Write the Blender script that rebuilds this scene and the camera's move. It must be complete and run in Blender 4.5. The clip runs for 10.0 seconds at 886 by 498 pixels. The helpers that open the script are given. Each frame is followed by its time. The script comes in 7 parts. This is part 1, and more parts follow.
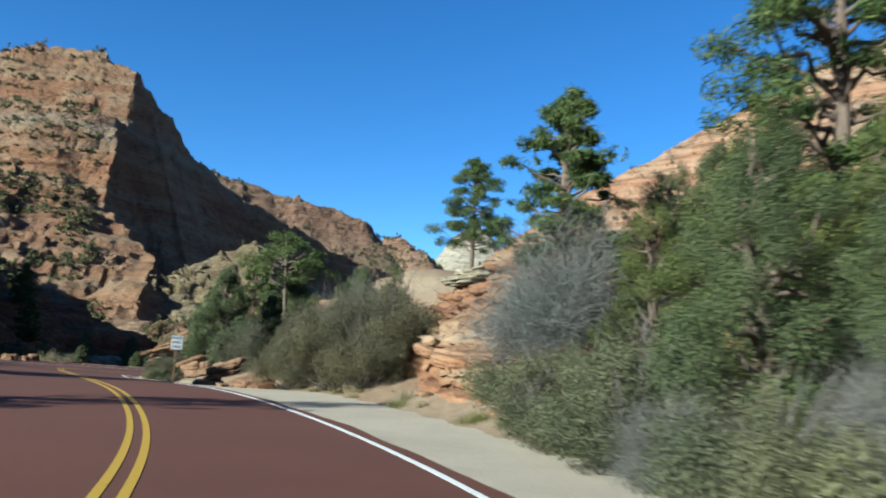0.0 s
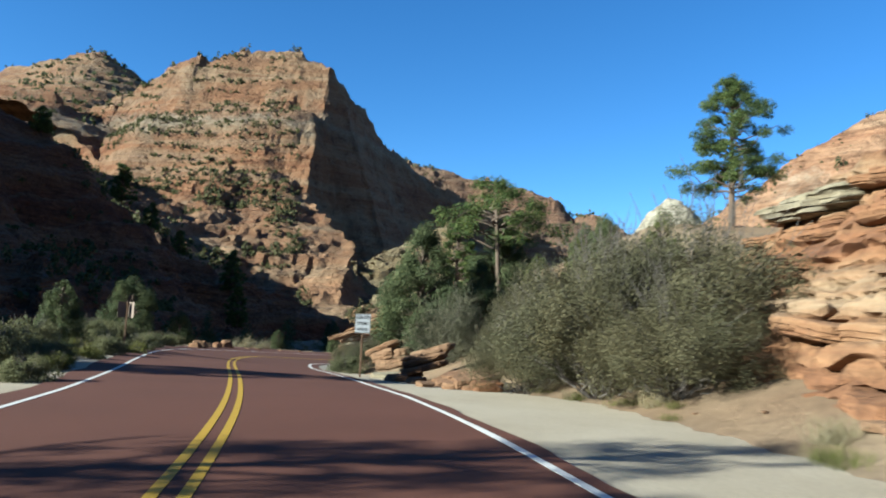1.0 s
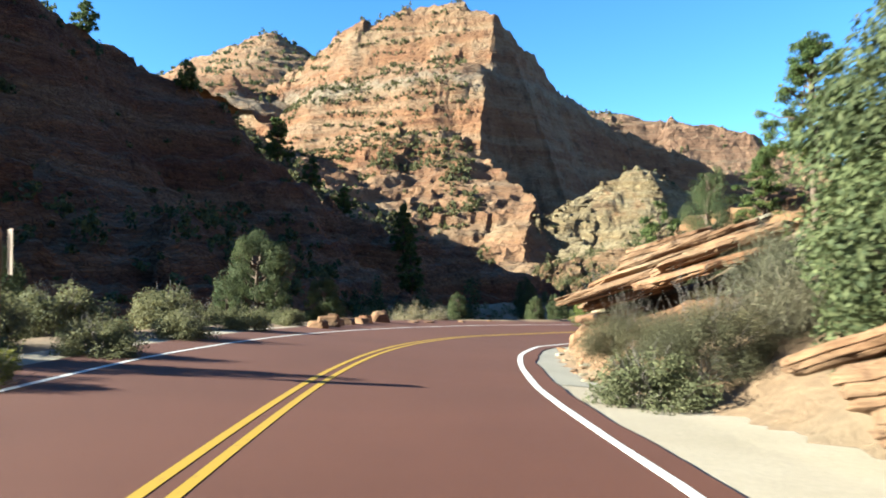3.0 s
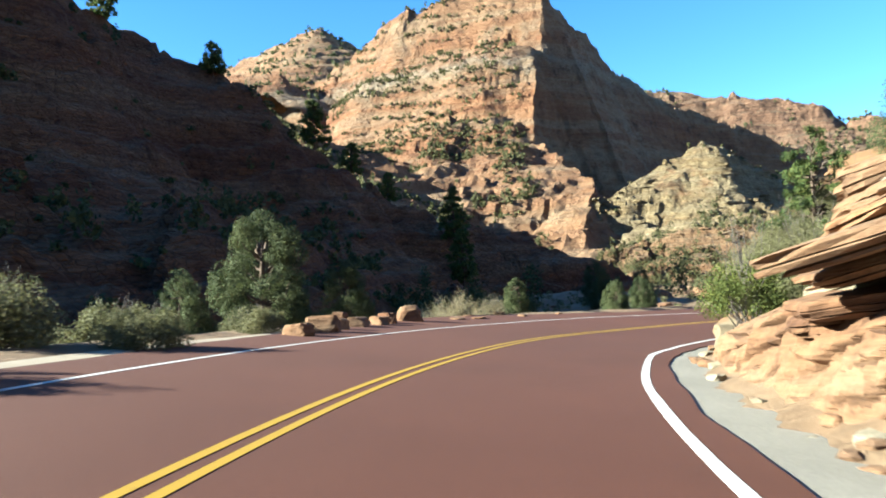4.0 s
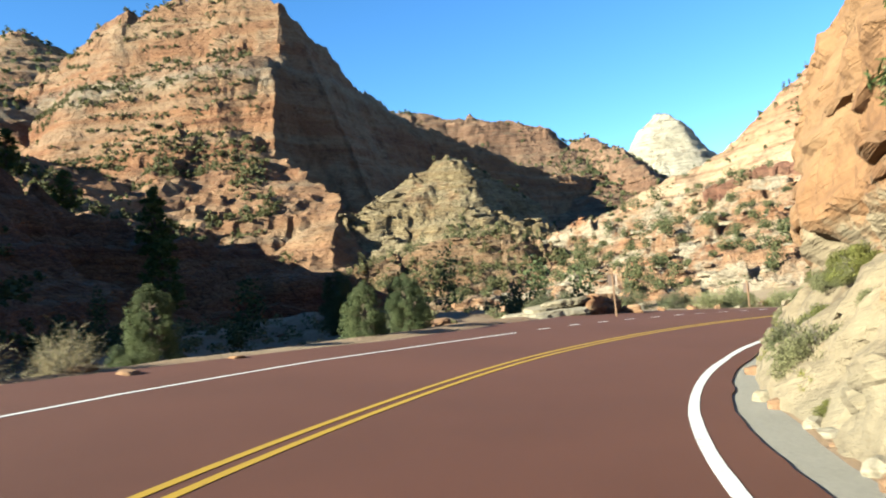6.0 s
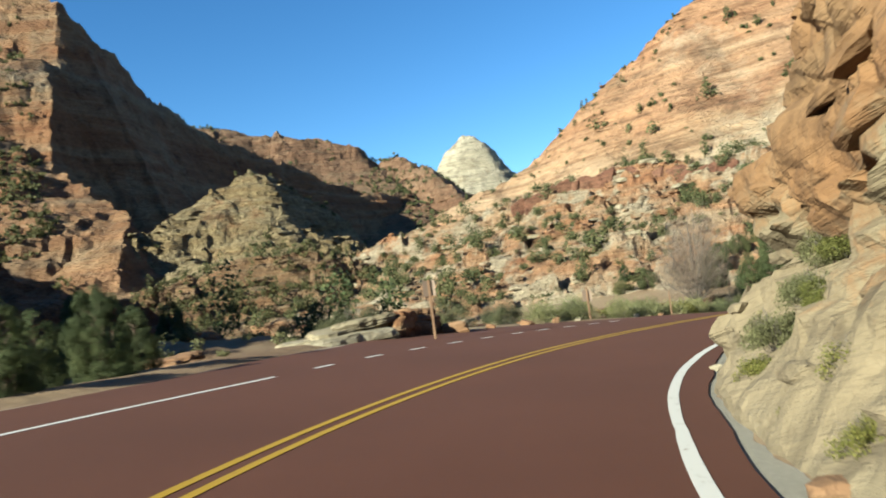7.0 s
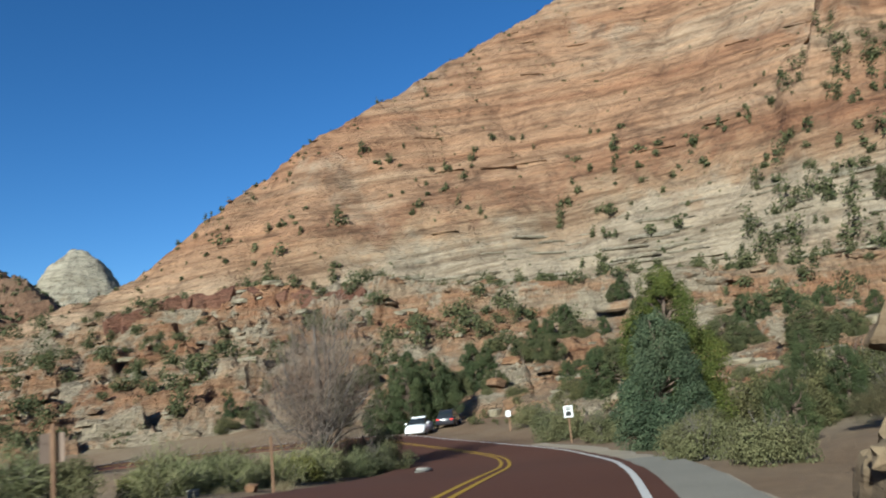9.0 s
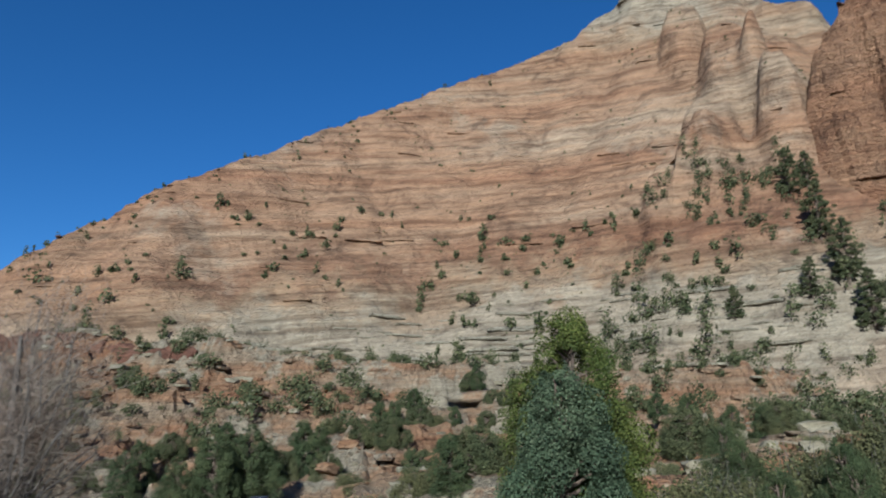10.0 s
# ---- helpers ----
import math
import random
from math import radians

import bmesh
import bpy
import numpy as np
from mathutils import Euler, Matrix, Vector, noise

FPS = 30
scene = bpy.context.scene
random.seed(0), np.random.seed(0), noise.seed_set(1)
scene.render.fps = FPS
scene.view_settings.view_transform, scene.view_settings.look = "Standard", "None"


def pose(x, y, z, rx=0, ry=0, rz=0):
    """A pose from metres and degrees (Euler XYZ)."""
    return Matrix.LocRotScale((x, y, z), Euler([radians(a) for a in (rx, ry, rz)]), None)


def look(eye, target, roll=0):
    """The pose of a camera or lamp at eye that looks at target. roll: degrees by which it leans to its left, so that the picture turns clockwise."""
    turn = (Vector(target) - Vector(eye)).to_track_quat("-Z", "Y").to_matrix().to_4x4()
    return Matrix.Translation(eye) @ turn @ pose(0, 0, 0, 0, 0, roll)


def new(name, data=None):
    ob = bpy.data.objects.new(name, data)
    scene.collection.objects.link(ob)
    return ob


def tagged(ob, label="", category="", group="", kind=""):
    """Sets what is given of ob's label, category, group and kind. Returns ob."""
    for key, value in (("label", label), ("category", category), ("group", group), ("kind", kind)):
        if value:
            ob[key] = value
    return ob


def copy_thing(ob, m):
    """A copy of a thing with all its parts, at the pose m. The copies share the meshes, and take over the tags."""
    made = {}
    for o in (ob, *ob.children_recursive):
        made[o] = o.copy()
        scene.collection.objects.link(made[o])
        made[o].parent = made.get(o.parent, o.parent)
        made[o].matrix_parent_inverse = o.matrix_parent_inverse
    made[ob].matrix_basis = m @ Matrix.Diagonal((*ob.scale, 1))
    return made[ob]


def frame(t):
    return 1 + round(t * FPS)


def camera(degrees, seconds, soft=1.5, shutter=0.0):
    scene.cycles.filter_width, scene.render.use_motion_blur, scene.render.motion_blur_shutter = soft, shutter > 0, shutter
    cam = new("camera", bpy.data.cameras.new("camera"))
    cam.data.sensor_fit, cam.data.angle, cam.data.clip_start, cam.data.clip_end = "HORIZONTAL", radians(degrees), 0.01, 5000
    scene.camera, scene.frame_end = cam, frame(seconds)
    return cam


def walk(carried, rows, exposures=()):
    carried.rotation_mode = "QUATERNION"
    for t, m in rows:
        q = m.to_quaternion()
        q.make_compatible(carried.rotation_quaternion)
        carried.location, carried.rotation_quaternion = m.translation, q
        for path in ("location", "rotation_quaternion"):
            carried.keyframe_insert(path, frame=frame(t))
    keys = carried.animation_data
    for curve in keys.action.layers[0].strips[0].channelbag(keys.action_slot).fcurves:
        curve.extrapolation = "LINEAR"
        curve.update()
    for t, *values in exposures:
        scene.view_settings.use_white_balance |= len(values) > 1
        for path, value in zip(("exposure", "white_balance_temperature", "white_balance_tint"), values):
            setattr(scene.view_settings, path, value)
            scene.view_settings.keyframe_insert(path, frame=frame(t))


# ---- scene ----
cam = camera(60.28, 10.0, soft=1.9, shutter=0.2)
PATH = [
    (0, pose(-0.000, -0.000, 1.400, 97.710, 0, -0.022) @ pose(0, 0, 0, 0, 0, 3.676)),
    (0.5, pose(-1.545, 6.486, 1.306, 98.577, 0, 8.119) @ pose(0, 0, 0, 0, 0, 3.795)),
    (1, pose(-3.554, 12.867, 1.191, 95.535, 0, 14.216) @ pose(0, 0, 0, 0, 0, 2.722)),
    (1.5, pose(-5.986, 19.129, 1.138, 94.343, 0, 18.729) @ pose(0, 0, 0, 0, 0, 4.064)),
    (2, pose(-8.845, 25.211, 1.024, 94.172, 0, 22.913) @ pose(0, 0, 0, 0, 0, 2.772)),
    (2.5, pose(-11.892, 31.305, 0.806, 94.920, 0, 25.862) @ pose(0, 0, 0, 0, 0, 0.453)),
    (2.7, pose(-13.088, 33.658, 0.730, 93.148, 0, 26.792) @ pose(0, 0, 0, 0, 0, 0.467)),
    (3.8, pose(-19.497, 46.223, 0.140, 92.281, 0, 29.963) @ pose(0, 0, 0, 0, 0, -3.956)),
    (4, pose(-20.533, 48.552, 0.019, 91.889, 0, 31.780) @ pose(0, 0, 0, 0, 0, -2.839)),
    (4.5, pose(-23.155, 54.333, -0.295, 92.684, 0, 27.914) @ pose(0, 0, 0, 0, 0, -4.014)),
    (5, pose(-25.401, 60.177, -0.550, 95.898, 0, 22.796) @ pose(0, 0, 0, 0, 0, -4.260)),
    (5.2, pose(-26.048, 62.473, -0.650, 95.367, 0, 21.678) @ pose(0, 0, 0, 0, 0, -4.398)),
    (6.3, pose(-28.571, 73.890, -1.268, 91.804, 0, 9.490) @ pose(0, 0, 0, 0, 0, -6.550)),
    (6.5, pose(-28.669, 75.934, -1.368, 92.968, 0, 7.055) @ pose(0, 0, 0, 0, 0, -6.963)),
    (7, pose(-28.516, 81.038, -1.619, 92.187, 0, -0.969) @ pose(0, 0, 0, 0, 0, -7.460)),
    (7.5, pose(-27.979, 86.166, -1.866, 92.324, 0, -7.257) @ pose(0, 0, 0, 0, 0, -5.600)),
    (8, pose(-26.733, 91.197, -2.139, 91.100, 0, -13.236) @ pose(0, 0, 0, 0, 0, -5.353)),
    (8.5, pose(-24.741, 96.055, -2.361, 91.921, 0, -21.503) @ pose(0, 0, 0, 0, 0, -5.224)),
    (9, pose(-22.199, 100.691, -2.604, 99.109, 0, -29.506) @ pose(0, 0, 0, 0, 0, -5.497)),
    (9.5, pose(-19.336, 105.023, -2.876, 101.233, 0, -35.322) @ pose(0, 0, 0, 0, 0, -3.095)),
    (10, pose(-16.226, 109.076, -3.160, 105.073, 0, -40.485) @ pose(0, 0, 0, 0, 0, -0.429)),
]
walk(cam, PATH, [(0, 1.86, 5450, -5), (1.0, 2.00, 5700, -5), (2.5, 2.80, 6250, -3), (4.0, 2.98, 6050, -4), (5.0, 2.98, 6450, -2), (6.5, 2.32, 6500, -5), (8.0, 1.62, 6350, -9), (9.0, 1.24, 5750, -1), (10.0, 0.98, 5250, 1)])

# ---- world, sun, exposure ----
SUN_FROM = Vector((-0.78, -0.62, 0.0)).normalized()
SUN_EL = radians(22.5)
world = bpy.data.worlds.new("sky")
scene.world = world
world.use_nodes = True
wn = world.node_tree
sky = wn.nodes.new("ShaderNodeTexSky")
sky.sky_type = "NISHITA"
sky.sun_disc = False
sky.sun_elevation = SUN_EL
sky.sun_rotation = math.atan2(SUN_FROM.x, SUN_FROM.y)
sky.altitude = 1600
sky.air_density = 0.9
sky.dust_density = 0.0
sky.ozone_density = 3.0
bg = wn.nodes["Background"]
hue = wn.nodes.new("ShaderNodeHueSaturation")
hue.inputs["Saturation"].default_value = 1.2
hue.inputs["Hue"].default_value = 0.505
wn.links.new(sky.outputs[0], hue.inputs["Color"])
wn.links.new(hue.outputs[0], bg.inputs[0])
bg.inputs[1].default_value = 0.052
sun = new("sun", bpy.data.lights.new("sun", "SUN"))
sun.data.energy = 5.0
sun.data.angle = radians(0.55)
sun.data.color = (1.0, 0.93, 0.83)
sun.matrix_world = look((0, 0, 0), tuple(-(SUN_FROM * math.cos(SUN_EL) + Vector((0, 0, math.sin(SUN_EL))))))


# ---- materials ----
def mat(name, rough=0.9, metal=0.0):
    m = bpy.data.materials.new(name)
    m.use_nodes = True
    b = m.node_tree.nodes["Principled BSDF"]
    b.inputs["Roughness"].default_value = rough
    b.inputs["Metallic"].default_value = metal
    b.inputs["Specular IOR Level"].default_value = 0.25
    return m, m.node_tree, b


def coords(nt, scale=(1, 1, 1)):
    g = nt.nodes.new("ShaderNodeNewGeometry")
    mp = nt.nodes.new("ShaderNodeMapping")
    mp.inputs["Scale"].default_value = scale
    nt.links.new(g.outputs["Position"], mp.inputs["Vector"])
    return mp.outputs[0]


def noise_tex(nt, vec, scale, detail=6.0, rough=0.6, distort=0.0):
    n = nt.nodes.new("ShaderNodeTexNoise")
    n.inputs["Scale"].default_value = scale
    n.inputs["Detail"].default_value = detail
    n.inputs["Roughness"].default_value = rough
    n.inputs["Distortion"].default_value = distort
    nt.links.new(vec, n.inputs["Vector"])
    return n.outputs[0]


def ramp(nt, fac, stops):
    r = nt.nodes.new("ShaderNodeValToRGB")
    els = r.color_ramp.elements
    while len(els) < len(stops):
        els.new(0.5)
    for e, (p, c) in zip(els, stops):
        e.position = p
        e.color = (*c, 1)
    nt.links.new(fac, r.inputs[0])
    return r.outputs[0]


def mix(nt, fac, a, b, blend="MIX"):
    m = nt.nodes.new("ShaderNodeMix")
    m.data_type = "RGBA"
    m.blend_type = blend
    for sock, v in ((m.inputs[0], fac), (m.inputs[6], a), (m.inputs[7], b)):
        if isinstance(v, (int, float)):
            sock.default_value = v
        elif isinstance(v, tuple):
            sock.default_value = (*v, 1)
        else:
            nt.links.new(v, sock)
    return m.outputs[2]


def deepen(nt, col, k):
    """The colour, deepened by k."""
    return mix(nt, 1.0, col, (k, k, k), "MULTIPLY")


def bump(nt, b, height, strength, dist):
    n = nt.nodes.new("ShaderNodeBump")
    n.inputs["Strength"].default_value = strength
    n.inputs["Distance"].default_value = dist
    nt.links.new(height, n.inputs["Height"])
    nt.links.new(n.outputs[0], b.inputs["Normal"])


def rock_mat(name, stops, size=1.0, tilt=(0.0, 0.0), pale=(0.385, 0.315, 0.22), pale_at=(0.56, 0.68), relief=1.0, layers=(), growth=0.0, cracks=0.55, stripe=0.6, rise=0.0, fade=None):
    """Bedded sandstone: colour bands that follow the beds, blotches, dark hollows, and relief at two sizes."""
    m, nt, b = mat(name, 0.95)
    g = nt.nodes.new("ShaderNodeNewGeometry")
    mp = nt.nodes.new("ShaderNodeMapping")
    mp.inputs["Rotation"].default_value = (tilt[0], tilt[1], 0)
    nt.links.new(g.outputs["Position"], mp.inputs["Vector"])
    beds = nt.nodes.new("ShaderNodeMapping")
    beds.inputs["Scale"].default_value = (0.02 / size, 0.02 / size, 0.22 / size)
    nt.links.new(mp.outputs[0], beds.inputs["Vector"])
    band = noise_tex(nt, beds.outputs[0], 1.0, 7.0, 0.62, 0.25)
    fine = nt.nodes.new("ShaderNodeMapping")
    fine.inputs["Scale"].default_value = (0.12 / size, 0.12 / size, 1.6 / size)
    nt.links.new(mp.outputs[0], fine.inputs["Vector"])
    thin = noise_tex(nt, fine.outputs[0], 1.0, 6.0, 0.65, 0.3)
    col = ramp(nt, band, stops)
    blot = noise_tex(nt, mp.outputs[0], 0.07 / size, 8.0, 0.74)
    palef = ramp(nt, blot, [(pale_at[0], (0, 0, 0)), (pale_at[1], (1, 1, 1))])
    col = mix(nt, palef, col, pale)
    if layers:
        sep = nt.nodes.new("ShaderNodeSeparateXYZ")
        nt.links.new(g.outputs["Position"], sep.inputs[0])
        wav = nt.nodes.new("ShaderNodeMath")
        wav.operation = "MULTIPLY_ADD"
        wav.inputs[1].default_value = 26.0 * size
        nt.links.new(blot, wav.inputs[0])
        dip = nt.nodes.new("ShaderNodeMath")
        dip.operation = "MULTIPLY_ADD"
        dip.inputs[1].default_value = -rise
        nt.links.new(sep.outputs[0], dip.inputs[0])
        nt.links.new(sep.outputs[2], dip.inputs[2])
        nt.links.new(dip.outputs[0], wav.inputs[2])
        lo, hi = layers[0][0], layers[-1][0]
        rng_ = nt.nodes.new("ShaderNodeMapRange")
        rng_.inputs["From Min"].default_value = lo + 13.0 * size
        rng_.inputs["From Max"].default_value = hi + 13.0 * size
        nt.links.new(wav.outputs[0], rng_.inputs["Value"])
        share = ramp(nt, rng_.outputs[0], [((z - lo) / (hi - lo), (w, w, w)) for z, w, c in layers])
        tone = ramp(nt, rng_.outputs[0], [((z - lo) / (hi - lo), c) for z, w, c in layers])
        if fade:
            far_ = nt.nodes.new("ShaderNodeMapRange")
            far_.inputs["From Min"].default_value, far_.inputs["From Max"].default_value = fade
            nt.links.new(sep.outputs[0], far_.inputs["Value"])
            share = mix(nt, far_.outputs[0], (0.0, 0.0, 0.0), share)
        col = mix(nt, share, col, tone)
    streak = ramp(nt, thin, [(0.36, (0.55, 0.50, 0.46)), (0.52, (1, 1, 1)), (0.7, (1.18, 1.14, 1.08))])
    col = mix(nt, stripe, col, streak, "MULTIPLY")
    crag = noise_tex(nt, mp.outputs[0], 0.32 / size, 8.0, 0.72, 0.6)
    col = mix(nt, 0.75, col, ramp(nt, crag, [(0.36, (0.42, 0.38, 0.36)), (0.46, (0.92, 0.90, 0.88)), (0.6, (1.1, 1.08, 1.05))]), "MULTIPLY")
    # joints that part the rock into blocks, each with its own tone
    warp = nt.nodes.new("ShaderNodeVectorMath")
    warp.operation = "MULTIPLY_ADD"
    wob_ = nt.nodes.new("ShaderNodeTexNoise")
    wob_.inputs["Scale"].default_value = 0.22 / size
    wob_.inputs["Detail"].default_value = 5.0
    nt.links.new(mp.outputs[0], wob_.inputs["Vector"])
    nt.links.new(wob_.outputs["Color"], warp.inputs[0])
    warp.inputs[1].default_value = (5.0 * size, 5.0 * size, 2.4 * size)
    nt.links.new(mp.outputs[0], warp.inputs[2])
    flat_ = nt.nodes.new("ShaderNodeMapping")
    flat_.inputs["Scale"].default_value = (0.20 / size, 0.20 / size, 0.62 / size)
    nt.links.new(warp.outputs[0], flat_.inputs["Vector"])
    vor = nt.nodes.new("ShaderNodeTexVoronoi")
    vor.feature = "DISTANCE_TO_EDGE"
    nt.links.new(flat_.outputs[0], vor.inputs["Vector"])
    cell = nt.nodes.new("ShaderNodeTexVoronoi")
    nt.links.new(flat_.outputs[0], cell.inputs["Vector"])
    bw = nt.nodes.new("ShaderNodeRGBToBW")
    nt.links.new(cell.outputs["Color"], bw.inputs[0])
    col = mix(nt, cracks, col, ramp(nt, bw.outputs[0], [(0.15, (0.70, 0.66, 0.62)), (0.5, (1.0, 0.98, 0.96)), (0.85, (1.22, 1.22, 1.2))]), "MULTIPLY")
    col = mix(nt, cracks, col, ramp(nt, vor.outputs["Distance"], [(0.0, (0.30, 0.26, 0.24)), (0.05, (0.85, 0.84, 0.83)), (0.14, (1, 1, 1))]), "MULTIPLY")
    if growth:
        # sand and dry low growth lie on the level treads
        nz = nt.nodes.new("ShaderNodeSeparateXYZ")
        nt.links.new(g.outputs["Normal"], nz.inputs[0])
        tuft = noise_tex(nt, mp.outputs[0], 0.5 / size, 6.0, 0.7)
        add_ = nt.nodes.new("ShaderNodeMath")
        add_.operation = "MULTIPLY_ADD"
        add_.inputs[1].default_value = 0.9
        nt.links.new(tuft, add_.inputs[0])
        nt.links.new(nz.outputs[2], add_.inputs[2])
        half = nt.nodes.new("ShaderNodeMath")
        half.operation = "MULTIPLY"
        half.inputs[1].default_value = 0.5
        nt.links.new(add_.outputs[0], half.inputs[0])
        on = ramp(nt, half.outputs[0], [(0.0, (0, 0, 0)), (0.58, (0, 0, 0)), (0.68, (growth, growth, growth))])
        turf = ramp(nt, noise_tex(nt, mp.outputs[0], 1.3 / size, 6.0, 0.75), [(0.36, (0.085, 0.085, 0.040)), (0.5, (0.20, 0.165, 0.095)), (0.62, (0.30, 0.22, 0.14))])
        col = mix(nt, on, col, turf)
    grain = noise_tex(nt, mp.outputs[0], 2.2 / size, 5.0, 0.7)
    col = mix(nt, 0.5, col, ramp(nt, grain, [(0.3, (0.72, 0.70, 0.68)), (0.7, (1.2, 1.2, 1.2))]), "MULTIPLY")
    nt.links.new(deepen(nt, col, 0.57), b.inputs["Base Color"])
    add = nt.nodes.new("ShaderNodeMath")
    add.operation = "ADD"
    nt.links.new(thin, add.inputs[0])
    nt.links.new(crag, add.inputs[1])
    edge = ramp(nt, vor.outputs["Distance"], [(0.0, (0, 0, 0)), (0.12, (1, 1, 1))])
    add2 = nt.nodes.new("ShaderNodeMath")
    add2.operation = "MULTIPLY_ADD"
    add2.inputs[1].default_value = 0.6 * cracks
    nt.links.new(edge, add2.inputs[0])
    nt.links.new(add.outputs[0], add2.inputs[2])
    bump(nt, b, add2.outputs[0], 1.0, 1.5 * size * relief)
    return m


RED = [(0.28, (0.15, 0.066, 0.034)), (0.42, (0.28, 0.135, 0.066)), (0.52, (0.335, 0.185, 0.095)), (0.62, (0.37, 0.265, 0.165)), (0.75, (0.28, 0.130, 0.062))]
PINK = (0.37, 0.215, 0.135)
CREAM = [(0.3, (0.255, 0.21, 0.135)), (0.45, (0.33, 0.285, 0.195)), (0.6, (0.40, 0.362, 0.275)), (0.75, (0.32, 0.258, 0.178))]
WHITE = [(0.3, (0.34, 0.32, 0.26)), (0.5, (0.44, 0.42, 0.36)), (0.7, (0.48, 0.465, 0.41))]
CHALK = (0.475, 0.42, 0.315)
TAN, IVORY, RUST = (0.36, 0.27, 0.17), (0.42, 0.385, 0.295), (0.26, 0.12, 0.065)
m_red = rock_mat("red_sandstone", [(p, (1.28 * c[0], 1.19 * c[1], 1.16 * c[2])) for p, c in RED], 2.2, growth=0.22, cracks=0.22, stripe=0.3, pale=(0.45, 0.305, 0.19), pale_at=(0.53, 0.64), layers=[(20, 0.3, TAN), (60, 0.15, TAN), (100, 0.1, RUST), (118, 0.6, TAN), (126, 0.7, IVORY), (136, 0.25, RUST), (160, 0.3, TAN), (190, 0.35, TAN)])
m_mesa = rock_mat("far_red_sandstone", [(0.28, (0.24, 0.125, 0.075)), (0.5, (0.36, 0.215, 0.135)), (0.7, (0.41, 0.28, 0.185))], 4.0, pale_at=(0.62, 0.76), cracks=0.3, growth=0.5)
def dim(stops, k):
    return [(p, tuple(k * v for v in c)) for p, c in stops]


ROSE = [(0.28, (0.31, 0.145, 0.078)), (0.42, (0.40, 0.225, 0.128)), (0.55, (0.44, 0.28, 0.172)), (0.66, (0.48, 0.36, 0.245)), (0.8, (0.37, 0.195, 0.108))]
m_slope = rock_mat("banded_sandstone_slope", dim(ROSE, 1.1), 2.6, tilt=(0.0, 0.10), pale=(0.50, 0.40, 0.29), pale_at=(0.56, 0.70), cracks=0.16, growth=0.25, relief=0.6, stripe=1.0, rise=0.13, fade=(14.0, 46.0),
                   layers=[(-6, 0.6, CHALK), (2, 0.85, CHALK), (16, 0.75, CHALK), (24, 0.4, TAN), (31, 0.55, RUST), (40, 0.1, PINK), (86, 0.1, PINK), (118, 0.2, TAN), (132, 0.75, CHALK), (155, 0.9, CHALK)])
m_bench = rock_mat("rubble_sandstone", [(0.28, (0.32, 0.130, 0.064)), (0.42, (0.47, 0.25, 0.135)), (0.52, (0.51, 0.32, 0.19)), (0.62, (0.51, 0.39, 0.265)), (0.75, (0.46, 0.225, 0.115))], 0.9, pale=(0.54, 0.46, 0.335), pale_at=(0.50, 0.57), growth=0.25, cracks=0.3)
m_white = rock_mat("white_sandstone", [(p, (1.45 * c[0], 1.38 * c[1], 1.24 * c[2])) for p, c in WHITE], 4.0, cracks=0.2, growth=0.5)
m_cream = rock_mat("cream_sandstone", [(0.3, (0.34, 0.23, 0.11)), (0.45, (0.44, 0.345, 0.19)), (0.6, (0.52, 0.44, 0.28)), (0.75, (0.42, 0.27, 0.14))], 1.6, pale=(0.46, 0.27, 0.14), growth=0.2, cracks=0.7)
# red sandstone, its colours darkened to paint in the left hill's shade
m_dark = rock_mat("shade_darkened_sandstone", dim(RED, 0.8), 1.2, pale=(0.25, 0.15, 0.09), growth=0.5)
m_ledge = rock_mat("orange_ledge_sandstone", [(0.3, (0.33, 0.18, 0.09)), (0.5, (0.42, 0.27, 0.155)), (0.7, (0.46, 0.35, 0.23))], 0.6, pale=(0.42, 0.345, 0.25), pale_at=(0.6, 0.7), growth=0.6)
m_butt = rock_mat("red_buttress_sandstone", [(0.3, (0.33, 0.145, 0.075)), (0.5, (0.48, 0.255, 0.14)), (0.7, (0.50, 0.30, 0.175))], 3.0, pale=(0.46, 0.28, 0.16), growth=0.15, cracks=0.25)
m_cut = rock_mat("road_cut_sandstone", [(0.3, (0.155, 0.074, 0.033)), (0.45, (0.22, 0.118, 0.055)), (0.58, (0.24, 0.138, 0.068)), (0.7, (0.24, 0.165, 0.094)), (0.8, (0.20, 0.104, 0.05))], 0.55, tilt=(0.25, 0.18), pale=(0.235, 0.142, 0.075), pale_at=(0.60, 0.74), relief=0.22, stripe=0.2, layers=[(-6.0, 0.75, (0.222, 0.205, 0.148)), (-1.9, 0.75, (0.225, 0.20, 0.137)), (-0.8, 0.1, (0.225, 0.128, 0.066)), (4.0, 0.35, (0.225, 0.117, 0.055))], cracks=0.0)
m_slab = rock_mat("slab_sandstone", dim([(0.3, (0.22, 0.110, 0.058)), (0.45, (0.315, 0.178, 0.096)), (0.6, (0.355, 0.225, 0.135)), (0.75, (0.28, 0.15, 0.082))], 0.80), 0.16, pale=(0.35, 0.245, 0.15), pale_at=(0.6, 0.74), tilt=(0.1, 0.1), relief=0.3, cracks=0.0)
m_greytan = rock_mat("grey_tan_sandstone", [(0.3, (0.20, 0.135, 0.078)), (0.45, (0.27, 0.20, 0.125)), (0.6, (0.31, 0.245, 0.16)), (0.75, (0.24, 0.16, 0.095))], 0.22, pale=(0.31, 0.265, 0.185), pale_at=(0.58, 0.72), tilt=(0.1, 0.1), relief=0.3, stripe=0.3, cracks=0.0)
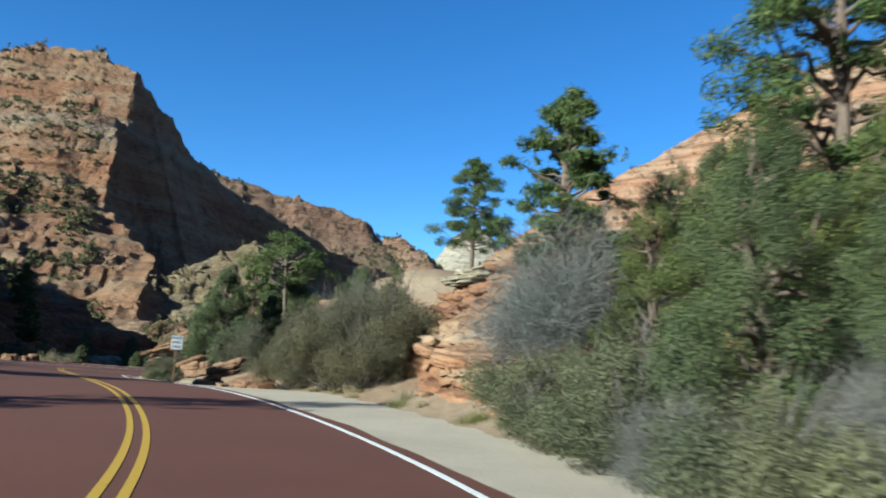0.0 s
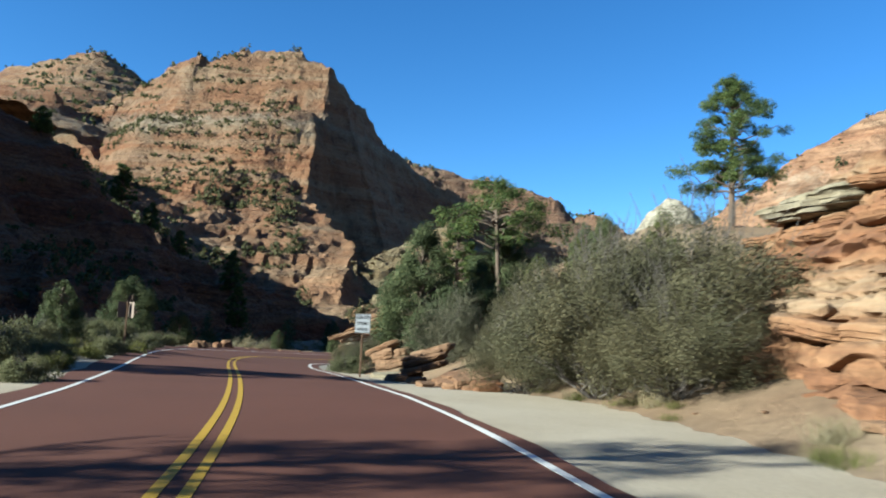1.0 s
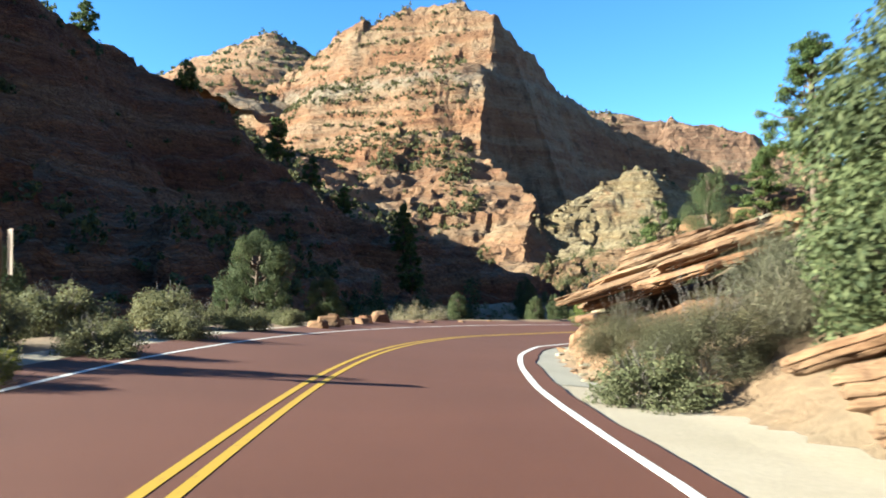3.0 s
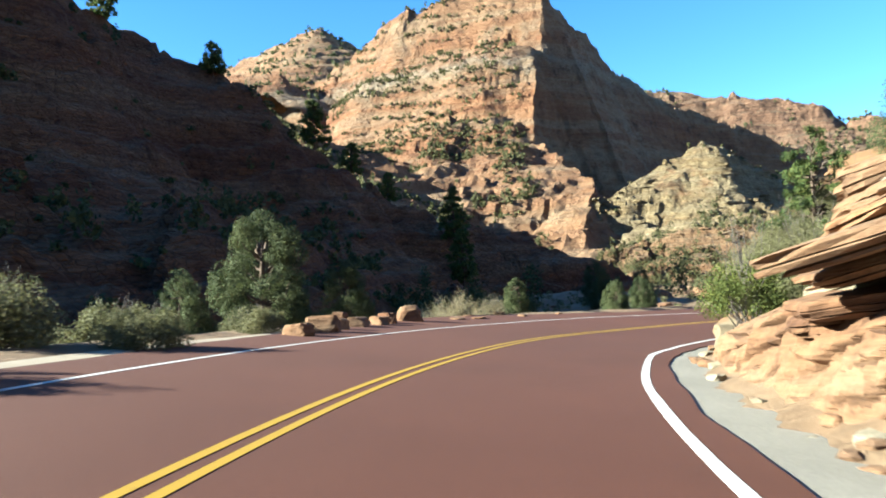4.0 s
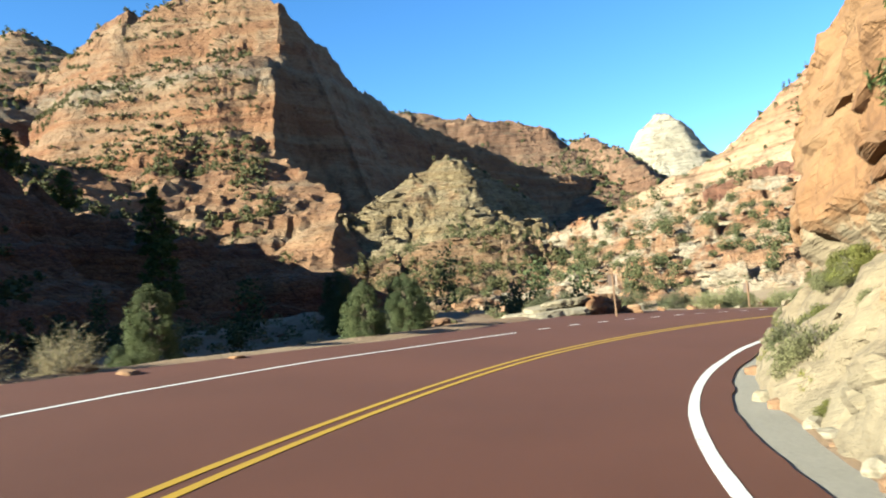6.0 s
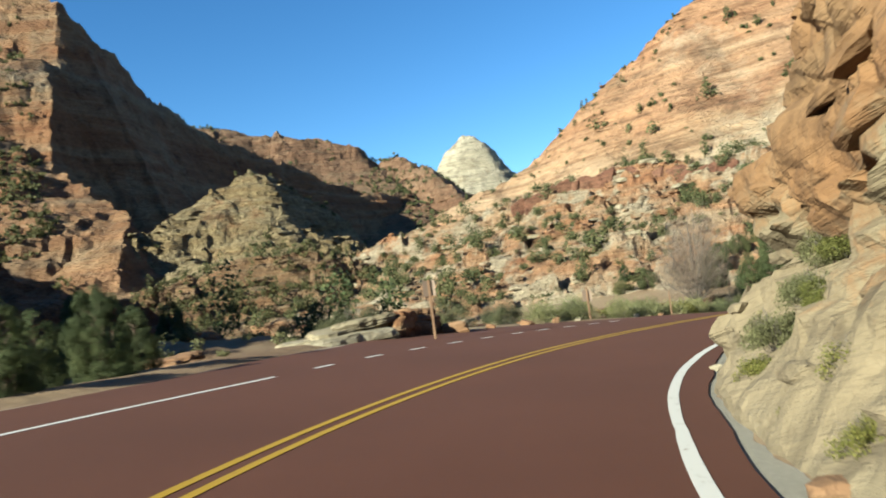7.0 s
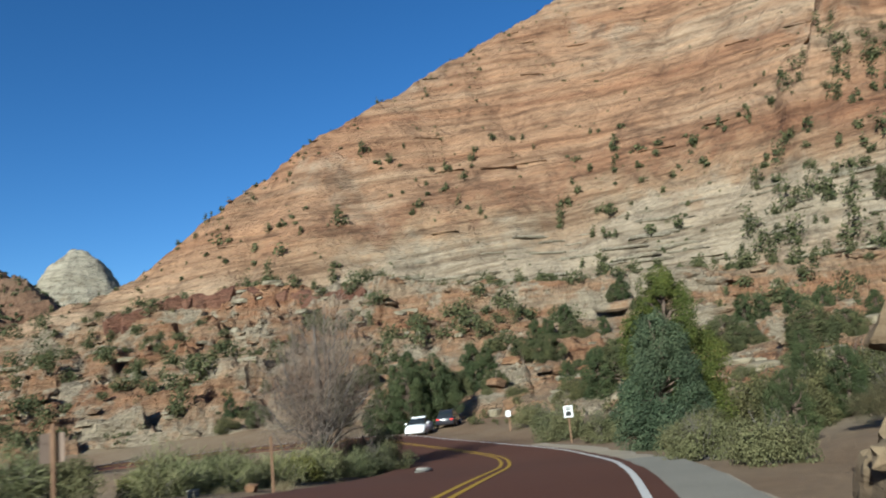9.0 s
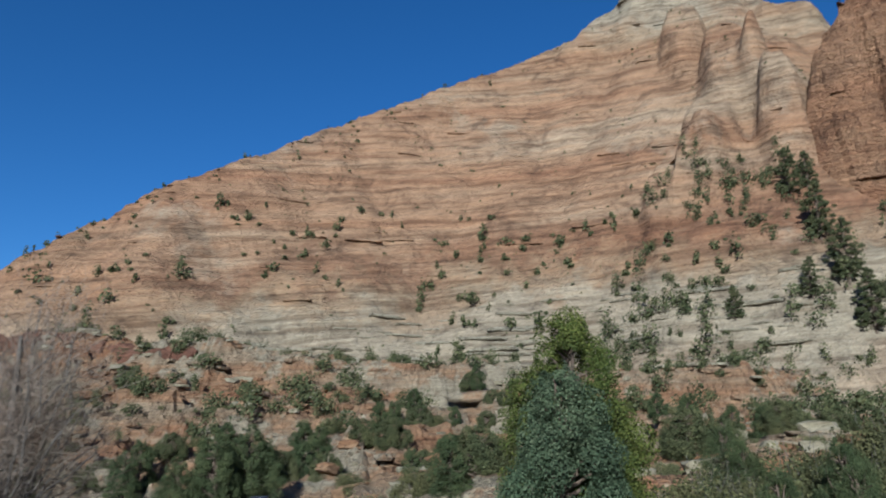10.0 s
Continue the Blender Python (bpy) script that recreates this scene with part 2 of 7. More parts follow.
m_paleslab = rock_mat("pale_slab_sandstone", dim(CREAM, 0.9), 0.16, pale=(0.36, 0.31, 0.22), tilt=(0.1, 0.1), relief=0.25, cracks=0.0)
m_redcut = rock_mat("red_cut_sandstone", dim(RED, 0.95), 0.25, pale=(0.32, 0.20, 0.12), pale_at=(0.6, 0.72), tilt=(0.0, 0.05), relief=0.3, cracks=0.0)
m_redslab = rock_mat("red_slab_sandstone", dim(RED, 0.95), 0.16, pale=(0.30, 0.19, 0.12), tilt=(0.1, 0.1), relief=0.25, cracks=0.0)


def soil_mat():
    m, nt, b = mat("sandy_soil", 1.0)
    v = coords(nt)
    big = noise_tex(nt, v, 0.08, 6)
    small = noise_tex(nt, v, 3.0, 8, 0.7)
    col = ramp(nt, big, [(0.3, (0.20, 0.12, 0.066)), (0.5, (0.27, 0.185, 0.112)), (0.7, (0.32, 0.25, 0.165))])
    col = mix(nt, 0.6, col, ramp(nt, small, [(0.3, (0.6, 0.58, 0.55)), (0.7, (1.25, 1.22, 1.2))]), "MULTIPLY")
    nt.links.new(deepen(nt, col, 0.57), b.inputs["Base Color"])
    bump(nt, b, small, 0.8, 0.12)
    return m


def asphalt_mat():
    m, nt, b = mat("red_asphalt", 0.85)
    v = coords(nt)
    big = noise_tex(nt, v, 0.25, 5)
    grit = noise_tex(nt, v, 45.0, 4, 0.8)
    col = ramp(nt, big, [(0.3, (0.057, 0.0188, 0.0100)), (0.7, (0.072, 0.0248, 0.0137))])
    col = mix(nt, 0.7, col, ramp(nt, grit, [(0.25, (0.6, 0.6, 0.6)), (0.75, (1.4, 1.35, 1.3))]), "MULTIPLY")
    nt.links.new(col, b.inputs["Base Color"])
    bump(nt, b, grit, 0.5, 0.01)
    return m


def paint_mat(name, colour, worn):
    m, nt, b = mat(name, 0.7)
    v = coords(nt)
    n = noise_tex(nt, v, 6.0, 8, 0.75)
    col = ramp(nt, n, [(0.30, worn), (0.42, colour)])
    nt.links.new(col, b.inputs["Base Color"])
    return m


def gravel_mat(name, a, c):
    m, nt, b = mat(name, 1.0)
    v = coords(nt)
    big = noise_tex(nt, v, 0.4, 6)
    grit = noise_tex(nt, v, 16.0, 8, 0.75)
    col = ramp(nt, big, [(0.3, a), (0.7, c)])
    col = mix(nt, 0.6, col, ramp(nt, grit, [(0.3, (0.65, 0.64, 0.62)), (0.7, (1.25, 1.25, 1.25))]), "MULTIPLY")
    nt.links.new(col, b.inputs["Base Color"])
    bump(nt, b, grit, 0.6, 0.03)
    return m


m_soil = soil_mat()
m_asphalt = asphalt_mat()
m_yellow = paint_mat("yellow_road_paint", (0.27, 0.165, 0.015), (0.12, 0.066, 0.024))
m_whitepaint = paint_mat("white_road_paint", (0.42, 0.41, 0.39), (0.16, 0.12, 0.10))
m_gravel = gravel_mat("pale_gravel", (0.235, 0.195, 0.14), (0.285, 0.242, 0.182))
m_concrete = gravel_mat("grey_gravel", (0.165, 0.152, 0.125), (0.21, 0.195, 0.162))

# ---- number fields ----
def lattice(ix, iy, iz, seed):
    h = (ix * 374761393 + iy * 668265263 + iz * 2147483647 + seed * 1274126177) & 0xFFFFFFFF
    h = ((h ^ (h >> 13)) * 1274126177) & 0xFFFFFFFF
    h = ((h ^ (h >> 16)) * 2246822519) & 0xFFFFFFFF
    return ((h ^ (h >> 13)) & 0xFFFFFF) / float(0xFFFFFF)


def vnoise(p, seed=0):
    """Value noise in three dimensions, 0 to 1, for an array of points."""
    f = np.floor(p)
    i = f.astype(np.int64)
    u = p - f
    u = u * u * (3 - 2 * u)
    out = 0
    for dx in (0, 1):
        for dy in (0, 1):
            for dz in (0, 1):
                w = (u[:, 0] if dx else 1 - u[:, 0]) * (u[:, 1] if dy else 1 - u[:, 1]) * (u[:, 2] if dz else 1 - u[:, 2])
                out = out + w * lattice(i[:, 0] + dx, i[:, 1] + dy, i[:, 2] + dz, seed)
    return out


def fbm(p, octaves=5, seed=0, gain=0.5):
    """Layered value noise, about -1 to 1."""
    out, amp, tot = 0, 1.0, 0.0
    for k in range(octaves):
        out = out + amp * (vnoise(p * 2.0 ** k, seed + 17 * k) * 2 - 1)
        tot += amp
        amp *= gain
    return out / tot * 1.6


def fbm2(x, y, size, octaves=5, seed=0, gain=0.5):
    return fbm(np.stack([x / size, y / size, np.zeros_like(x) + 0.37], 1), octaves, seed, gain)


def smooth(a, b, x):
    t = np.clip((x - a) / (b - a), 0, 1)
    return t * t * (3 - 2 * t)


def cells(x, y, size, seed):
    """A random number for each cell of an uneven paving, 0 to 1."""
    px, py = x / size, y / size
    ix, iy = np.floor(px).astype(np.int64), np.floor(py).astype(np.int64)
    best, val = np.full(len(x), 1e9), np.zeros(len(x))
    for dx in (-1, 0, 1):
        for dy in (-1, 0, 1):
            a, b = ix + dx, iy + dy
            d = (a + lattice(a, b, a * 0 + 1, seed) - px) ** 2 + (b + lattice(a, b, a * 0 + 2, seed) - py) ** 2
            w = d < best
            best[w] = d[w]
            val[w] = lattice(a, b, a * 0 + 3, seed)[w]
    return val


# ---- the road's line ----
YELLOW = [(16.0, -72.0, 1.2), (8.12, -39.18, 0.63), (3.57, -19.7, 0.31), (-0.97, -0.23, 0.0), (-4.18, 11.24, -0.19), (-8.84, 22.12, -0.34),
          (-14.45, 32.68, -0.66), (-19.43, 41.32, -0.94), (-23.83, 49.42, -1.23), (-27.18, 56.95, -1.52), (-29.71, 64.47, -1.89),
          (-31.6, 72.67, -2.34), (-31.7, 81.34, -2.81), (-30.2, 89.82, -3.18), (-26.95, 97.64, -3.54), (-23.01, 103.77, -3.91),
          (-18.6, 109.0, -4.29), (-14.3, 114.0, -4.72), (-10.3, 119.4, -5.4), (-7.6, 123.6, -5.85), (-5.3, 127.6, -6.2), (-3.5, 132.1, -6.5), (-1.3, 140.0, -6.85), (1.0, 150.0, -7.2),
          (3.2, 158.5, -7.5), (2.6, 167.0, -7.8), (-3.5, 177.0, -8.2), (-14.0, 186.0, -8.7), (-35.0, 197.0, -9.3), (-70.0, 208.0, -10.0)]


def spline(points, step):
    """A Catmull-Rom line through points, at about that step."""
    p = np.array(points, float)
    p = np.vstack([2 * p[0] - p[1], p, 2 * p[-1] - p[-2]])
    out = []
    for a, b, c, d in zip(p[:-3], p[1:-2], p[2:-1], p[3:]):
        n = max(2, int(np.linalg.norm(c[:2] - b[:2]) / step))
        for t in np.arange(n) / n:
            out.append(0.5 * (2 * b + (c - a) * t + (2 * a - 5 * b + 4 * c - d) * t * t + (3 * b - a - 3 * c + d) * t ** 3))
    out.append(p[-2])
    return np.array(out)


LINE = spline(YELLOW, 1.0)
for _ in range(6):
    LINE[1:-1] = (LINE[:-2] + 2 * LINE[1:-1] + LINE[2:]) / 4
SEG = np.hypot(*np.diff(LINE[:, :2], axis=0).T)
SS = np.concatenate([[0], np.cumsum(SEG)])
S0 = SS[np.argmin(np.hypot(LINE[:, 0] + 0.97, LINE[:, 1] + 0.23))]
SS = SS - S0
BANK_S, BANK_V = [30, 55, 105, 128], [0.0, 0.08, 0.08, 0.0]


def road_frame(s):
    """Place, way and left-hand side of the yellow line at s metres."""
    q = np.stack([np.interp(s, SS, LINE[:, k]) for k in range(3)], 1)
    d = np.stack([np.interp(np.clip(s, SS[0], SS[-1] - 1) + 0.5, SS, LINE[:, k]) - np.interp(np.clip(s, SS[0] + 1, SS[-1]) - 0.5, SS, LINE[:, k]) for k in range(2)], 1)
    d /= np.maximum(np.linalg.norm(d, axis=1), 1e-6)[:, None]
    return q, d, np.stack([-d[:, 1], d[:, 0]], 1)


def road_place(s, lat, up=0.0):
    """A point of the road's surface, lat metres left of the yellow line."""
    s, lat = np.atleast_1d(np.asarray(s, float)), np.atleast_1d(np.asarray(lat, float))
    s, lat = np.broadcast_arrays(s, lat)
    q, d, n = road_frame(s)
    z = q[:, 2] + np.interp(s, BANK_S, BANK_V) * np.clip(lat, -6, 9) + up
    return np.column_stack([q[:, :2] + n * lat[:, None], z])


def road_near(x, y):
    """s and lat of the nearest place of the road's line, for arrays of places."""
    best = np.full(len(x), 1e9)
    s, lat = np.zeros(len(x)), np.zeros(len(x))
    for k in range(0, len(LINE) - 1):
        ax, ay = LINE[k, :2]
        dx, dy = LINE[k + 1, :2] - LINE[k, :2]
        l2 = dx * dx + dy * dy
        u = ((x - ax) * dx + (y - ay) * dy) / l2
        if k not in (0, len(LINE) - 2):
            u = np.clip(u, 0, 1)
        elif k == 0:
            u = np.minimum(u, 1)
        else:
            u = np.maximum(u, 0)
        rx, ry = x - ax - u * dx, y - ay - u * dy
        r = rx * rx + ry * ry
        w = r < best
        best[w] = r[w]
        s[w] = SS[k] + u[w] * SEG[k]
        lat[w] = (np.sign(dx * ry - dy * rx) * np.sqrt(r))[w]
    return s, lat


# edges of the red asphalt and of the gravel beside it, left (+) and right (-) of the yellow line
def left_line(s):
    return np.interp(s, [0, 25, 40, 57, 64, 70, 76, 80, 88, 93, 96, 99, 101, 104, 113, 116, 118, 130], [3.3, 3.3, 3.5, 3.9, 4.04, 4.2, 4.37, 4.5, 4.72, 4.5, 4.1, 3.85, 3.72, 3.7, 3.75, 3.5, 3.35, 3.3])


def right_line(s):
    return -np.interp(s, [0, 20, 34, 46, 58, 66, 70, 74, 78, 83, 88, 92, 97, 100, 103, 106, 110, 113, 116, 120, 127], [3.8, 3.7, 3.8, 4.08, 4.06, 3.97, 4.02, 4.05, 4.33, 4.33, 4.18, 4.13, 4.05, 3.85, 3.7, 3.6, 3.52, 3.42, 3.22, 3.0, 2.8])


def left_edge(s):
    return np.interp(s, [30, 50, 58, 68, 73, 78, 83, 86, 90, 94, 98, 101, 104, 107, 110, 114, 116, 118, 121, 126, 130], [4.1, 4.7, 5.2, 6.0, 6.5, 7.4, 8.3, 8.4, 7.7, 6.8, 6.0, 5.8, 6.2, 6.7, 7.6, 7.4, 6.9, 6.3, 4.6, 4.2, 4.1])


def right_edge(s):
    return right_line(s) - np.interp(s, [30, 55, 60, 72, 82, 92, 106, 118, 126], [0.35, 0.5, 0.55, 0.48, 0.66, 0.54, 0.43, 0.42, 0.32])


def right_foot(s):
    """Where the cut or the bank begins, right of the road."""
    return right_line(s) - np.interp(s, [0, 12, 30, 44, 52, 58, 66, 88, 95, 99, 103, 107, 112, 117, 122, 126, 140], [2.4, 3.0, 4.4, 2.9, 2.6, 1.5, 1.25, 1.2, 0.75, 0.55, 0.6, 1.0, 1.35, 1.9, 3.0, 4.0, 3.0])


# ---- ground ----
def ground_z(x, y):
    s, lat = road_near(x, y)
    q, d, n = road_frame(s)
    zr = q[:, 2] + np.interp(s, BANK_S, BANK_V) * np.clip(lat, -6, 9)
    le, rf = left_edge(s) + np.interp(s, [60, 84, 104, 116], [1.6, 0.25, 0.25, 1.6]), right_foot(s)
    out_l = np.maximum(lat - le, 0)
    out_r = np.maximum(rf - lat, 0)
    n1 = fbm2(x, y, 14.0, 5, 3)
    n2 = fbm2(x, y, 3.0, 4, 9)
    drop = np.interp(s, [30, 55, 80, 100, 118], [0.5, 2.5, 5.0, 2.0, 0.3])
    z = zr - drop * smooth(0.2, 13, out_l) + 0.035 * np.maximum(out_l - 25, 0)
    rise = np.interp(s, [0, 20, 40, 48, 60, 110, 120, 130], [0.16, 0.30, 0.36, 0.38, 0.5, 0.45, 0.12, 0.07])
    z = z + rise * np.minimum(out_r, 20) + 0.10 * np.maximum(out_r - 20, 0)
    far = smooth(2, 14, out_l + out_r)
    z = z + far * (0.9 * n1 + 0.3 * n2) + 0.05 * n2 * smooth(0, 1.5, out_l + out_r)
    z = np.minimum(z, zr + 16)
    # the sheet lies just under the asphalt
    z = z - 0.10 * smooth(0.5, 0.0, np.maximum(lat - left_edge(s) - 1.0, rf - 0.3 - lat))
    return z


def mesh_grid(name, xs, ys, zfun, material, jitter=0.0, smooth_shade=True):
    """One sheet over a grid of xs and ys, its heights from zfun."""
    gx, gy = np.meshgrid(xs, ys, indexing="ij")
    x, y = gx.ravel(), gy.ravel()
    v = zfun(x, y)
    if v.ndim == 1:
        v = np.column_stack([x, y, v])
    nx, ny = len(xs), len(ys)
    i = np.arange(nx * ny).reshape(nx, ny)
    f = np.stack([i[:-1, :-1], i[1:, :-1], i[1:, 1:], i[:-1, 1:]], -1).reshape(-1, 4)
    return quick_mesh(name, v, f, material, smooth_shade)


def quick_mesh(name, v, f, material, smooth_shade=False):
    me = bpy.data.meshes.new(name)
    k = f.shape[1]
    me.vertices.add(len(v))
    me.vertices.foreach_set("co", np.ascontiguousarray(v, np.float32).ravel())
    me.loops.add(f.size)
    me.loops.foreach_set("vertex_index", np.ascontiguousarray(f, np.int32).ravel())
    me.polygons.add(len(f))
    me.polygons.foreach_set("loop_start", np.arange(0, f.size, k, dtype=np.int32))
    me.polygons.foreach_set("use_smooth", np.full(len(f), smooth_shade))
    me.update(calc_edges=True)
    me.materials.append(material)
    return me


def graded(lo, hi, mid_lo, mid_hi, fine, growth=1.12):
    """Steps that are fine between mid_lo and mid_hi and grow outwards."""
    out = list(np.arange(mid_lo, mid_hi + fine, fine))
    step, a = fine, out[-1]
    while a < hi:
        step *= growth
        a += step
        out.append(a)
    step, a = fine, out[0]
    while a > lo:
        step *= growth
        a -= step
        out.insert(0, a)
    return np.array(out)


tagged(new("ground", mesh_grid("ground", graded(-2500, 2500, -62, 30, 0.75), graded(-1200, 3500, -12, 165, 0.75), ground_z, m_soil)),
       "sandy red soil of the canyon floor beside the road", "ground", kind="structure")


def ribbon(name, s, a, b, up, material, label, category, kind="structure", thick=0.0):
    """A strip of the road between the side distances a and b, with a skirt of that thickness."""
    cols = [a + (b - a) * k / 4 for k in range(5)] if thick > 0.05 else [a, b]
    rows = [road_place(s, c, up) for c in cols]
    if thick > 0:
        lo, hi = rows[0].copy(), rows[-1].copy()
        lo[:, 2] -= thick
        hi[:, 2] -= thick
        rows = [lo] + rows + [hi]
    v = np.stack(rows, 1).reshape(-1, 3)
    n, k = len(s), len(rows)
    i = np.arange(n * k).reshape(n, k)
    f = np.stack([i[:-1, :-1], i[:-1, 1:], i[1:, 1:], i[1:, :-1]], -1).reshape(-1, 4)[:, ::-1]
    return tagged(new(name, quick_mesh(name, v, f, material)), label, category, kind=kind)


s_all = np.arange(-62, 236, 0.5)
wob = lambda s, seed, amp: amp * fbm2(s, np.zeros_like(s) + seed, 2.5, 4, seed)
ribbon("road", s_all, right_edge(s_all) + wob(s_all, 4, 0.12), left_edge(s_all) + wob(s_all, 5, 0.12), 0.0, m_asphalt, "dark red asphalt road curving through the canyon", "road", thick=0.12)
for k, off in enumerate((0.13, -0.13)):
    ribbon("centre_line", s_all, np.zeros_like(s_all) + off - 0.055, np.zeros_like(s_all) + off + 0.055, 0.006, m_yellow, "yellow painted line, one of a double line, on red asphalt", "road marking", thick=0.004)
s_r = np.arange(-62, 236, 0.5)
wide = np.interp(s_r, [40, 58, 115, 125], [0.055, 0.075, 0.072, 0.06])
ribbon("edge_line", s_r, right_line(s_r) - wide + wob(s_r, 6, 0.02), right_line(s_r) + wide, 0.006, m_whitepaint, "white painted edge line, worn at its rim, on red asphalt", "road marking", thick=0.004)
s_l = np.arange(-62, 101.6, 0.5)
ribbon("edge_line", s_l, left_line(s_l) - 0.055, left_line(s_l) + 0.055, 0.006, m_whitepaint, "white painted edge line on red asphalt", "road marking", thick=0.004)
for mid_ in (103.1, 105.0, 106.9, 108.7, 110.4, 112.1, 113.6, 115.1, 116.6, 118.0):
    sd = np.linspace(mid_ - 0.33, mid_ + 0.33, 4)
    tagged(ribbon("lane_dash", sd, left_line(sd) - 0.055, left_line(sd) + 0.055, 0.006, m_whitepaint, "short white painted dash across the mouth of a pull-out", "road marking", thick=0.004), group="dashes at the pull-out")


s_g = np.arange(-60, 150, 0.5)
ribbon("gravel_shoulder", s_g, np.maximum(right_foot(s_g) - 0.6 + wob(s_g, 8, 0.5), right_edge(s_g) - np.interp(s_g, [103, 109], [9.0, 1.1]) + wob(s_g, 8, 0.3)), right_edge(s_g) + 0.25, -0.035, m_gravel, "pale compacted gravel shoulder beside the asphalt", "shoulder", thick=0.3)
s_h = np.arange(56, 132, 0.5)
ribbon("gutter", s_h, np.minimum(np.where(s_h > 108, right_edge(s_h) - 1.1, right_foot(s_h) - 0.15), right_edge(s_h) - np.interp(s_h, [56, 60, 118, 124, 132], [0.2, 0.5, 0.9, 1.1, 0.6])) + wob(s_h, 9, 0.08), right_edge(s_h) + 0.1, -0.022, m_concrete, "grey gravel gutter at the foot of the rock cut", "gutter", thick=0.2)
s_k = np.arange(-60, 130, 0.5)
ribbon("gravel_verge", s_k, left_edge(s_k) - 0.15, left_edge(s_k) + np.interp(s_k, [50, 62, 80, 90, 128], [1.1, 0.9, 0.4, 0.15, 0.3]) + wob(s_k, 12, 0.15), -0.035, m_gravel, "pale gravel verge along the asphalt", "shoulder", thick=0.3)


# ---- hills and mountains ----
def ridge_height(x, y, points, left, right):
    """Height under a ridge line: its own height less a fall that grows with the distance to either side."""
    p = np.array(points, float)
    z = np.full(len(x), -1e9)
    for a, b in zip(p[:-1], p[1:]):
        dx, dy = b[0] - a[0], b[1] - a[1]
        l2 = dx * dx + dy * dy
        u = np.clip(((x - a[0]) * dx + (y - a[1]) * dy) / l2, 0, 1)
        rx, ry = x - a[0] - u * dx, y - a[1] - u * dy
        d = np.hypot(rx, ry)
        side = dx * ry - dy * rx
        top = a[2] + u * (b[2] - a[2])
        fl, fr = np.interp(d, *left), np.interp(d, *right)
        fall = np.where((u <= 0) | (u >= 1), np.maximum(fl, fr), np.where(side > 0, fl, fr))
        z = np.maximum(z, top - fall)
    return z


def line_height(x, y, points, left, right):
    """Like ridge_height, but each place follows only the nearest piece of the line."""
    p = np.array(points, float)
    best, z = np.full(len(x), 1e9), np.full(len(x), -1e9)
    for a, b in zip(p[:-1], p[1:]):
        dx, dy = b[0] - a[0], b[1] - a[1]
        u = np.clip(((x - a[0]) * dx + (y - a[1]) * dy) / (dx * dx + dy * dy), 0, 1)
        rx, ry = x - a[0] - u * dx, y - a[1] - u * dy
        d = np.hypot(rx, ry)
        w = d < best
        best[w] = d[w]
        fall = np.where(dx * ry - dy * rx > 0, np.interp(d, *left), np.interp(d, *right))
        z[w] = (a[2] + u * (b[2] - a[2]) - fall)[w]
    return z


def beds(z, x, y, step, sharp, seed, amount=1.0):
    """Turns an even slope into ledges and treads, uneven along the slope."""
    w = z / step + 0.9 * fbm2(x, y, step * 9, 4, seed)
    f = np.floor(w)
    t = w - f
    st = np.where(t < 0.5, 0.5 * (2 * t) ** sharp, 1 - 0.5 * (2 - 2 * t) ** sharp)
    return z + (f + st - w) * step * amount


def hill(name, box, step, ridges, material, label, category, bed=6.0, rough=4.0, seed=1, sharp=2.6, base=-30.0, extra=None, heights=None, fine=0.31, shade=False, broken=0.0, ledge=1.0):
    def zfun(x, y):
        wx = x + 0.8 * rough * fbm2(x, y, rough * 6, 3, seed + 50)
        wy = y + 0.8 * rough * fbm2(x, y, rough * 6, 3, seed + 60)
        z = np.full(len(x), base)
        for pts, l, r in ridges:
            z = np.maximum(z, (heights or ridge_height)(wx, wy, pts, l, r))
        if extra:
            z = extra(z, x, y)
        z = z + rough * 0.55 * fbm2(x, y, rough * 5, 5, seed)
        if broken:
            bx, by = x + 0.25 * rough * fbm2(x, y, rough, 3, seed + 70), y + 0.25 * rough * fbm2(x, y, rough, 3, seed + 71)
            patch = smooth(-0.35, 0.35, fbm2(x, y, rough * 7, 3, seed + 72))
            z = z + patch * broken * (cells(bx, by * 0.7, rough * 2.2, seed + 73) - 0.5)
        z = beds(z, x, y, bed, sharp, seed + 3, 0.85 * ledge)
        z = beds(z, x, y, bed * fine, 2.0, seed + 5, 0.7 * ledge)
        if broken:
            z = z + (0.3 + 0.7 * patch) * broken * 0.42 * (cells(bx, by * 0.8, rough * 0.75, seed + 74) - 0.5)
        return z + rough * 0.16 * fbm2(x, y, rough * 0.8, 3, seed + 9)
    xs, ys = np.arange(box[0], box[1], step), np.arange(box[2], box[3], step)
    ob = tagged(new(name, mesh_grid(name, xs, ys, zfun, material, smooth_shade=shade)), label, category)
    return ob, zfun


EVEN = lambda k: ([0, 500], [0, 500 * k])
SOUTH = ([0, 6, 20, 36, 44, 58, 83, 120, 150, 200, 300, 500], [0, 10, 44, 54, 66, 94, 116, 134, 153, 185, 260, 400])
BROW = [(0, 806, 48), (-40, 776, 78), (-80, 733, 84), (-130, 678, 104), (-165, 630, 116), (-182, 581, 131), (-192, 548, 141), (-207, 486, 168), (-205, 463, 124), (-193, 430, 72), (-166, 403, 47), (-140, 374, 32), (-130, 335, 12), (-116, 285, -8)]


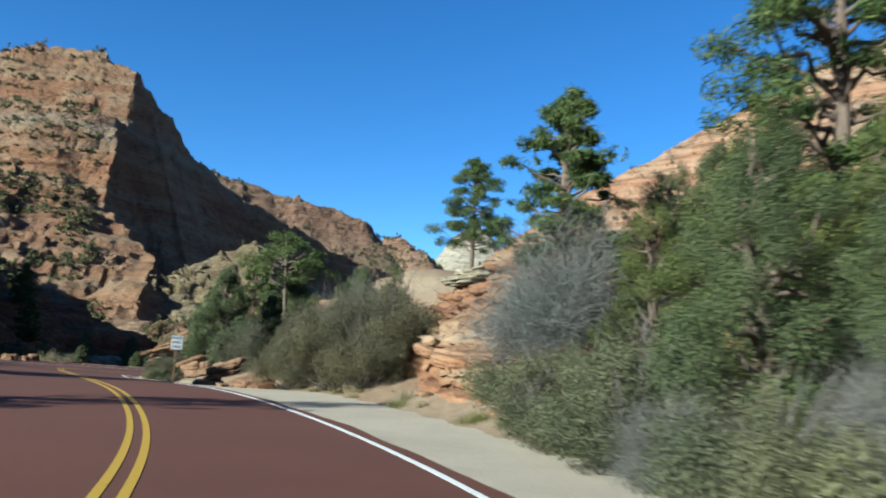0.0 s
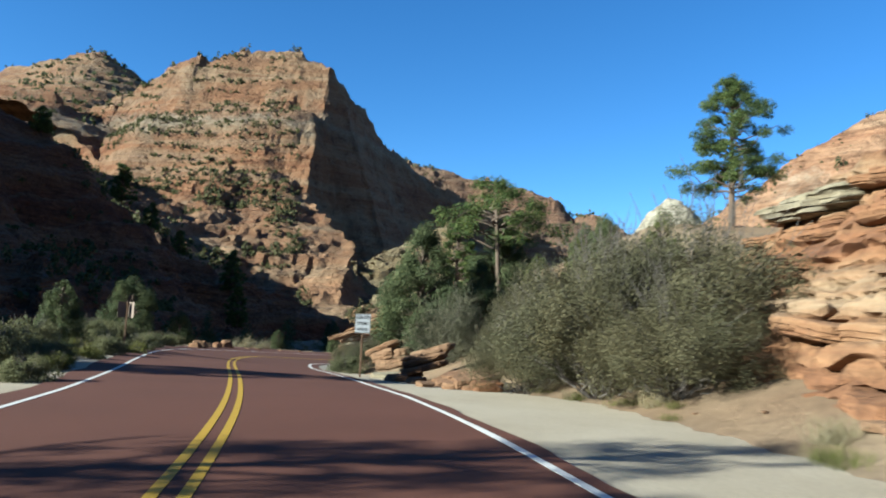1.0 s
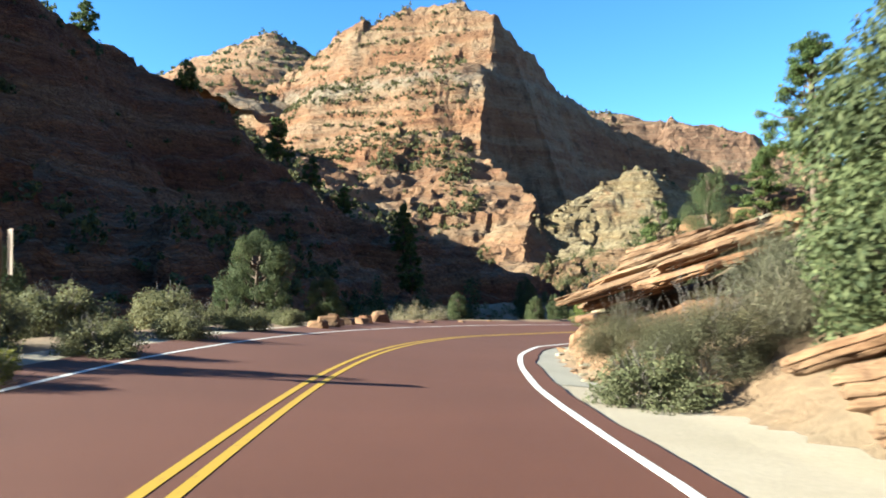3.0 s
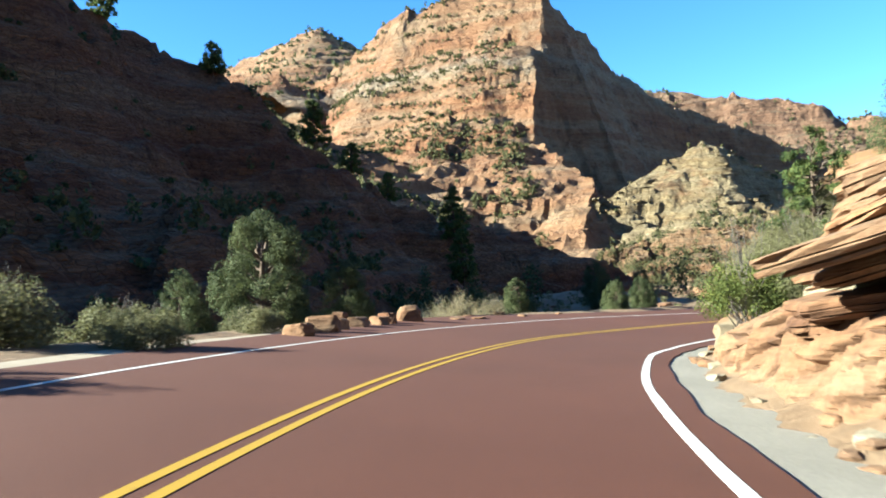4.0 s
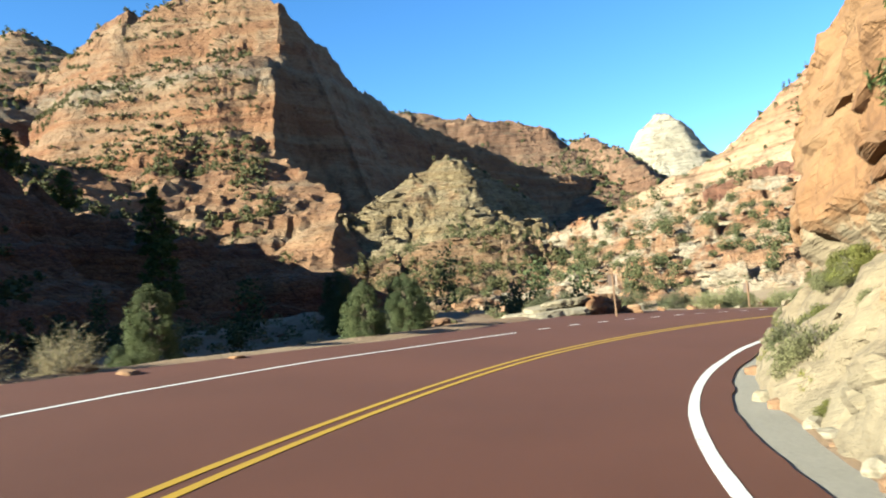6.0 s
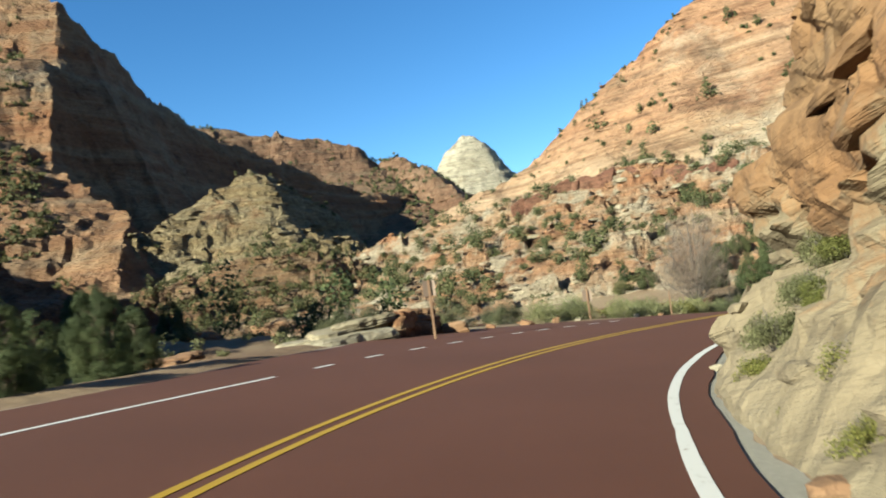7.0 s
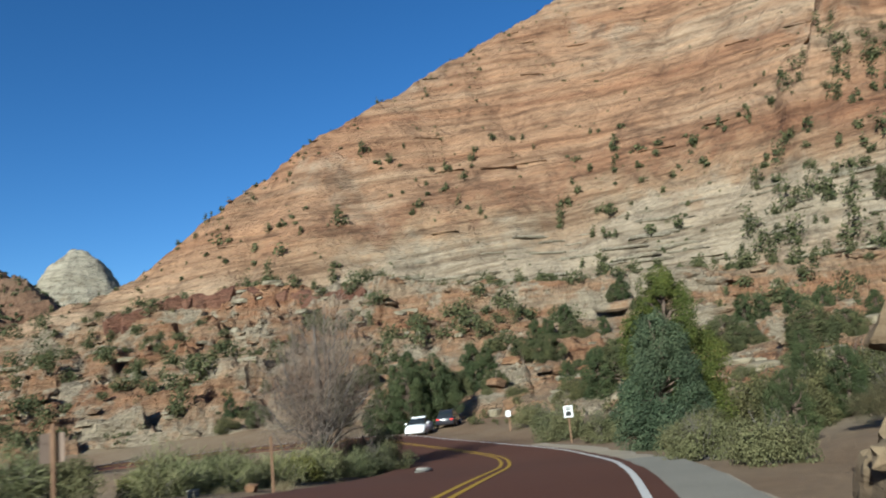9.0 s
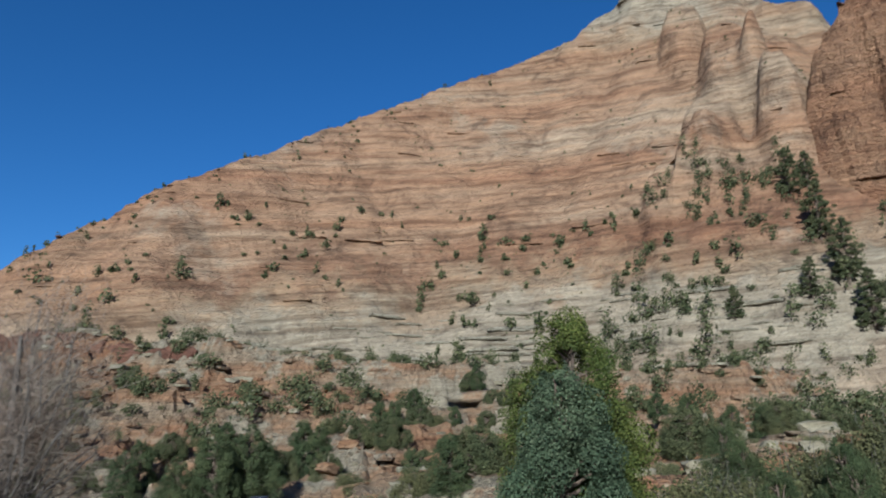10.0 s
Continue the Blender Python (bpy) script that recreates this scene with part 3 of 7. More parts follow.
def sheer_face(z, x, y):
    """Cuts the mountain off along its brow: a sheer face on the far side of the line."""
    p = np.array(BROW, float)
    wx = x + 2.5 * fbm2(x, y, 30, 3, 212)
    best = np.full(len(x), 1e9)
    cap = np.full(len(x), 1e9)
    for a, b in zip(p[:-1], p[1:]):
        dx, dy = b[0] - a[0], b[1] - a[1]
        u = np.clip(((wx - a[0]) * dx + (y - a[1]) * dy) / (dx * dx + dy * dy), 0, 1)
        rx, ry = wx - a[0] - u * dx, y - a[1] - u * dy
        d = np.hypot(rx, ry)
        w = d < best
        best[w] = d[w]
        east = dx * ry - dy * rx > 0
        lim = np.maximum(a[2] + u * (b[2] - a[2]) - (2.6 - 1.95 * smooth(455, 400, y)) * d, 50 - 0.5 * d - 75 * smooth(450, 380, y))
        cap[w] = np.where(east, lim, 1e9)[w]
    return np.minimum(z, cap)


mount, z_mount = hill("mountain", (-560, 20, 172, 830), 1.8, [
    ([(-560, 420, 130), (-420, 470, 130), (-352, 481, 163), (-307, 471, 176), (-268, 482, 184), (-236, 488, 183), (-207, 486, 170), (-120, 478, 165)], EVEN(0.8), SOUTH),
    ([(-207, 486, 168), (-192, 548, 141), (-182, 581, 131), (-165, 630, 116), (-130, 678, 104), (-80, 733, 84), (-40, 776, 78), (0, 806, 48)], EVEN(2.4), EVEN(1.7)),
    ([(-346, 380, 104), (-300, 350, 84), (-222, 290, 44), (-150, 262, 8)], EVEN(0.5), ([0, 60, 120, 300], [0, 32, 75, 200]))],
    m_red, "red and tan layered sandstone mountain with a sheer shaded face", "mountain", bed=9.0, rough=8.0, seed=11, extra=sheer_face, broken=6.0)
back, z_back = hill("mountain", (-700, -330, 430, 760), 3.0, [
    ([(-690, 480, 150), (-560, 530, 190), (-448, 556, 217), (-415, 590, 195), (-370, 650, 150)], EVEN(0.7), EVEN(0.75)),
    ([(-560, 450, 130), (-445, 440, 155), (-400, 452, 148)], EVEN(0.5), EVEN(0.8))],
    m_red, "red sandstone hill with scrub on its crest behind a mountain", "mountain", bed=10.0, rough=7.0, seed=31)
knob, z_knob = hill("rock_knoll", (-215, 30, 285, 520), 0.9, [
    ([(-195, 318, -2), (-150, 345, 13), (-127, 366, 31), (-99, 390, 53), (-84, 418, 44), (-77, 432, 36), (-74, 440, 2)], EVEN(0.8), ([0, 10, 22, 34, 90, 140, 250], [0, 7, 26, 34, 56, 80, 150]))],
    m_cream, "cream and grey broken sandstone knoll with scrub on it", "hill", bed=5.0, rough=5.5, seed=41, base=-30, broken=7.0)
mesa, z_mesa = hill("mesa", (-430, 190, 640, 1000), 3.0, [
    ([(-430, 780, 205), (-320, 810, 192), (-202, 843, 171), (-97, 859, 148), (-72, 861, 124), (-34, 842, 122), (-12, 800, 96), (4, 760, 70)], EVEN(0.7), ([0, 8, 26, 60, 300], [0, 6, 30, 54, 190]))],
    m_mesa, "far red sandstone mesa with a level rim", "mesa", bed=14.0, rough=6.0, seed=51, sharp=1.8, broken=6.0)
DOME = ([0, 8, 18, 36, 60, 72, 90, 200], [0, 3, 14, 28, 66, 78, 118, 330])
dome, z_dome = hill("rock_dome", (-90, 220, 1190, 1420), 2.2, [([(50, 1318, 226), (58, 1318, 226)], DOME, DOME)],
    m_white, "far white sandstone dome above the canyon", "rock dome", bed=13.0, rough=6.0, seed=61, base=-40, sharp=1.8)
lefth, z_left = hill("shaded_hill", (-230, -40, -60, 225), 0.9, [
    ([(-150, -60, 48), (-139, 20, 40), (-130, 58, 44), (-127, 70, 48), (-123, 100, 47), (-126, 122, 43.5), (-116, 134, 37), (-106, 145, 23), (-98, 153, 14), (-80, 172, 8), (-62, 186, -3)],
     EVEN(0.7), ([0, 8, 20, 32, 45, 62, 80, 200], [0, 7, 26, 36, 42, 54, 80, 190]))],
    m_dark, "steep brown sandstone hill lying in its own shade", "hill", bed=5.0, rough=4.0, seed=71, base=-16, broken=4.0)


def off_road(z, x, y):
    s, lat = road_near(x, y)
    q, d, n = road_frame(s)
    return np.minimum(z, q[:, 2] - 2.4 + 0.40 * np.maximum(np.abs(lat) - 7.0, 0) + 0.9 * fbm2(x, y, 6.0, 4, 108))


CRAGS = [(193, 214, 18, 11, 15, 30), (172, 213, 17, 9, 10, 20), (186, 199, 15, 10, 15, 50), (157, 208, 14, 7, 7, 15), (204, 236, 14, 9, 12, 30), (150, 214, 15, 6, 6, 10), (176, 194, 11, 8, 10, 40),
         (208, 268, 26, 11, 9, -25), (226, 260, 17, 12, 14, -30), (239, 243, 12, 12, 12, 20), (247, 220, 20, 14, 10, 60)]


def craggy(z, x, y):
    """Raises rounded crags out of the slope, and the pale crags of its top."""
    for cx, cy, lx, ly, h, turn in CRAGS:
        c, n = math.cos(radians(turn)), math.sin(radians(turn))
        dx = x - cx + 2.5 * fbm2(x, y, 9, 3, 311)
        dy = y - cy + 2.5 * fbm2(x, y, 9, 3, 312)
        r = np.hypot((dx * c + dy * n) / lx, (dy * c - dx * n) / ly)
        z = z + h * smooth(1.0, 0.55, r)
    return z


BENCH = [(-120, 330, 6), (-50, 290, 6), (-8, 276, 15.5), (17, 270, 19.7), (40, 240, 15.4), (66, 210, 12), (110, 185, 10.5), (150, 160, 13), (200, 130, 16), (260, 90, 20)]
SLOPE = ([0, 10, 24, 60, 120, 300], [0, 10, 30, 76, 146, 420])
slope, z_slope = hill("sandstone_slope", (-60, 300, 160, 350), 0.95, [
    ([(-45, 330, 10), (0, 316, 27), (19, 314, 41), (35, 308, 54), (57, 303, 70), (109, 308, 102), (178, 297, 143), (206, 282, 159), (233, 260, 179), (238, 240, 172), (241, 231, 155), (246, 207, 146), (262, 190, 140)],
     SLOPE, SLOPE),
    ([(233, 262, 179), (222, 238, 140), (198, 218, 96), (176, 202, 60)], EVEN(1.0), EVEN(1.2))],
    m_slope, "broad banded tan and pink sandstone slope dotted with shrubs", "hillside", bed=5.0, rough=3.0, seed=81, base=-30, fine=0.4, sharp=1.7, ledge=0.4, broken=0.5, shade=True, extra=craggy)
bench, z_bench = hill("rocky_bench", (-130, 230, 112, 345), 0.85, [(BENCH, EVEN(0.02), ([0, 3, 6, 14, 40, 80, 130, 300], [0, 2, 7, 9, 16, 26, 36, 70])),
    ([(13, 152, -5.0), (24, 141, -4.0), (40, 133, -3.2), (70, 122, -0.5), (120, 105, 3.0)], EVEN(0.01), ([0, 3, 8, 30, 60], [0, 1.2, 3.5, 9, 18]))],
    m_bench, "rubbly red and white sandstone bench with shrubs below a slope", "hillside", bed=3.0, rough=2.6, seed=101, base=-40, extra=off_road, heights=line_height, fine=0.5, broken=4.5)
butt, z_butt = hill("red_buttress", (120, 300, 90, 225), 1.3, [
    ([(176, 191, 78), (182, 186, 104), (190, 178, 122), (215, 165, 170), (270, 150, 200)], ([0, 5, 12, 200], [0, 16, 70, 700]), ([0, 8, 18, 34, 60, 200], [0, 18, 52, 96, 140, 400]))],
    m_butt, "steep red sandstone buttress beside a slope", "cliff", bed=7.0, rough=4.0, seed=91, base=-30, broken=3.0)
ledges, z_ledges = hill("rock_ledge", (-125, -25, 205, 300), 0.6, [
    ([(-112, 258, -2), (-92, 262, 5), (-74, 268, 9), (-58, 272, 8), (-44, 278, 3)], EVEN(0.25), ([0, 3, 6, 12, 16, 24, 60], [0, 4, 7, 8, 12, 14, 30])),
    ([(-100, 228, -8), (-80, 236, -1), (-66, 244, -1), (-52, 246, -6)], EVEN(0.2), ([0, 2, 5, 12, 40], [0, 3, 4, 6, 20]))],
    m_ledge, "broken orange sandstone ledges on the canyon floor", "rock ledge", bed=2.4, rough=2.6, seed=121, base=-30, broken=4.0)

# unseen walls east, south and west, added to block bright sky near the horizon
for pts_, box_, sd_ in (([(650, -700, 240), (700, -200, 260), (620, 60, 240), (560, 200, 200)], (400, 960, -820, 340), 131),
                        ([(-760, -640, 200), (-200, -700, 230), (300, -720, 240), (650, -700, 240)], (-840, 760, -960, -460), 141),
                        ([(-900, -640, 200), (-950, -200, 190), (-900, 40, 150)], (-1180, -660, -760, 200), 151)):
    hill("unseen_sky_block", box_, 9.0, [(pts_, EVEN(0.7), EVEN(0.9))], m_mesa, "unseen red sandstone wall added to close the valley against low sky light", "mountain", bed=14.0, rough=9.0, seed=sd_, sharp=1.8)


# ---- plants ----
def leaf_mat(name, dark, mid, light, rough=0.75):
    m, nt, b = mat(name, rough)
    g = nt.nodes.new("ShaderNodeNewGeometry")
    col = ramp(nt, g.outputs["Random Per Island"], [(0.0, dark), (0.5, mid), (1.0, light)])
    v = coords(nt)
    n = noise_tex(nt, v, 0.9, 3)
    col = mix(nt, 0.6, col, ramp(nt, n, [(0.3, (0.55, 0.55, 0.52)), (0.7, (1.3, 1.28, 1.15))]), "MULTIPLY")
    wide = noise_tex(nt, v, 0.33, 2)
    col = mix(nt, 0.7, col, ramp(nt, wide, [(0.36, (0.66, 0.72, 0.66)), (0.62, (1.18, 1.10, 1.0))]), "MULTIPLY")
    col = deepen(nt, col, 0.6)
    nt.links.new(col, b.inputs["Base Color"])
    tr = nt.nodes.new("ShaderNodeBsdfTranslucent")
    nt.links.new(col, tr.inputs[0])
    ms = nt.nodes.new("ShaderNodeMixShader")
    ms.inputs[0].default_value = 0.35
    nt.links.new(b.outputs[0], ms.inputs[1])
    nt.links.new(tr.outputs[0], ms.inputs[2])
    nt.links.new(ms.outputs[0], nt.nodes["Material Output"].inputs[0])
    return m


def bark_mat(name, a, c):
    m, nt, b = mat(name, 0.95)
    v = coords(nt, (6, 6, 1.2))
    n = noise_tex(nt, v, 2.0, 6)
    nt.links.new(deepen(nt, ramp(nt, n, [(0.3, a), (0.7, c)]), 0.6), b.inputs["Base Color"])
    bump(nt, b, n, 0.7, 0.03)
    return m


m_juniper = leaf_mat("juniper_leaf", (0.050, 0.074, 0.034), (0.094, 0.125, 0.054), (0.150, 0.178, 0.078))
m_bluejun = leaf_mat("blue_juniper_leaf", (0.055, 0.086, 0.048), (0.108, 0.152, 0.088), (0.200, 0.245, 0.155))
m_pine = leaf_mat("pine_needle", (0.043, 0.080, 0.026), (0.094, 0.145, 0.043), (0.189, 0.217, 0.065))
m_dull = leaf_mat("dull_green_leaf", (0.078, 0.086, 0.046), (0.130, 0.138, 0.076), (0.205, 0.208, 0.125))
m_yellowjun = leaf_mat("yellow_green_leaf", (0.070, 0.090, 0.026), (0.135, 0.160, 0.046), (0.225, 0.245, 0.085))
m_oak = leaf_mat("scrub_oak_leaf", (0.070, 0.068, 0.038), (0.125, 0.115, 0.064), (0.200, 0.182, 0.105))
m_sage = leaf_mat("sage_leaf", (0.120, 0.125, 0.060), (0.195, 0.196, 0.100), (0.285, 0.275, 0.150))
m_rabbit = leaf_mat("rabbitbrush_leaf", (0.110, 0.120, 0.030), (0.190, 0.195, 0.050), (0.290, 0.270, 0.090))
m_green = leaf_mat("bright_shrub_leaf", (0.060, 0.085, 0.018), (0.125, 0.155, 0.034), (0.215, 0.235, 0.060))
m_twig = leaf_mat("grey_twig", (0.125, 0.125, 0.125), (0.220, 0.218, 0.215), (0.330, 0.325, 0.320), 0.9)
m_pinktwig = leaf_mat("pinkish_twig", (0.190, 0.145, 0.125), (0.310, 0.245, 0.215), (0.420, 0.345, 0.310), 0.9)
m_palegreen = leaf_mat("pale_green_stem", (0.17, 0.185, 0.085), (0.27, 0.28, 0.145), (0.37, 0.37, 0.215), 0.9)
m_olivetwig = leaf_mat("olive_twig", (0.11, 0.105, 0.07), (0.19, 0.18, 0.125), (0.29, 0.275, 0.20), 0.9)
m_straw = leaf_mat("dry_grass", (0.230, 0.190, 0.110), (0.360, 0.310, 0.200), (0.480, 0.430, 0.300), 0.9)
m_grass = leaf_mat("green_grass", (0.080, 0.095, 0.020), (0.150, 0.165, 0.040), (0.240, 0.240, 0.080), 0.9)
m_scrub = leaf_mat("far_scrub_leaf", (0.074, 0.090, 0.042), (0.128, 0.142, 0.066), (0.200, 0.202, 0.102))
m_bark = bark_mat("bark", (0.075, 0.050, 0.035), (0.19, 0.14, 0.105))
m_greybark = bark_mat("grey_bark", (0.09, 0.075, 0.065), (0.20, 0.175, 0.155))


def part(name, data, material, parent, label=""):
    """Links a mesh as one object under a thing or under a part."""
    if isinstance(data, bmesh.types.BMesh):
        me = bpy.data.meshes.new(name)
        data.to_mesh(me)
        data.free()
        data = me
    if material and not data.materials:
        data.materials.append(material)
    ob = new(name, data)
    ob.parent = parent
    return tagged(ob, label)


def unit(v):
    return v / np.maximum(np.linalg.norm(v, axis=1), 1e-9)[:, None]


def leaf_cards(rng, centres, size, outward=None, spread=0.8, long=1.6):
    """Small folded leaves or sprays, one at every centre: four corners each."""
    n = len(centres)
    nrm = rng.normal(size=(n, 3))
    if outward is not None:
        nrm = outward + spread * nrm
    nrm = unit(nrm)
    a = unit(np.cross(nrm, rng.normal(size=(n, 3))))
    b = np.cross(nrm, a)
    s = (size * rng.uniform(0.6, 1.4, n))[:, None]
    p0 = centres - a * s * long * 0.5
    p1 = centres + b * s * 0.5 + nrm * s * 0.12
    p2 = centres + a * s * long * 0.5
    p3 = centres - b * s * 0.5 + nrm * s * 0.12
    v = np.stack([p0, p1, p2, p3], 1).reshape(-1, 3)
    return v, np.arange(4 * n).reshape(n, 4)


def clump_leaves(rng, clumps, per_m2, size, spread=0.9, long=1.6, shell=0.55):
    """Leaves over a set of clumps (centre and three radii each), thickest at their skins, with holes."""
    cs, outs = [], []
    for c, r in clumps:
        r = np.asarray(r, float)
        area = 4 * math.pi * (r[0] * r[1] * r[2]) ** (2 / 3)
        n = max(6, int(per_m2 * area))
        d = unit(rng.normal(size=(n, 3)))
        k = shell + (1.08 - shell) * rng.random(n) ** 0.6
        p = d * k[:, None] * r + np.asarray(c)
        hole = fbm(p * 1.7, 2, 77) + 0.25 * fbm(p * 5, 1, 78)
        keep = hole > -0.34
        cs.append(p[keep])
        outs.append(d[keep])
    c, o = np.concatenate(cs), np.concatenate(outs)
    return leaf_cards(rng, c, size, o + np.array([0, 0, 0.25]), spread, long)


def tube(points, radii, sides=6):
    """A tapered tube along points: vertices and faces."""
    p = np.array(points, float)
    n = len(p)
    t = unit(np.gradient(p, axis=0))
    ref = np.array([0.3, 0.9, 0.2])
    a = unit(np.cross(t, ref))
    b = np.cross(t, a)
    ang = np.arange(sides) * 2 * math.pi / sides
    ring = p[:, None] + np.array(radii)[:, None, None] * (np.cos(ang)[None, :, None] * a[:, None] + np.sin(ang)[None, :, None] * b[:, None])
    i = np.arange(n * sides).reshape(n, sides)
    j = np.roll(i, -1, axis=1)
    f = np.stack([i[:-1], j[:-1], j[1:], i[1:]], -1).reshape(-1, 4)
    return ring.reshape(-1, 3), f


def joined(pieces):
    vs, fs, k = [], [], 0
    for v, f in pieces:
        vs.append(v)
        fs.append(f + k)
        k += len(v)
    return np.concatenate(vs), np.concatenate(fs)


def limb(rng, start, end, r0, sag=0.15, n=6):
    t = np.linspace(0, 1, n)[:, None]
    p = np.array(start) * (1 - t) + np.array(end) * t
    length = np.linalg.norm(np.array(end) - np.array(start))
    p[1:-1] += rng.normal(size=(n - 2, 3)) * length * 0.05
    p[:, 2] += -np.sin(t[:, 0] * math.pi) * length * sag
    return tube(p, r0 * (1 - 0.8 * t[:, 0]) + 0.003, 5)


def thing(name, label, category, group="", kind=""):
    return tagged(new(name), label, category, group, kind)


def juniper(seed, h, w, leaf, label, size=0.042, dens=360, low=0.06, name="juniper_tree", top=1.0):
    """A bushy tree, leafed nearly to the ground, its crown built of uneven clumps on limbs."""
    rng = np.random.default_rng(seed)
    ob = thing(name, label, "tree")
    wood = [tube([(0, 0, -0.4), (0.05 * w, 0.02, 0.25 * h), (-0.04 * w, 0.05, 0.55 * h), (0.0, 0.0, 0.9 * h)], [0.05 * w, 0.042 * w, 0.025 * w, 0.01], 8)]
    clumps = []
    n = int(16 + 5 * w)
    for k in range(n):
        u = (k + rng.random()) / n
        z = h * (low + (0.93 - low) * u)
        reach = 0.5 * w * (1.03 - u) ** (0.55 * top) * min(1.0, 0.55 + 2.2 * u) * rng.uniform(0.5, 0.88)
        a = k * 2.4 + rng.normal() * 0.4
        r = w * rng.uniform(0.12, 0.20) * (1.0 - 0.5 * u)
        c = (reach * math.cos(a), reach * math.sin(a), z)
        clumps.append((c, (r, r, r * rng.uniform(0.75, 1.25))))
        wood.append(limb(rng, (0, 0, max(0.1, z - 0.25 * h * rng.random() - 0.1)), c, 0.016 * w, 0.05))
    clumps.append(((0, 0, h * 0.93), (0.10 * w, 0.10 * w, 0.10 * h)))
    part("trunk", quick_mesh("trunk", *joined(wood), m_bark, True), None, ob)
    part("crown", quick_mesh("crown", *clump_leaves(rng, clumps, dens, size, 0.6, 2.4, 0.35), leaf), None, ob)
    return ob


def pine(seed, h, w, label, bare=0.35, size=0.075, dens=120, leaf=None, name="pine_tree", lean=0.0, few=1.0):
    """A tall pine: a straight stem, whorls of limbs, and flat needle clumps at their ends with gaps between."""
    rng = np.random.default_rng(seed)
    ob = thing(name, label, "tree")
    stem = [(lean * h * t * t, 0.02 * h * math.sin(3 * t), h * t - 0.4 * (t == 0)) for t in np.linspace(0, 1, 7)]
    wood = [tube(stem, [0.022 * h * (1 - 0.85 * t) + 0.01 for t in np.linspace(0, 1, 7)], 8)]
    clumps = []
    n = int(few * (44 + 3.2 * h))
    for k in range(n):
        u = (k + rng.random()) / n
        t = bare + (1 - bare) * u
        x0 = lean * h * t * t
        reach = 0.5 * w * (0.62 + 0.38 * math.sin(math.pi * min(1.0, 0.15 + u))) * math.sqrt(max(0.05, 1 - 0.9 * u ** 3)) * rng.uniform(0.35, 1.08)
        a = k * 2.39 + rng.normal() * 0.5
        r = w * rng.uniform(0.06, 0.115) * (1 - 0.3 * u)
        c = (x0 + reach * math.cos(a), reach * math.sin(a), h * t + rng.normal() * 0.02 * h)
        clumps.append((c, (r * 1.15, r * 1.15, r * 0.7)))
        wood.append(limb(rng, (x0, 0, h * max(0.1, t - 0.06)), c, 0.007 * h, -0.03))
        if rng.random() < 0.6:
            c2 = (c[0] * 0.6 + x0 * 0.4 + rng.normal() * 0.2, c[1] * 0.6 + rng.normal() * 0.2, c[2] + 0.1)
            clumps.append((c2, (r * 0.8, r * 0.8, r * 0.45)))
    clumps.append(((lean * h, 0, h * 0.99), (0.08 * w, 0.08 * w, 0.05 * h)))
    part("trunk", quick_mesh("trunk", *joined(wood), m_bark, True), None, ob)
    part("crown", quick_mesh("crown", *clump_leaves(rng, clumps, dens * 1.15, size * 0.5, 1.2, 6.5, 0.1), leaf or m_pine), None, ob)
    return ob


def shrub(seed, h, w, leaf, label, size=0.07, dens=110, name="shrub", category="shrub", clumpy=1.0, twigs=40):
    """A many-stemmed shrub, a low uneven dome of leafy clumps with bare sticks showing through."""
    rng = np.random.default_rng(seed)
    ob = thing(name, label, category)
    clumps, wood = [], []
    n = int(13 + 5 * w)
    for k in range(n):
        d = unit(rng.normal(size=(1, 3)))[0]
        d[2] = abs(d[2]) * 0.95
        k2 = rng.uniform(0.5, 0.85)
        c = (0.5 * w * k2 * d[0], 0.5 * w * k2 * d[1], h * (0.16 + 0.66 * k2 * d[2]))
        r = min(w, 1.6 * h) * rng.uniform(0.13, 0.22) * clumpy
        clumps.append((c, (r, r, r * 0.85)))
        wood.append(limb(rng, (c[0] * 0.1, c[1] * 0.1, -0.15), c, 0.010 + 0.003 * h, 0.0))
    for k in range(twigs):
        a, e = rng.uniform(0, 2 * math.pi), rng.uniform(0.45, 1.4)
        L = rng.uniform(0.8, 1.03)
        c = (0.5 * w * L * math.cos(a) * math.cos(e), 0.5 * w * L * math.sin(a) * math.cos(e), h * L * math.sin(e))
        wood.append(limb(rng, (c[0] * 0.4, c[1] * 0.4, c[2] * 0.5), c, 0.004, 0.0, 4))
    part("branchwork", quick_mesh("branchwork", *joined(wood), m_greybark, True), None, ob)
    part("foliage", quick_mesh("foliage", *clump_leaves(rng, clumps, dens, size, 0.65, 1.8, 0.4), leaf), None, ob)
    return ob


def blades(rng, roots, ends, width):
    """Thin tapering bent blades or twigs from roots to ends."""
    n = len(roots)
    mid = (roots + ends) / 2 + rng.normal(size=(n, 3)) * 0.09 * np.linalg.norm(ends - roots, axis=1)[:, None]
    side = unit(np.cross(ends - roots, rng.normal(size=(n, 3)))) * width
    v = np.stack([roots - side, roots + side, mid - side * 0.7, mid + side * 0.7, ends - side * 0.25, ends + side * 0.25], 1).reshape(-1, 3)
    i = np.arange(n)[:, None] * 6
    f = np.concatenate([i + np.array([0, 1, 3, 2]), i + np.array([2, 3, 5, 4])])
    return v, f


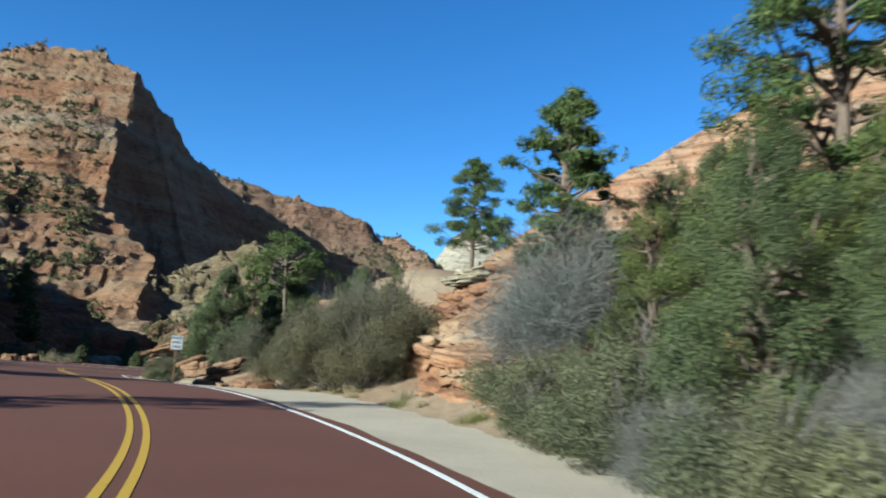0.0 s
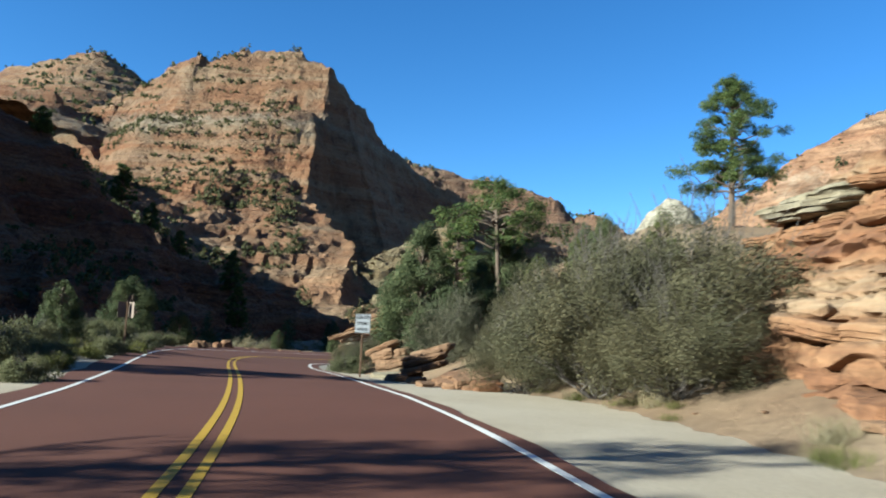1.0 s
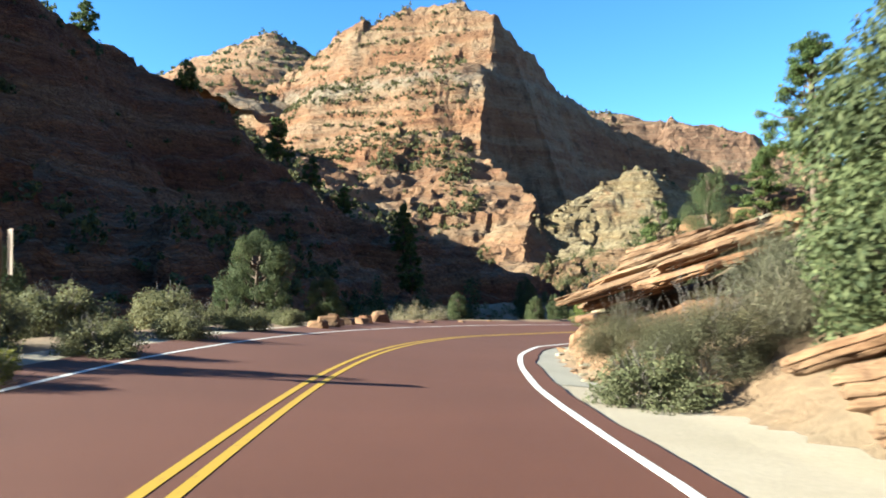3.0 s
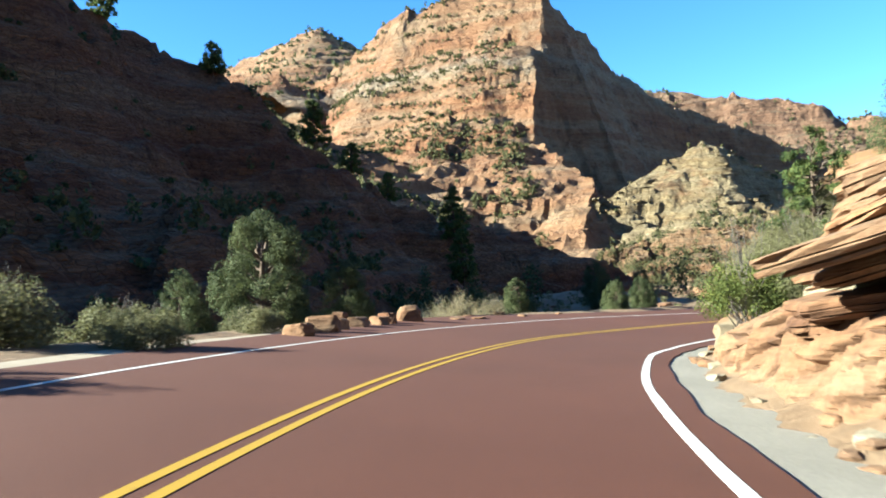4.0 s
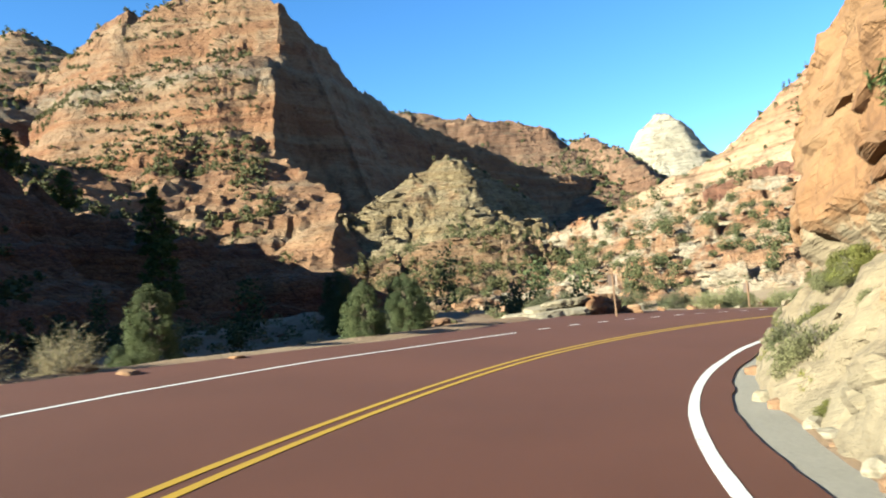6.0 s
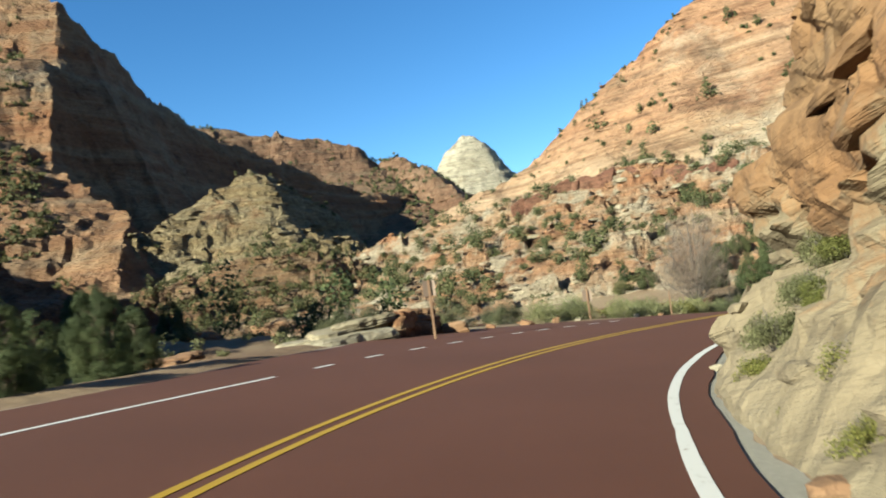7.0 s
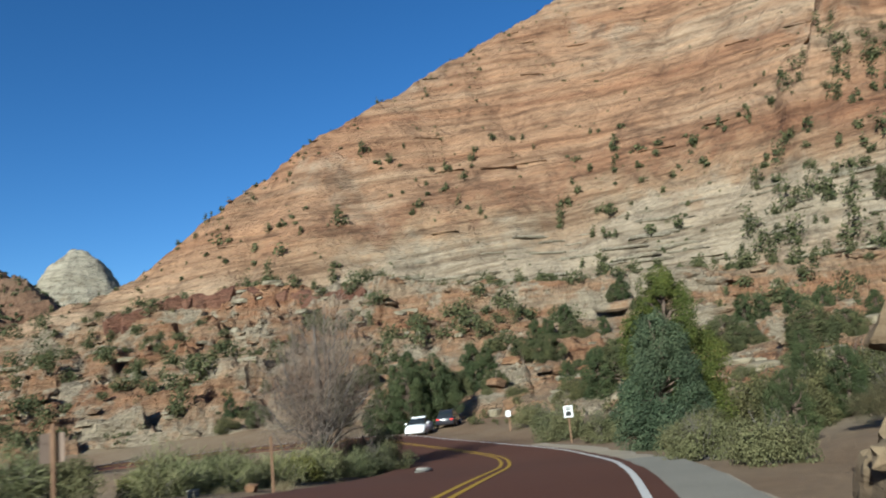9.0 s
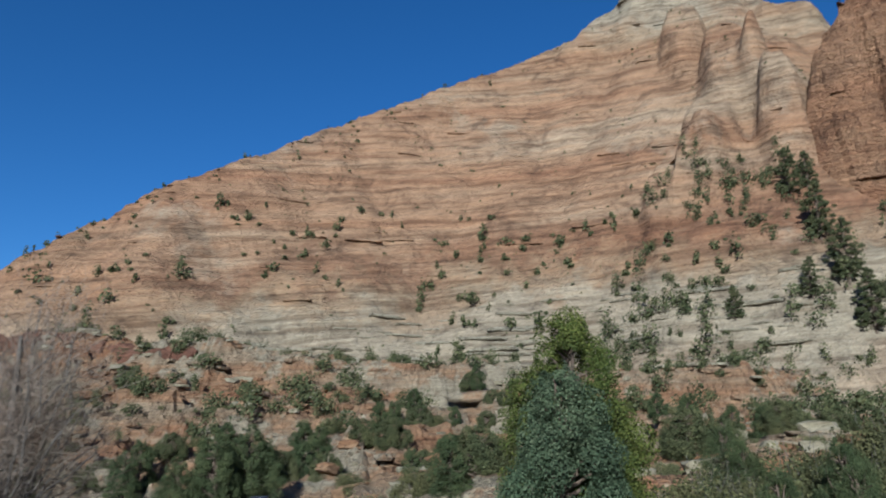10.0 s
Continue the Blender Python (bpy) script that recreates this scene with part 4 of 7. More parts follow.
def bare_bush(seed, h, w, leaf, label, count=2600, name="bare_shrub", category="shrub", stem=0.0, width=0.007):
    """A leafless shrub or tree: sprays of fine twigs off forked sticks; stem lifts them on a short trunk."""
    rng = np.random.default_rng(seed)
    ob = thing(name, label, category)
    wood = []
    tips = []
    n = 46
    for k in range(n):
        a, e = k * 2.4 + rng.normal() * 0.3, math.asin(rng.uniform(0.08, 1.0))
        L = rng.uniform(0.62, 0.98)
        c = np.array((0.5 * w * L * math.cos(a) * math.cos(e), 0.5 * w * L * math.sin(a) * math.cos(e), stem * h + (1 - stem) * h * L * math.sin(e)))
        wood.append(limb(rng, (0, 0, max(-0.1, stem * h * rng.uniform(0.3, 1.0))), c, 0.006 * h, 0.02))
        tips.append(c)
    if stem:
        wood.append(tube([(0, 0, -0.3), (0.03, 0.0, stem * h), (0.0, 0.04, h * 0.75)], [0.028 * h, 0.022 * h, 0.006 * h], 7))
    tips = np.array(tips)
    pick = tips[rng.integers(0, n, count)]
    base = np.array([0, 0, stem * h])
    t = rng.uniform(0.35, 1.0, (count, 1))
    roots = base + (pick - base) * t + rng.normal(size=(count, 3)) * 0.07 * w
    way = unit((roots - base) + rng.normal(size=(count, 3)) * 0.6 * w + np.array([0, 0, 0.1 * h]))
    ends = roots + way * rng.uniform(0.06, 0.17, (count, 1)) * max(h, w)
    ends[:, 2] = np.maximum(ends[:, 2], 0.05)
    part("branchwork", quick_mesh("branchwork", *joined(wood), m_greybark, True), None, ob)
    part("twig_haze", quick_mesh("twig_haze", *blades(rng, roots, ends, width), leaf), None, ob)
    return ob


def ground_at(x, y):
    return float(ground_z(np.array([float(x)]), np.array([float(y)]))[0])


def stand(ob, x, y, turn=0.0, k=1.0, z=None, sink=0.05):
    """Sets a thing on the ground."""
    ob.matrix_basis = pose(x, y, (ground_at(x, y) if z is None else z) - sink, 0, 0, turn) @ Matrix.Diagonal((k, k, k, 1))
    return ob


def stand_copy(ob, x, y, turn=0.0, k=1.0, kz=None, z=None, sink=0.05):
    c = copy_thing(ob, pose(x, y, (ground_at(x, y) if z is None else z) - sink, 0, 0, turn))
    c.scale = (k, k, kz or k)
    return c


# trees and shrubs on the bank beside the first bend
pine_a = stand(pine(3, 8.6, 4.4, "tall green pine with a dense crown on the bank", bare=0.38, dens=190), 3.7, 22.9, 40)
stand(pine(4, 10.0, 7.2, "open-crowned green pine on top of the rocky bank", bare=0.25, dens=120), 2.6, 66, 10)
stand(pine(5, 11.5, 6.5, "tall pine leaning over the bank beside the road", bare=0.25, dens=120), 8.6, 16.5, 200)
jun_a = stand(juniper(6, 5.2, 4.0, m_juniper, "green juniper, leafed to the ground, on the roadside bank", size=0.022, dens=850), 4.9, 11.6, 0)
jun_y = stand(juniper(36, 5.6, 3.8, m_yellowjun, "yellow-green juniper on the roadside bank", size=0.024, dens=760, top=0.8), 6.4, 15.4, 20, 1.1)
stand_copy(jun_y, 8.0, 12.6, 130, 1.0)
stand_copy(jun_a, 6.2, 8.6, 250, 0.9)
stand_copy(jun_a, 9.5, 20.5, 70, 1.3)
stand_copy(jun_y, 5.4, 19.4, 300, 0.8)
stand_copy(jun_a, 7.4, 24.6, 30, 1.15)
stand_copy(jun_a, 10.2, 27.4, 100, 1.2)
stand_copy(jun_a, 6.4, 28.6, 200, 0.8)
green_low = stand(shrub(7, 1.7, 2.4, m_dull, "low dull green shrub at the edge of the shoulder", size=0.020, dens=850, twigs=16, clumpy=0.85), 2.2, 14.2)
stand_copy(green_low, 2.9, 11.4, 70, 1.1)
stand_copy(green_low, 3.6, 8.4, 160, 1.2)
stand_copy(green_low, 4.6, 15.2, 20, 1.4)
stand_copy(green_low, 3.4, 12.6, 200, 1.5)
stand_copy(green_low, 2.6, 16.6, 300, 1.1)
stand_copy(green_low, 2.0, 17.9, 40, 1.25)
stand_copy(green_low, 3.8, 19.2, 140, 1.1)
stand_copy(green_low, -3.6, 39.0, 60, 1.5)
grey = stand(bare_bush(8, 4.9, 5.8, m_twig, "grey leafless shrub, a haze of fine twigs, on the bank", count=20000, width=0.006), 3.6, 21.4, z=ground_at(3.6, 21.4) + 0.5)
stand_copy(grey, 3.6, 25.5, 90, 0.8)
stand_copy(grey, 5.6, 9.0, 190, 0.38)
stand_copy(grey, 3.2, 10.2, 40, 0.3)
sage_r = stand(shrub(9, 1.5, 2.2, m_sage, "grey-green sage at the edge of the shoulder", size=0.035, dens=330, name="sage_bush", category="bush"), 4.0, 6.0)
oak_a = stand(shrub(10, 3.7, 5.0, m_oak, "olive-brown scrub oak thicket with small leaves beside the shoulder", size=0.024, dens=470, name="scrub_oak", twigs=90, clumpy=0.78), -4.2, 32.2, 0, 1.25)
stand_copy(oak_a, -6.4, 34.8, 100, 0.78)
stand_copy(oak_a, -1.9, 32.4, 170, 1.4)
stand_copy(oak_a, -2.7, 29.6, 60, 0.85)
stand_copy(oak_a, -7.6, 39.6, 220, 0.66)
stand_copy(oak_a, -4.4, 37.4, 300, 1.3)
stand_copy(oak_a, -7.4, 46.2, 110, 0.95)
stand_copy(oak_a, -4.2, 43.0, 10, 1.15)
stand_copy(oak_a, -7.6, 42.6, 20, 0.75)
twiggy = stand(bare_bush(27, 3.4, 4.2, m_olivetwig, "dull olive twiggy shrub between rock ledges", count=9000, width=0.007), -11.4, 45.8)
stand_copy(oak_a, -13.0, 46.6, 75, 0.45)
m_jsage = leaf_mat("sage_juniper_leaf", (0.052, 0.076, 0.034), (0.098, 0.126, 0.056), (0.160, 0.186, 0.086))
jun_b = stand(juniper(11, 6.6, 5.6, m_jsage, "broad juniper with a ragged top behind the road sign", top=1.1), -13.2, 47.6, 60)
stand(pine(12, 8.2, 6.4, "gnarled open pine with dark limbs showing on the bank", bare=0.62, dens=75, lean=0.08, few=0.5), -10.2, 51.6, 150, z=ground_at(-10.2, 51.6) - 0.4)
stand_copy(jun_b, -10.4, 53.0, 170, 0.85)
for k, (x, y, sc) in enumerate([(-8.0, 49.0, 0.62), (-10.8, 49.6, 0.6), (-5.8, 45.6, 0.66), (-5.0, 49.5, 0.7), (-2.6, 44.0, 0.7)]):
    stand_copy(jun_b if k % 2 else jun_y, x, y, 95 * k, sc)
stand_copy(jun_a, -6.4, 57.5, 280, 0.7)
stand_copy(jun_a, -5.6, 47.0, 10, 0.55)
stand_copy(oak_a, -12.6, 56.0, 40, 0.62)
stand_copy(oak_a, -16.4, 57.6, 130, 0.50)
stand_copy(twiggy, -15.8, 53.4, 130, 0.7)
stand_copy(sage_r, -17.8, 50.2, 30, 0.9)
stand_copy(oak_a, -17.2, 52.0, 30, 0.62)
stand_copy(oak_a, -19.2, 54.6, 130, 0.55)
stand_copy(pine_a, -15.5, 64.5, 100, 0.72)
gb = stand(shrub(13, 2.7, 2.3, m_green, "bright yellow-green leafy shrub at the foot of a rock cut", size=0.03, dens=520, clumpy=0.85), -24.6, 71.0, 0, 1.25, z=ground_at(-24.6, 71.0) + 0.25)
stand_copy(gb, -23.0, 73.6, 100, 0.9)
stand_copy(gb, -24.6, 74.6, 200, 0.7)
olive_oak = shrub(24, 3.6, 3.8, m_sage, "large grey-green shrub on the bank above the gutter", size=0.026, dens=560)
for k, (sk, lat, up, sc) in enumerate([(80.5, -7.0, 0.9, 1.0), (84.0, -7.6, 2.2, 0.9), (77.0, -8.4, 1.0, 1.0), (87.0, -8.6, 4.0, 0.8), (81.0, -10.5, 2.4, 1.1)]):
    px_, py_, pz_ = road_place(sk, lat)[0]
    (stand if k == 0 else stand_copy)(olive_oak, px_, py_, 80 * k, sc, z=pz_ + up)
px_, py_, pz_ = road_place(79.0, -11.5)[0]
stand_copy(jun_a, px_, py_, 40, 1.1, z=max(pz_ + 1.5, ground_at(px_, py_)))
stand_copy(oak_a, -20.6, 75.0, 200, 0.6)
stand_copy(pine_a, -18.6, 83.6, 20, 0.8, z=ground_at(-18.6, 83.6) + 0.8)
stand_copy(sage_r, -25.0, 78.6, 30, 0.7)
stand(pine(23, 5.4, 3.6, "small ragged pine on the bank above the gutter", bare=0.2, dens=150), -23.5, 79.0, 60, z=-1.0)
stand_copy(olive_oak, -22.4, 77.4, 140, 1.0, z=-1.4)
stand_copy(olive_oak, -21.4, 80.6, 240, 1.1, z=-0.6)

stand(pine(21, 10.5, 6.5, "tall pine standing back from the road", bare=0.3, dens=210), -28.7, 26.3)
stand(pine(22, 9.5, 6.0, "open pine standing back from the verge", bare=0.4, dens=55, few=0.6), -19.0, 10.5)

def tuft(seed, h, w, leaf, label, count=260, name="grass_tuft"):
    rng_ = np.random.default_rng(seed)
    ob = thing(name, label, "grass")
    r_ = rng_.normal(size=(count, 3)) * np.array([w * 0.22, w * 0.22, 0])
    e_ = r_ + rng_.normal(size=(count, 3)) * np.array([0.12, 0.12, 0]) + np.array([0, 0, 1]) * rng_.uniform(0.35, 1.0, (count, 1)) * h
    part("turf", quick_mesh("turf", *blades(rng_, r_, e_, 0.006), leaf), None, ob)
    return ob


gr_a = tuft(61, 0.42, 1.1, m_grass, "tuft of green grass at the edge of the gravel")
gr_b = tuft(62, 0.55, 1.0, m_straw, "tuft of pale dry grass beside the road")
for k in range(44):
    rk = np.random.default_rng(1200 + k)
    sk = rk.uniform(10, 46) if k < 26 else rk.uniform(112, 150)
    side = float(right_foot(np.array([sk]))[0]) - rk.uniform(0.1, 0.7) if k < 26 or k % 3 == 0 else float(left_edge(np.array([sk]))[0]) + rk.uniform(1.2, 2.6)
    p_ = road_place(sk, side)[0]
    g_ = gr_a if (k < 26 and k % 4) else gr_b
    tagged((stand if k in (0, 1) else stand_copy)(g_, p_[0], p_[1], 50 * k, rk.uniform(0.4, 0.8)), group="grass along the gravel")


# the left-hand verge
verge = [(-17.5, 21, 0.8), (-19.5, 25, 1.0), (-16.8, 27.5, 0.7), (-20.5, 30.5, 1.15), (-24.5, 35, 1.2), (-21.8, 34, 0.8), (-27.6, 39.5, 1.3), (-24.6, 40.2, 0.9),
         (-30.5, 46.4, 1.25), (-28.2, 47.6, 0.9), (-33.5, 50.5, 1.4), (-31.4, 53.0, 1.0), (-36.5, 57, 1.5), (-34.6, 59.0, 1.0), (-40.0, 62.0, 1.5), (-37.9, 65.5, 0.9), (-43, 70, 1.4)]
for k, (x, y, sc) in enumerate(verge):
    tagged(stand_copy(sage_r, x, y, 47 * k, sc * 0.85), group="sage along the verge")
rab = stand(shrub(14, 0.9, 1.8, m_rabbit, "yellow-green rabbitbrush on the verge", size=0.03, dens=380, name="rabbitbrush", category="bush"), -26.4, 42.4)
for k, (x, y, sc) in enumerate([(-25.4, 43.6, 0.9), (-24.2, 38.0, 0.9), (-28.6, 45.2, 1.1), (-22.6, 36.6, 0.8), (-19.0, 31.0, 0.8)]):
    stand_copy(rab, x, y, 80 * k, sc)
jun_c = stand(juniper(15, 5.6, 4.6, m_jsage, "rounded green juniper below the road", top=0.75), -61.5, 92.5, 30, sink=0.6)
round_jun = juniper(115, 8.6, 6.6, m_jsage, "full rounded juniper below the verge of the bend", top=0.62, low=0.02)
stand(round_jun, -54.2, 82.2, 110, (4.3 - ground_at(-54.2, 82.2)) / 8.6)
stand_copy(round_jun, -50.2, 85.0, 200, (1.1 - ground_at(-50.2, 85.0)) / 8.6)
for k, (x, y, sc) in enumerate([(-36.6, 50.8, 0.62), (-41.5, 57.0, 0.55), (-29.8, 43.6, 0.6), (-24.5, 31.0, 0.6), (-31.5, 40.0, 0.7), (-45.0, 93.5, 0.45),
                                (-42.5, 66.5, 0.6), (-27.0, 24.0, 0.8), (-34.0, 33.0, 0.8), (-39.0, 101.0, 0.5), (-47.5, 121.8, 0.8), (-52, 132, 0.9), (-50.7, 145.0, 0.8)]):
    stand_copy(jun_c, x, y, 71 * k, sc, sink=0.4)
dry = stand(bare_bush(16, 1.7, 2.3, m_straw, "pale dry brush standing behind the boulders", count=1500, name="dry_brush", width=0.009), -43.2, 84.4)
for k, (x, y, sc) in enumerate([(-41.4, 83.6, 0.9), (-44.8, 86.8, 1.1), (-40.4, 85.6, 0.7), (-42.4, 87.6, 0.8)]):
    stand_copy(dry, x, y, 50 * k, sc)

# round the second bend
bare_tree = stand(bare_bush(17, 7.6, 5.4, m_pinktwig, "bare pinkish-grey tree with fine twigs beside the road", count=6000, name="bare_tree", category="tree", stem=0.20, width=0.006), -12.2, 129)
stand_copy(green_low, -9.2, 131.2, 10, 1.5)
stand_copy(green_low, -11.0, 127.6, 100, 0.9)
for k, (x, y, sc) in enumerate([(-21.6, 119.5, 0.9), (-19.4, 121.5, 1.1), (-17.2, 122.5, 1.0), (-15.0, 124.0, 1.2), (-13.6, 126.4, 1.0), (-23.2, 116.6, 0.8), (-10.2, 128.2, 1.0)]):
    tagged(stand_copy(rab if k % 2 else sage_r, x, y, 66 * k, sc), group="brush beside the far bend")
pale_brush = stand(bare_bush(26, 1.1, 1.9, m_palegreen, "pale green rabbitbrush with fine stems beside the road", count=2600, name="rabbitbrush", category="bush", width=0.008), -17.6, 120.6)
for k, (x, y, sc) in enumerate([(-19.4, 119.4, 1.1), (-16.0, 122.2, 1.0), (-14.2, 124.4, 1.1), (-12.0, 126.6, 0.9), (-22.4, 116.4, 1.2), (-24.0, 115.0, 1.0), (-18.6, 121.6, 1.2), (-15.0, 125.6, 1.0)]):
    tagged(stand_copy(pale_brush, x, y, 57 * k, sc), group="pale brush beside the far bend")
for k, (x, y, sc) in enumerate([(-25.5, 117.5, 1.0), (-28.0, 119.0, 1.2), (-32.6, 115.6, 1.3), (-29.5, 124.0, 1.3), (-24.0, 128.0, 1.4)]):
    stand_copy(green_low, x, y, 55 * k, sc)
stand(juniper(18, 5.0, 4.6, m_bluejun, "blue-green juniper with a pointed crown beside the road", size=0.036, dens=560, top=1.15), -2.0, 121.5, 0)
stand(juniper(19, 6.6, 5.2, m_green, "yellow-green juniper behind a bluer one", size=0.036, dens=520, low=0.1, top=1.05), -0.2, 122.6, 50)
for k, (x, y, sc) in enumerate([(2.6, 119.6, 0.55), (5.4, 121.0, 0.6), (1.2, 116.4, 0.5), (7.4, 117.6, 0.62), (9.6, 124.0, 0.7), (4.0, 126.0, 0.6), (12.5, 120.0, 0.7), (-2.6, 116.0, 0.42), (-5.6, 113.4, 0.4), (-3.4, 112.0, 0.5)]):
    stand_copy(oak_a if k % 3 == 0 else jun_a, x, y, 83 * k, sc if k % 3 == 0 else sc * 0.95)
for k, (x, y, sc) in enumerate([(-8.8, 113.4, 0.8), (-6.9, 115.4, 0.9), (-9.6, 111.0, 0.8), (-4.4, 117.6, 0.8), (3.0, 134.5, 1.3), (1.8, 129.4, 1.2), (6.0, 139.0, 1.3), (9.0, 145.0, 1.4)]):
    stand_copy(sage_r, x, y, 61 * k, sc)
for k, (sk, lk, sc) in enumerate([(99.5, 8.2, 0.4), (102.0, 8.8, 0.45), (94.0, 10.5, 0.5), (104.5, 11.0, 0.42)]):
    p_ = road_place(sk, lk)[0]
    stand_copy(round_jun, p_[0], p_[1], 64 * k, 0.62 * sc, sink=0.3)
stand_copy(jun_c, 14.8, 178.0, 30, 1.25)
for k, (x, y, sc) in enumerate([(9.4, 165.6, 1.1), (12.6, 166.6, 1.2), (6.8, 166.4, 0.85)]):
    stand_copy(jun_c, x, y, 77 * k, sc)
stand_copy(jun_c, 19.0, 176.0, 130, 1.0)
stand_copy(jun_c, 8.5, 183.0, 230, 0.9)


# ---- scrub on the far slopes, past counting ----
def scatter(rng, box, zfun, count, flat=1.1, patch=40.0, thresh=-0.1, seed=5, where=None):
    """Places on a hill that are not too steep, in patches."""
    x = rng.uniform(box[0], box[1], count)
    y = rng.uniform(box[2], box[3], count)
    z = zfun(x, y)
    gx, gy = zfun(x + 1.5, y) - z, zfun(x, y + 1.5) - z
    keep = (np.hypot(gx, gy) / 1.5 < flat) & (fbm2(x, y, patch, 4, seed) > thresh)
    if where is not None:
        keep &= where(x, y, z)
    return x[keep], y[keep], z[keep]


def scrub(name, label, places, lo, hi, cards, leaf, rng, tallest=0.25, lobes=6, grain=0.12):
    """One object of many far shrubs, each a cluster of uneven lobes of fine leaves."""
    x, y, z = places
    n = len(x)
    size = lo + (hi - lo) * rng.random(n) ** 2.0
    tall = np.where(rng.random(n) < tallest, rng.uniform(0.95, 1.45, n), rng.uniform(0.5, 0.8, n))
    wide = np.where(tall > 0.9, 0.72, 1.0)
    lc = np.clip(rng.normal(size=(n, lobes, 3)), -1.5, 1.5) * np.array([0.150, 0.150, 0.0])
    lc[:, :, 2] = rng.uniform(0.15, 0.72, (n, lobes))
    lc[:, :, :2] *= (1.15 - 0.8 * lc[:, :, 2:3])
    lr = rng.uniform(0.19, 0.36, (n, lobes, 1))
    per = max(2, cards // lobes)
    d = unit(rng.normal(size=(n * lobes * per, 3))).reshape(n, lobes, per, 3)
    off = lc[:, :, None] + d * lr[:, :, None] * rng.uniform(0.55, 1.05, (n, lobes, per, 1))
    off = off * np.stack([size * wide, size * wide, size * tall], 1)[:, None, None]
    off[..., 2] = np.maximum(off[..., 2], 0.02)
    c = (off + np.stack([x, y, z], 1)[:, None, None]).reshape(-1, 3)
    v, f = leaf_cards(rng, c, 1.0, d.reshape(-1, 3), 0.7, 1.5)
    k = np.repeat(np.repeat(grain * size ** 0.6, lobes * per), 4)[:, None]
    mid = np.repeat(c, 4, axis=0)
    v = mid + (v - mid) * k
    return tagged(new(name, quick_mesh(name, v, f, leaf)), label, "scrub", kind="stuff")


rng = np.random.default_rng(77)
m_olive = leaf_mat("olive_scrub_leaf", (0.075, 0.080, 0.035), (0.140, 0.140, 0.062), (0.215, 0.205, 0.100))
above = lambda x, y, z: z > ground_z(x, y) - 0.3
floor_ok = lambda x, y, z: (np.abs(road_near(x, y)[1]) > 12) & (z > z_left(x, y)) & (z > z_bench(x, y)) & (z > z_ledges(x, y)) & (z > z_mount(x, y))
east = lambda x, y, z: (z > z_knob(x, y)) & (z > z_bench(x, y))
scrub("mountain_scrub", "olive pinyon and scrub in bands on the ledges of a mountain", scatter(rng, (-420, -110, 250, 500), z_mount, 22000, 2.4, 26, 0.02, 5, lambda x, y, z: east(x, y, z) & (x < -222 + 0.55 * np.maximum(470 - y, 0))), 0.9, 4.6, 16, m_olive, rng, 0.3, 4, 0.42)
scrub("crest_scrub", "dark scrub along a far crest", scatter(rng, (-640, -360, 430, 640), z_back, 2500, 1.2, 50, -0.1, 6), 2.0, 6.0, 16, m_scrub, rng, 0.3, 4, 0.5)
scrub("mesa_scrub", "scattered scrub on a far mesa", scatter(rng, (-350, 60, 660, 900), z_mesa, 3600, 1.6, 60, -0.1, 7), 2.5, 6.5, 14, m_scrub, rng, 0.3, 3, 0.6)
scrub("knoll_scrub", "green scrub on a pale rock knoll", scatter(rng, (-190, 0, 290, 470), z_knob, 2600, 1.8, 25, 0.0, 8), 1.0, 4.2, 24, m_olive, rng, 0.3, 4, 0.34)
scrub("ledge_scrub", "olive scrub between orange ledges", scatter(rng, (-120, -30, 208, 298), z_ledges, 2600, 2.6, 14, -0.4, 13, lambda x, y, z: (z > ground_z(x, y) - 0.3) & (z > z_bench(x, y))), 0.8, 4.6, 60, m_olive, rng, 0.35, 6, 0.15)
scrub("hill_scrub", "dark scrub on a shaded hill", scatter(rng, (-150, -45, 40, 215), z_left, 2600, 1.8, 25, -0.1, 9, above), 0.8, 3.6, 40, m_juniper, rng, 0.3, 5, 0.22)
scrub("slope_scrub", "small dark shrubs dotted over a sandstone slope", scatter(rng, (-10, 270, 190, 330), z_slope, 2600, 3.0, 9, 0.12, 10), 0.5, 1.8, 32, m_scrub, rng, 0.2, 4, 0.2)
scrub("slope_trees", "small dark junipers on the lower ledges of a slope", scatter(rng, (0, 250, 190, 300), z_slope, 1000, 3.0, 14, -0.1, 14, lambda x, y, z: z < 62), 1.6, 5.4, 70, m_scrub, rng, 0.5, 5, 0.2)
far_part = lambda x, y, z: above(x, y, z) & ((y > 198) | (x > 75) | (x < -45))
for nm, lb, lf, sd, cnt, lo_, hi_ in (("bench_scrub", "dark green junipers and shrubs on a rubbly bench", m_scrub, 11, 1500, 2.6, 6.8), ("bench_brush", "low olive brush on a rubbly bench", m_olive, 15, 1700, 0.9, 3.0)):
    scrub(nm, lb, scatter(rng, (-90, 170, 122, 285), z_bench, cnt, 2.8, 16, -0.25, sd, far_part), lo_, hi_, 280 if hi_ > 5 else 100, lf, rng, 0.16 if hi_ > 5 else 0.05, 8 if hi_ > 5 else 6, 0.105)
ridge_pts = spline([(-45, 330, 10), (0, 316, 27), (19, 314, 41), (35, 308, 54), (57, 303, 70), (109, 308, 102), (178, 297, 143)], 2.0)
rj = np.random.default_rng(99)
rx_, ry_ = np.repeat(ridge_pts[:, 0], 3) + rj.normal(size=3 * len(ridge_pts)) * 3, np.repeat(ridge_pts[:, 1], 3) + rj.normal(size=3 * len(ridge_pts)) * 4
keep_ = rj.random(len(rx_)) < np.interp(rx_, [-45, 20, 60, 180], [1.0, 0.9, 0.5, 0.1])
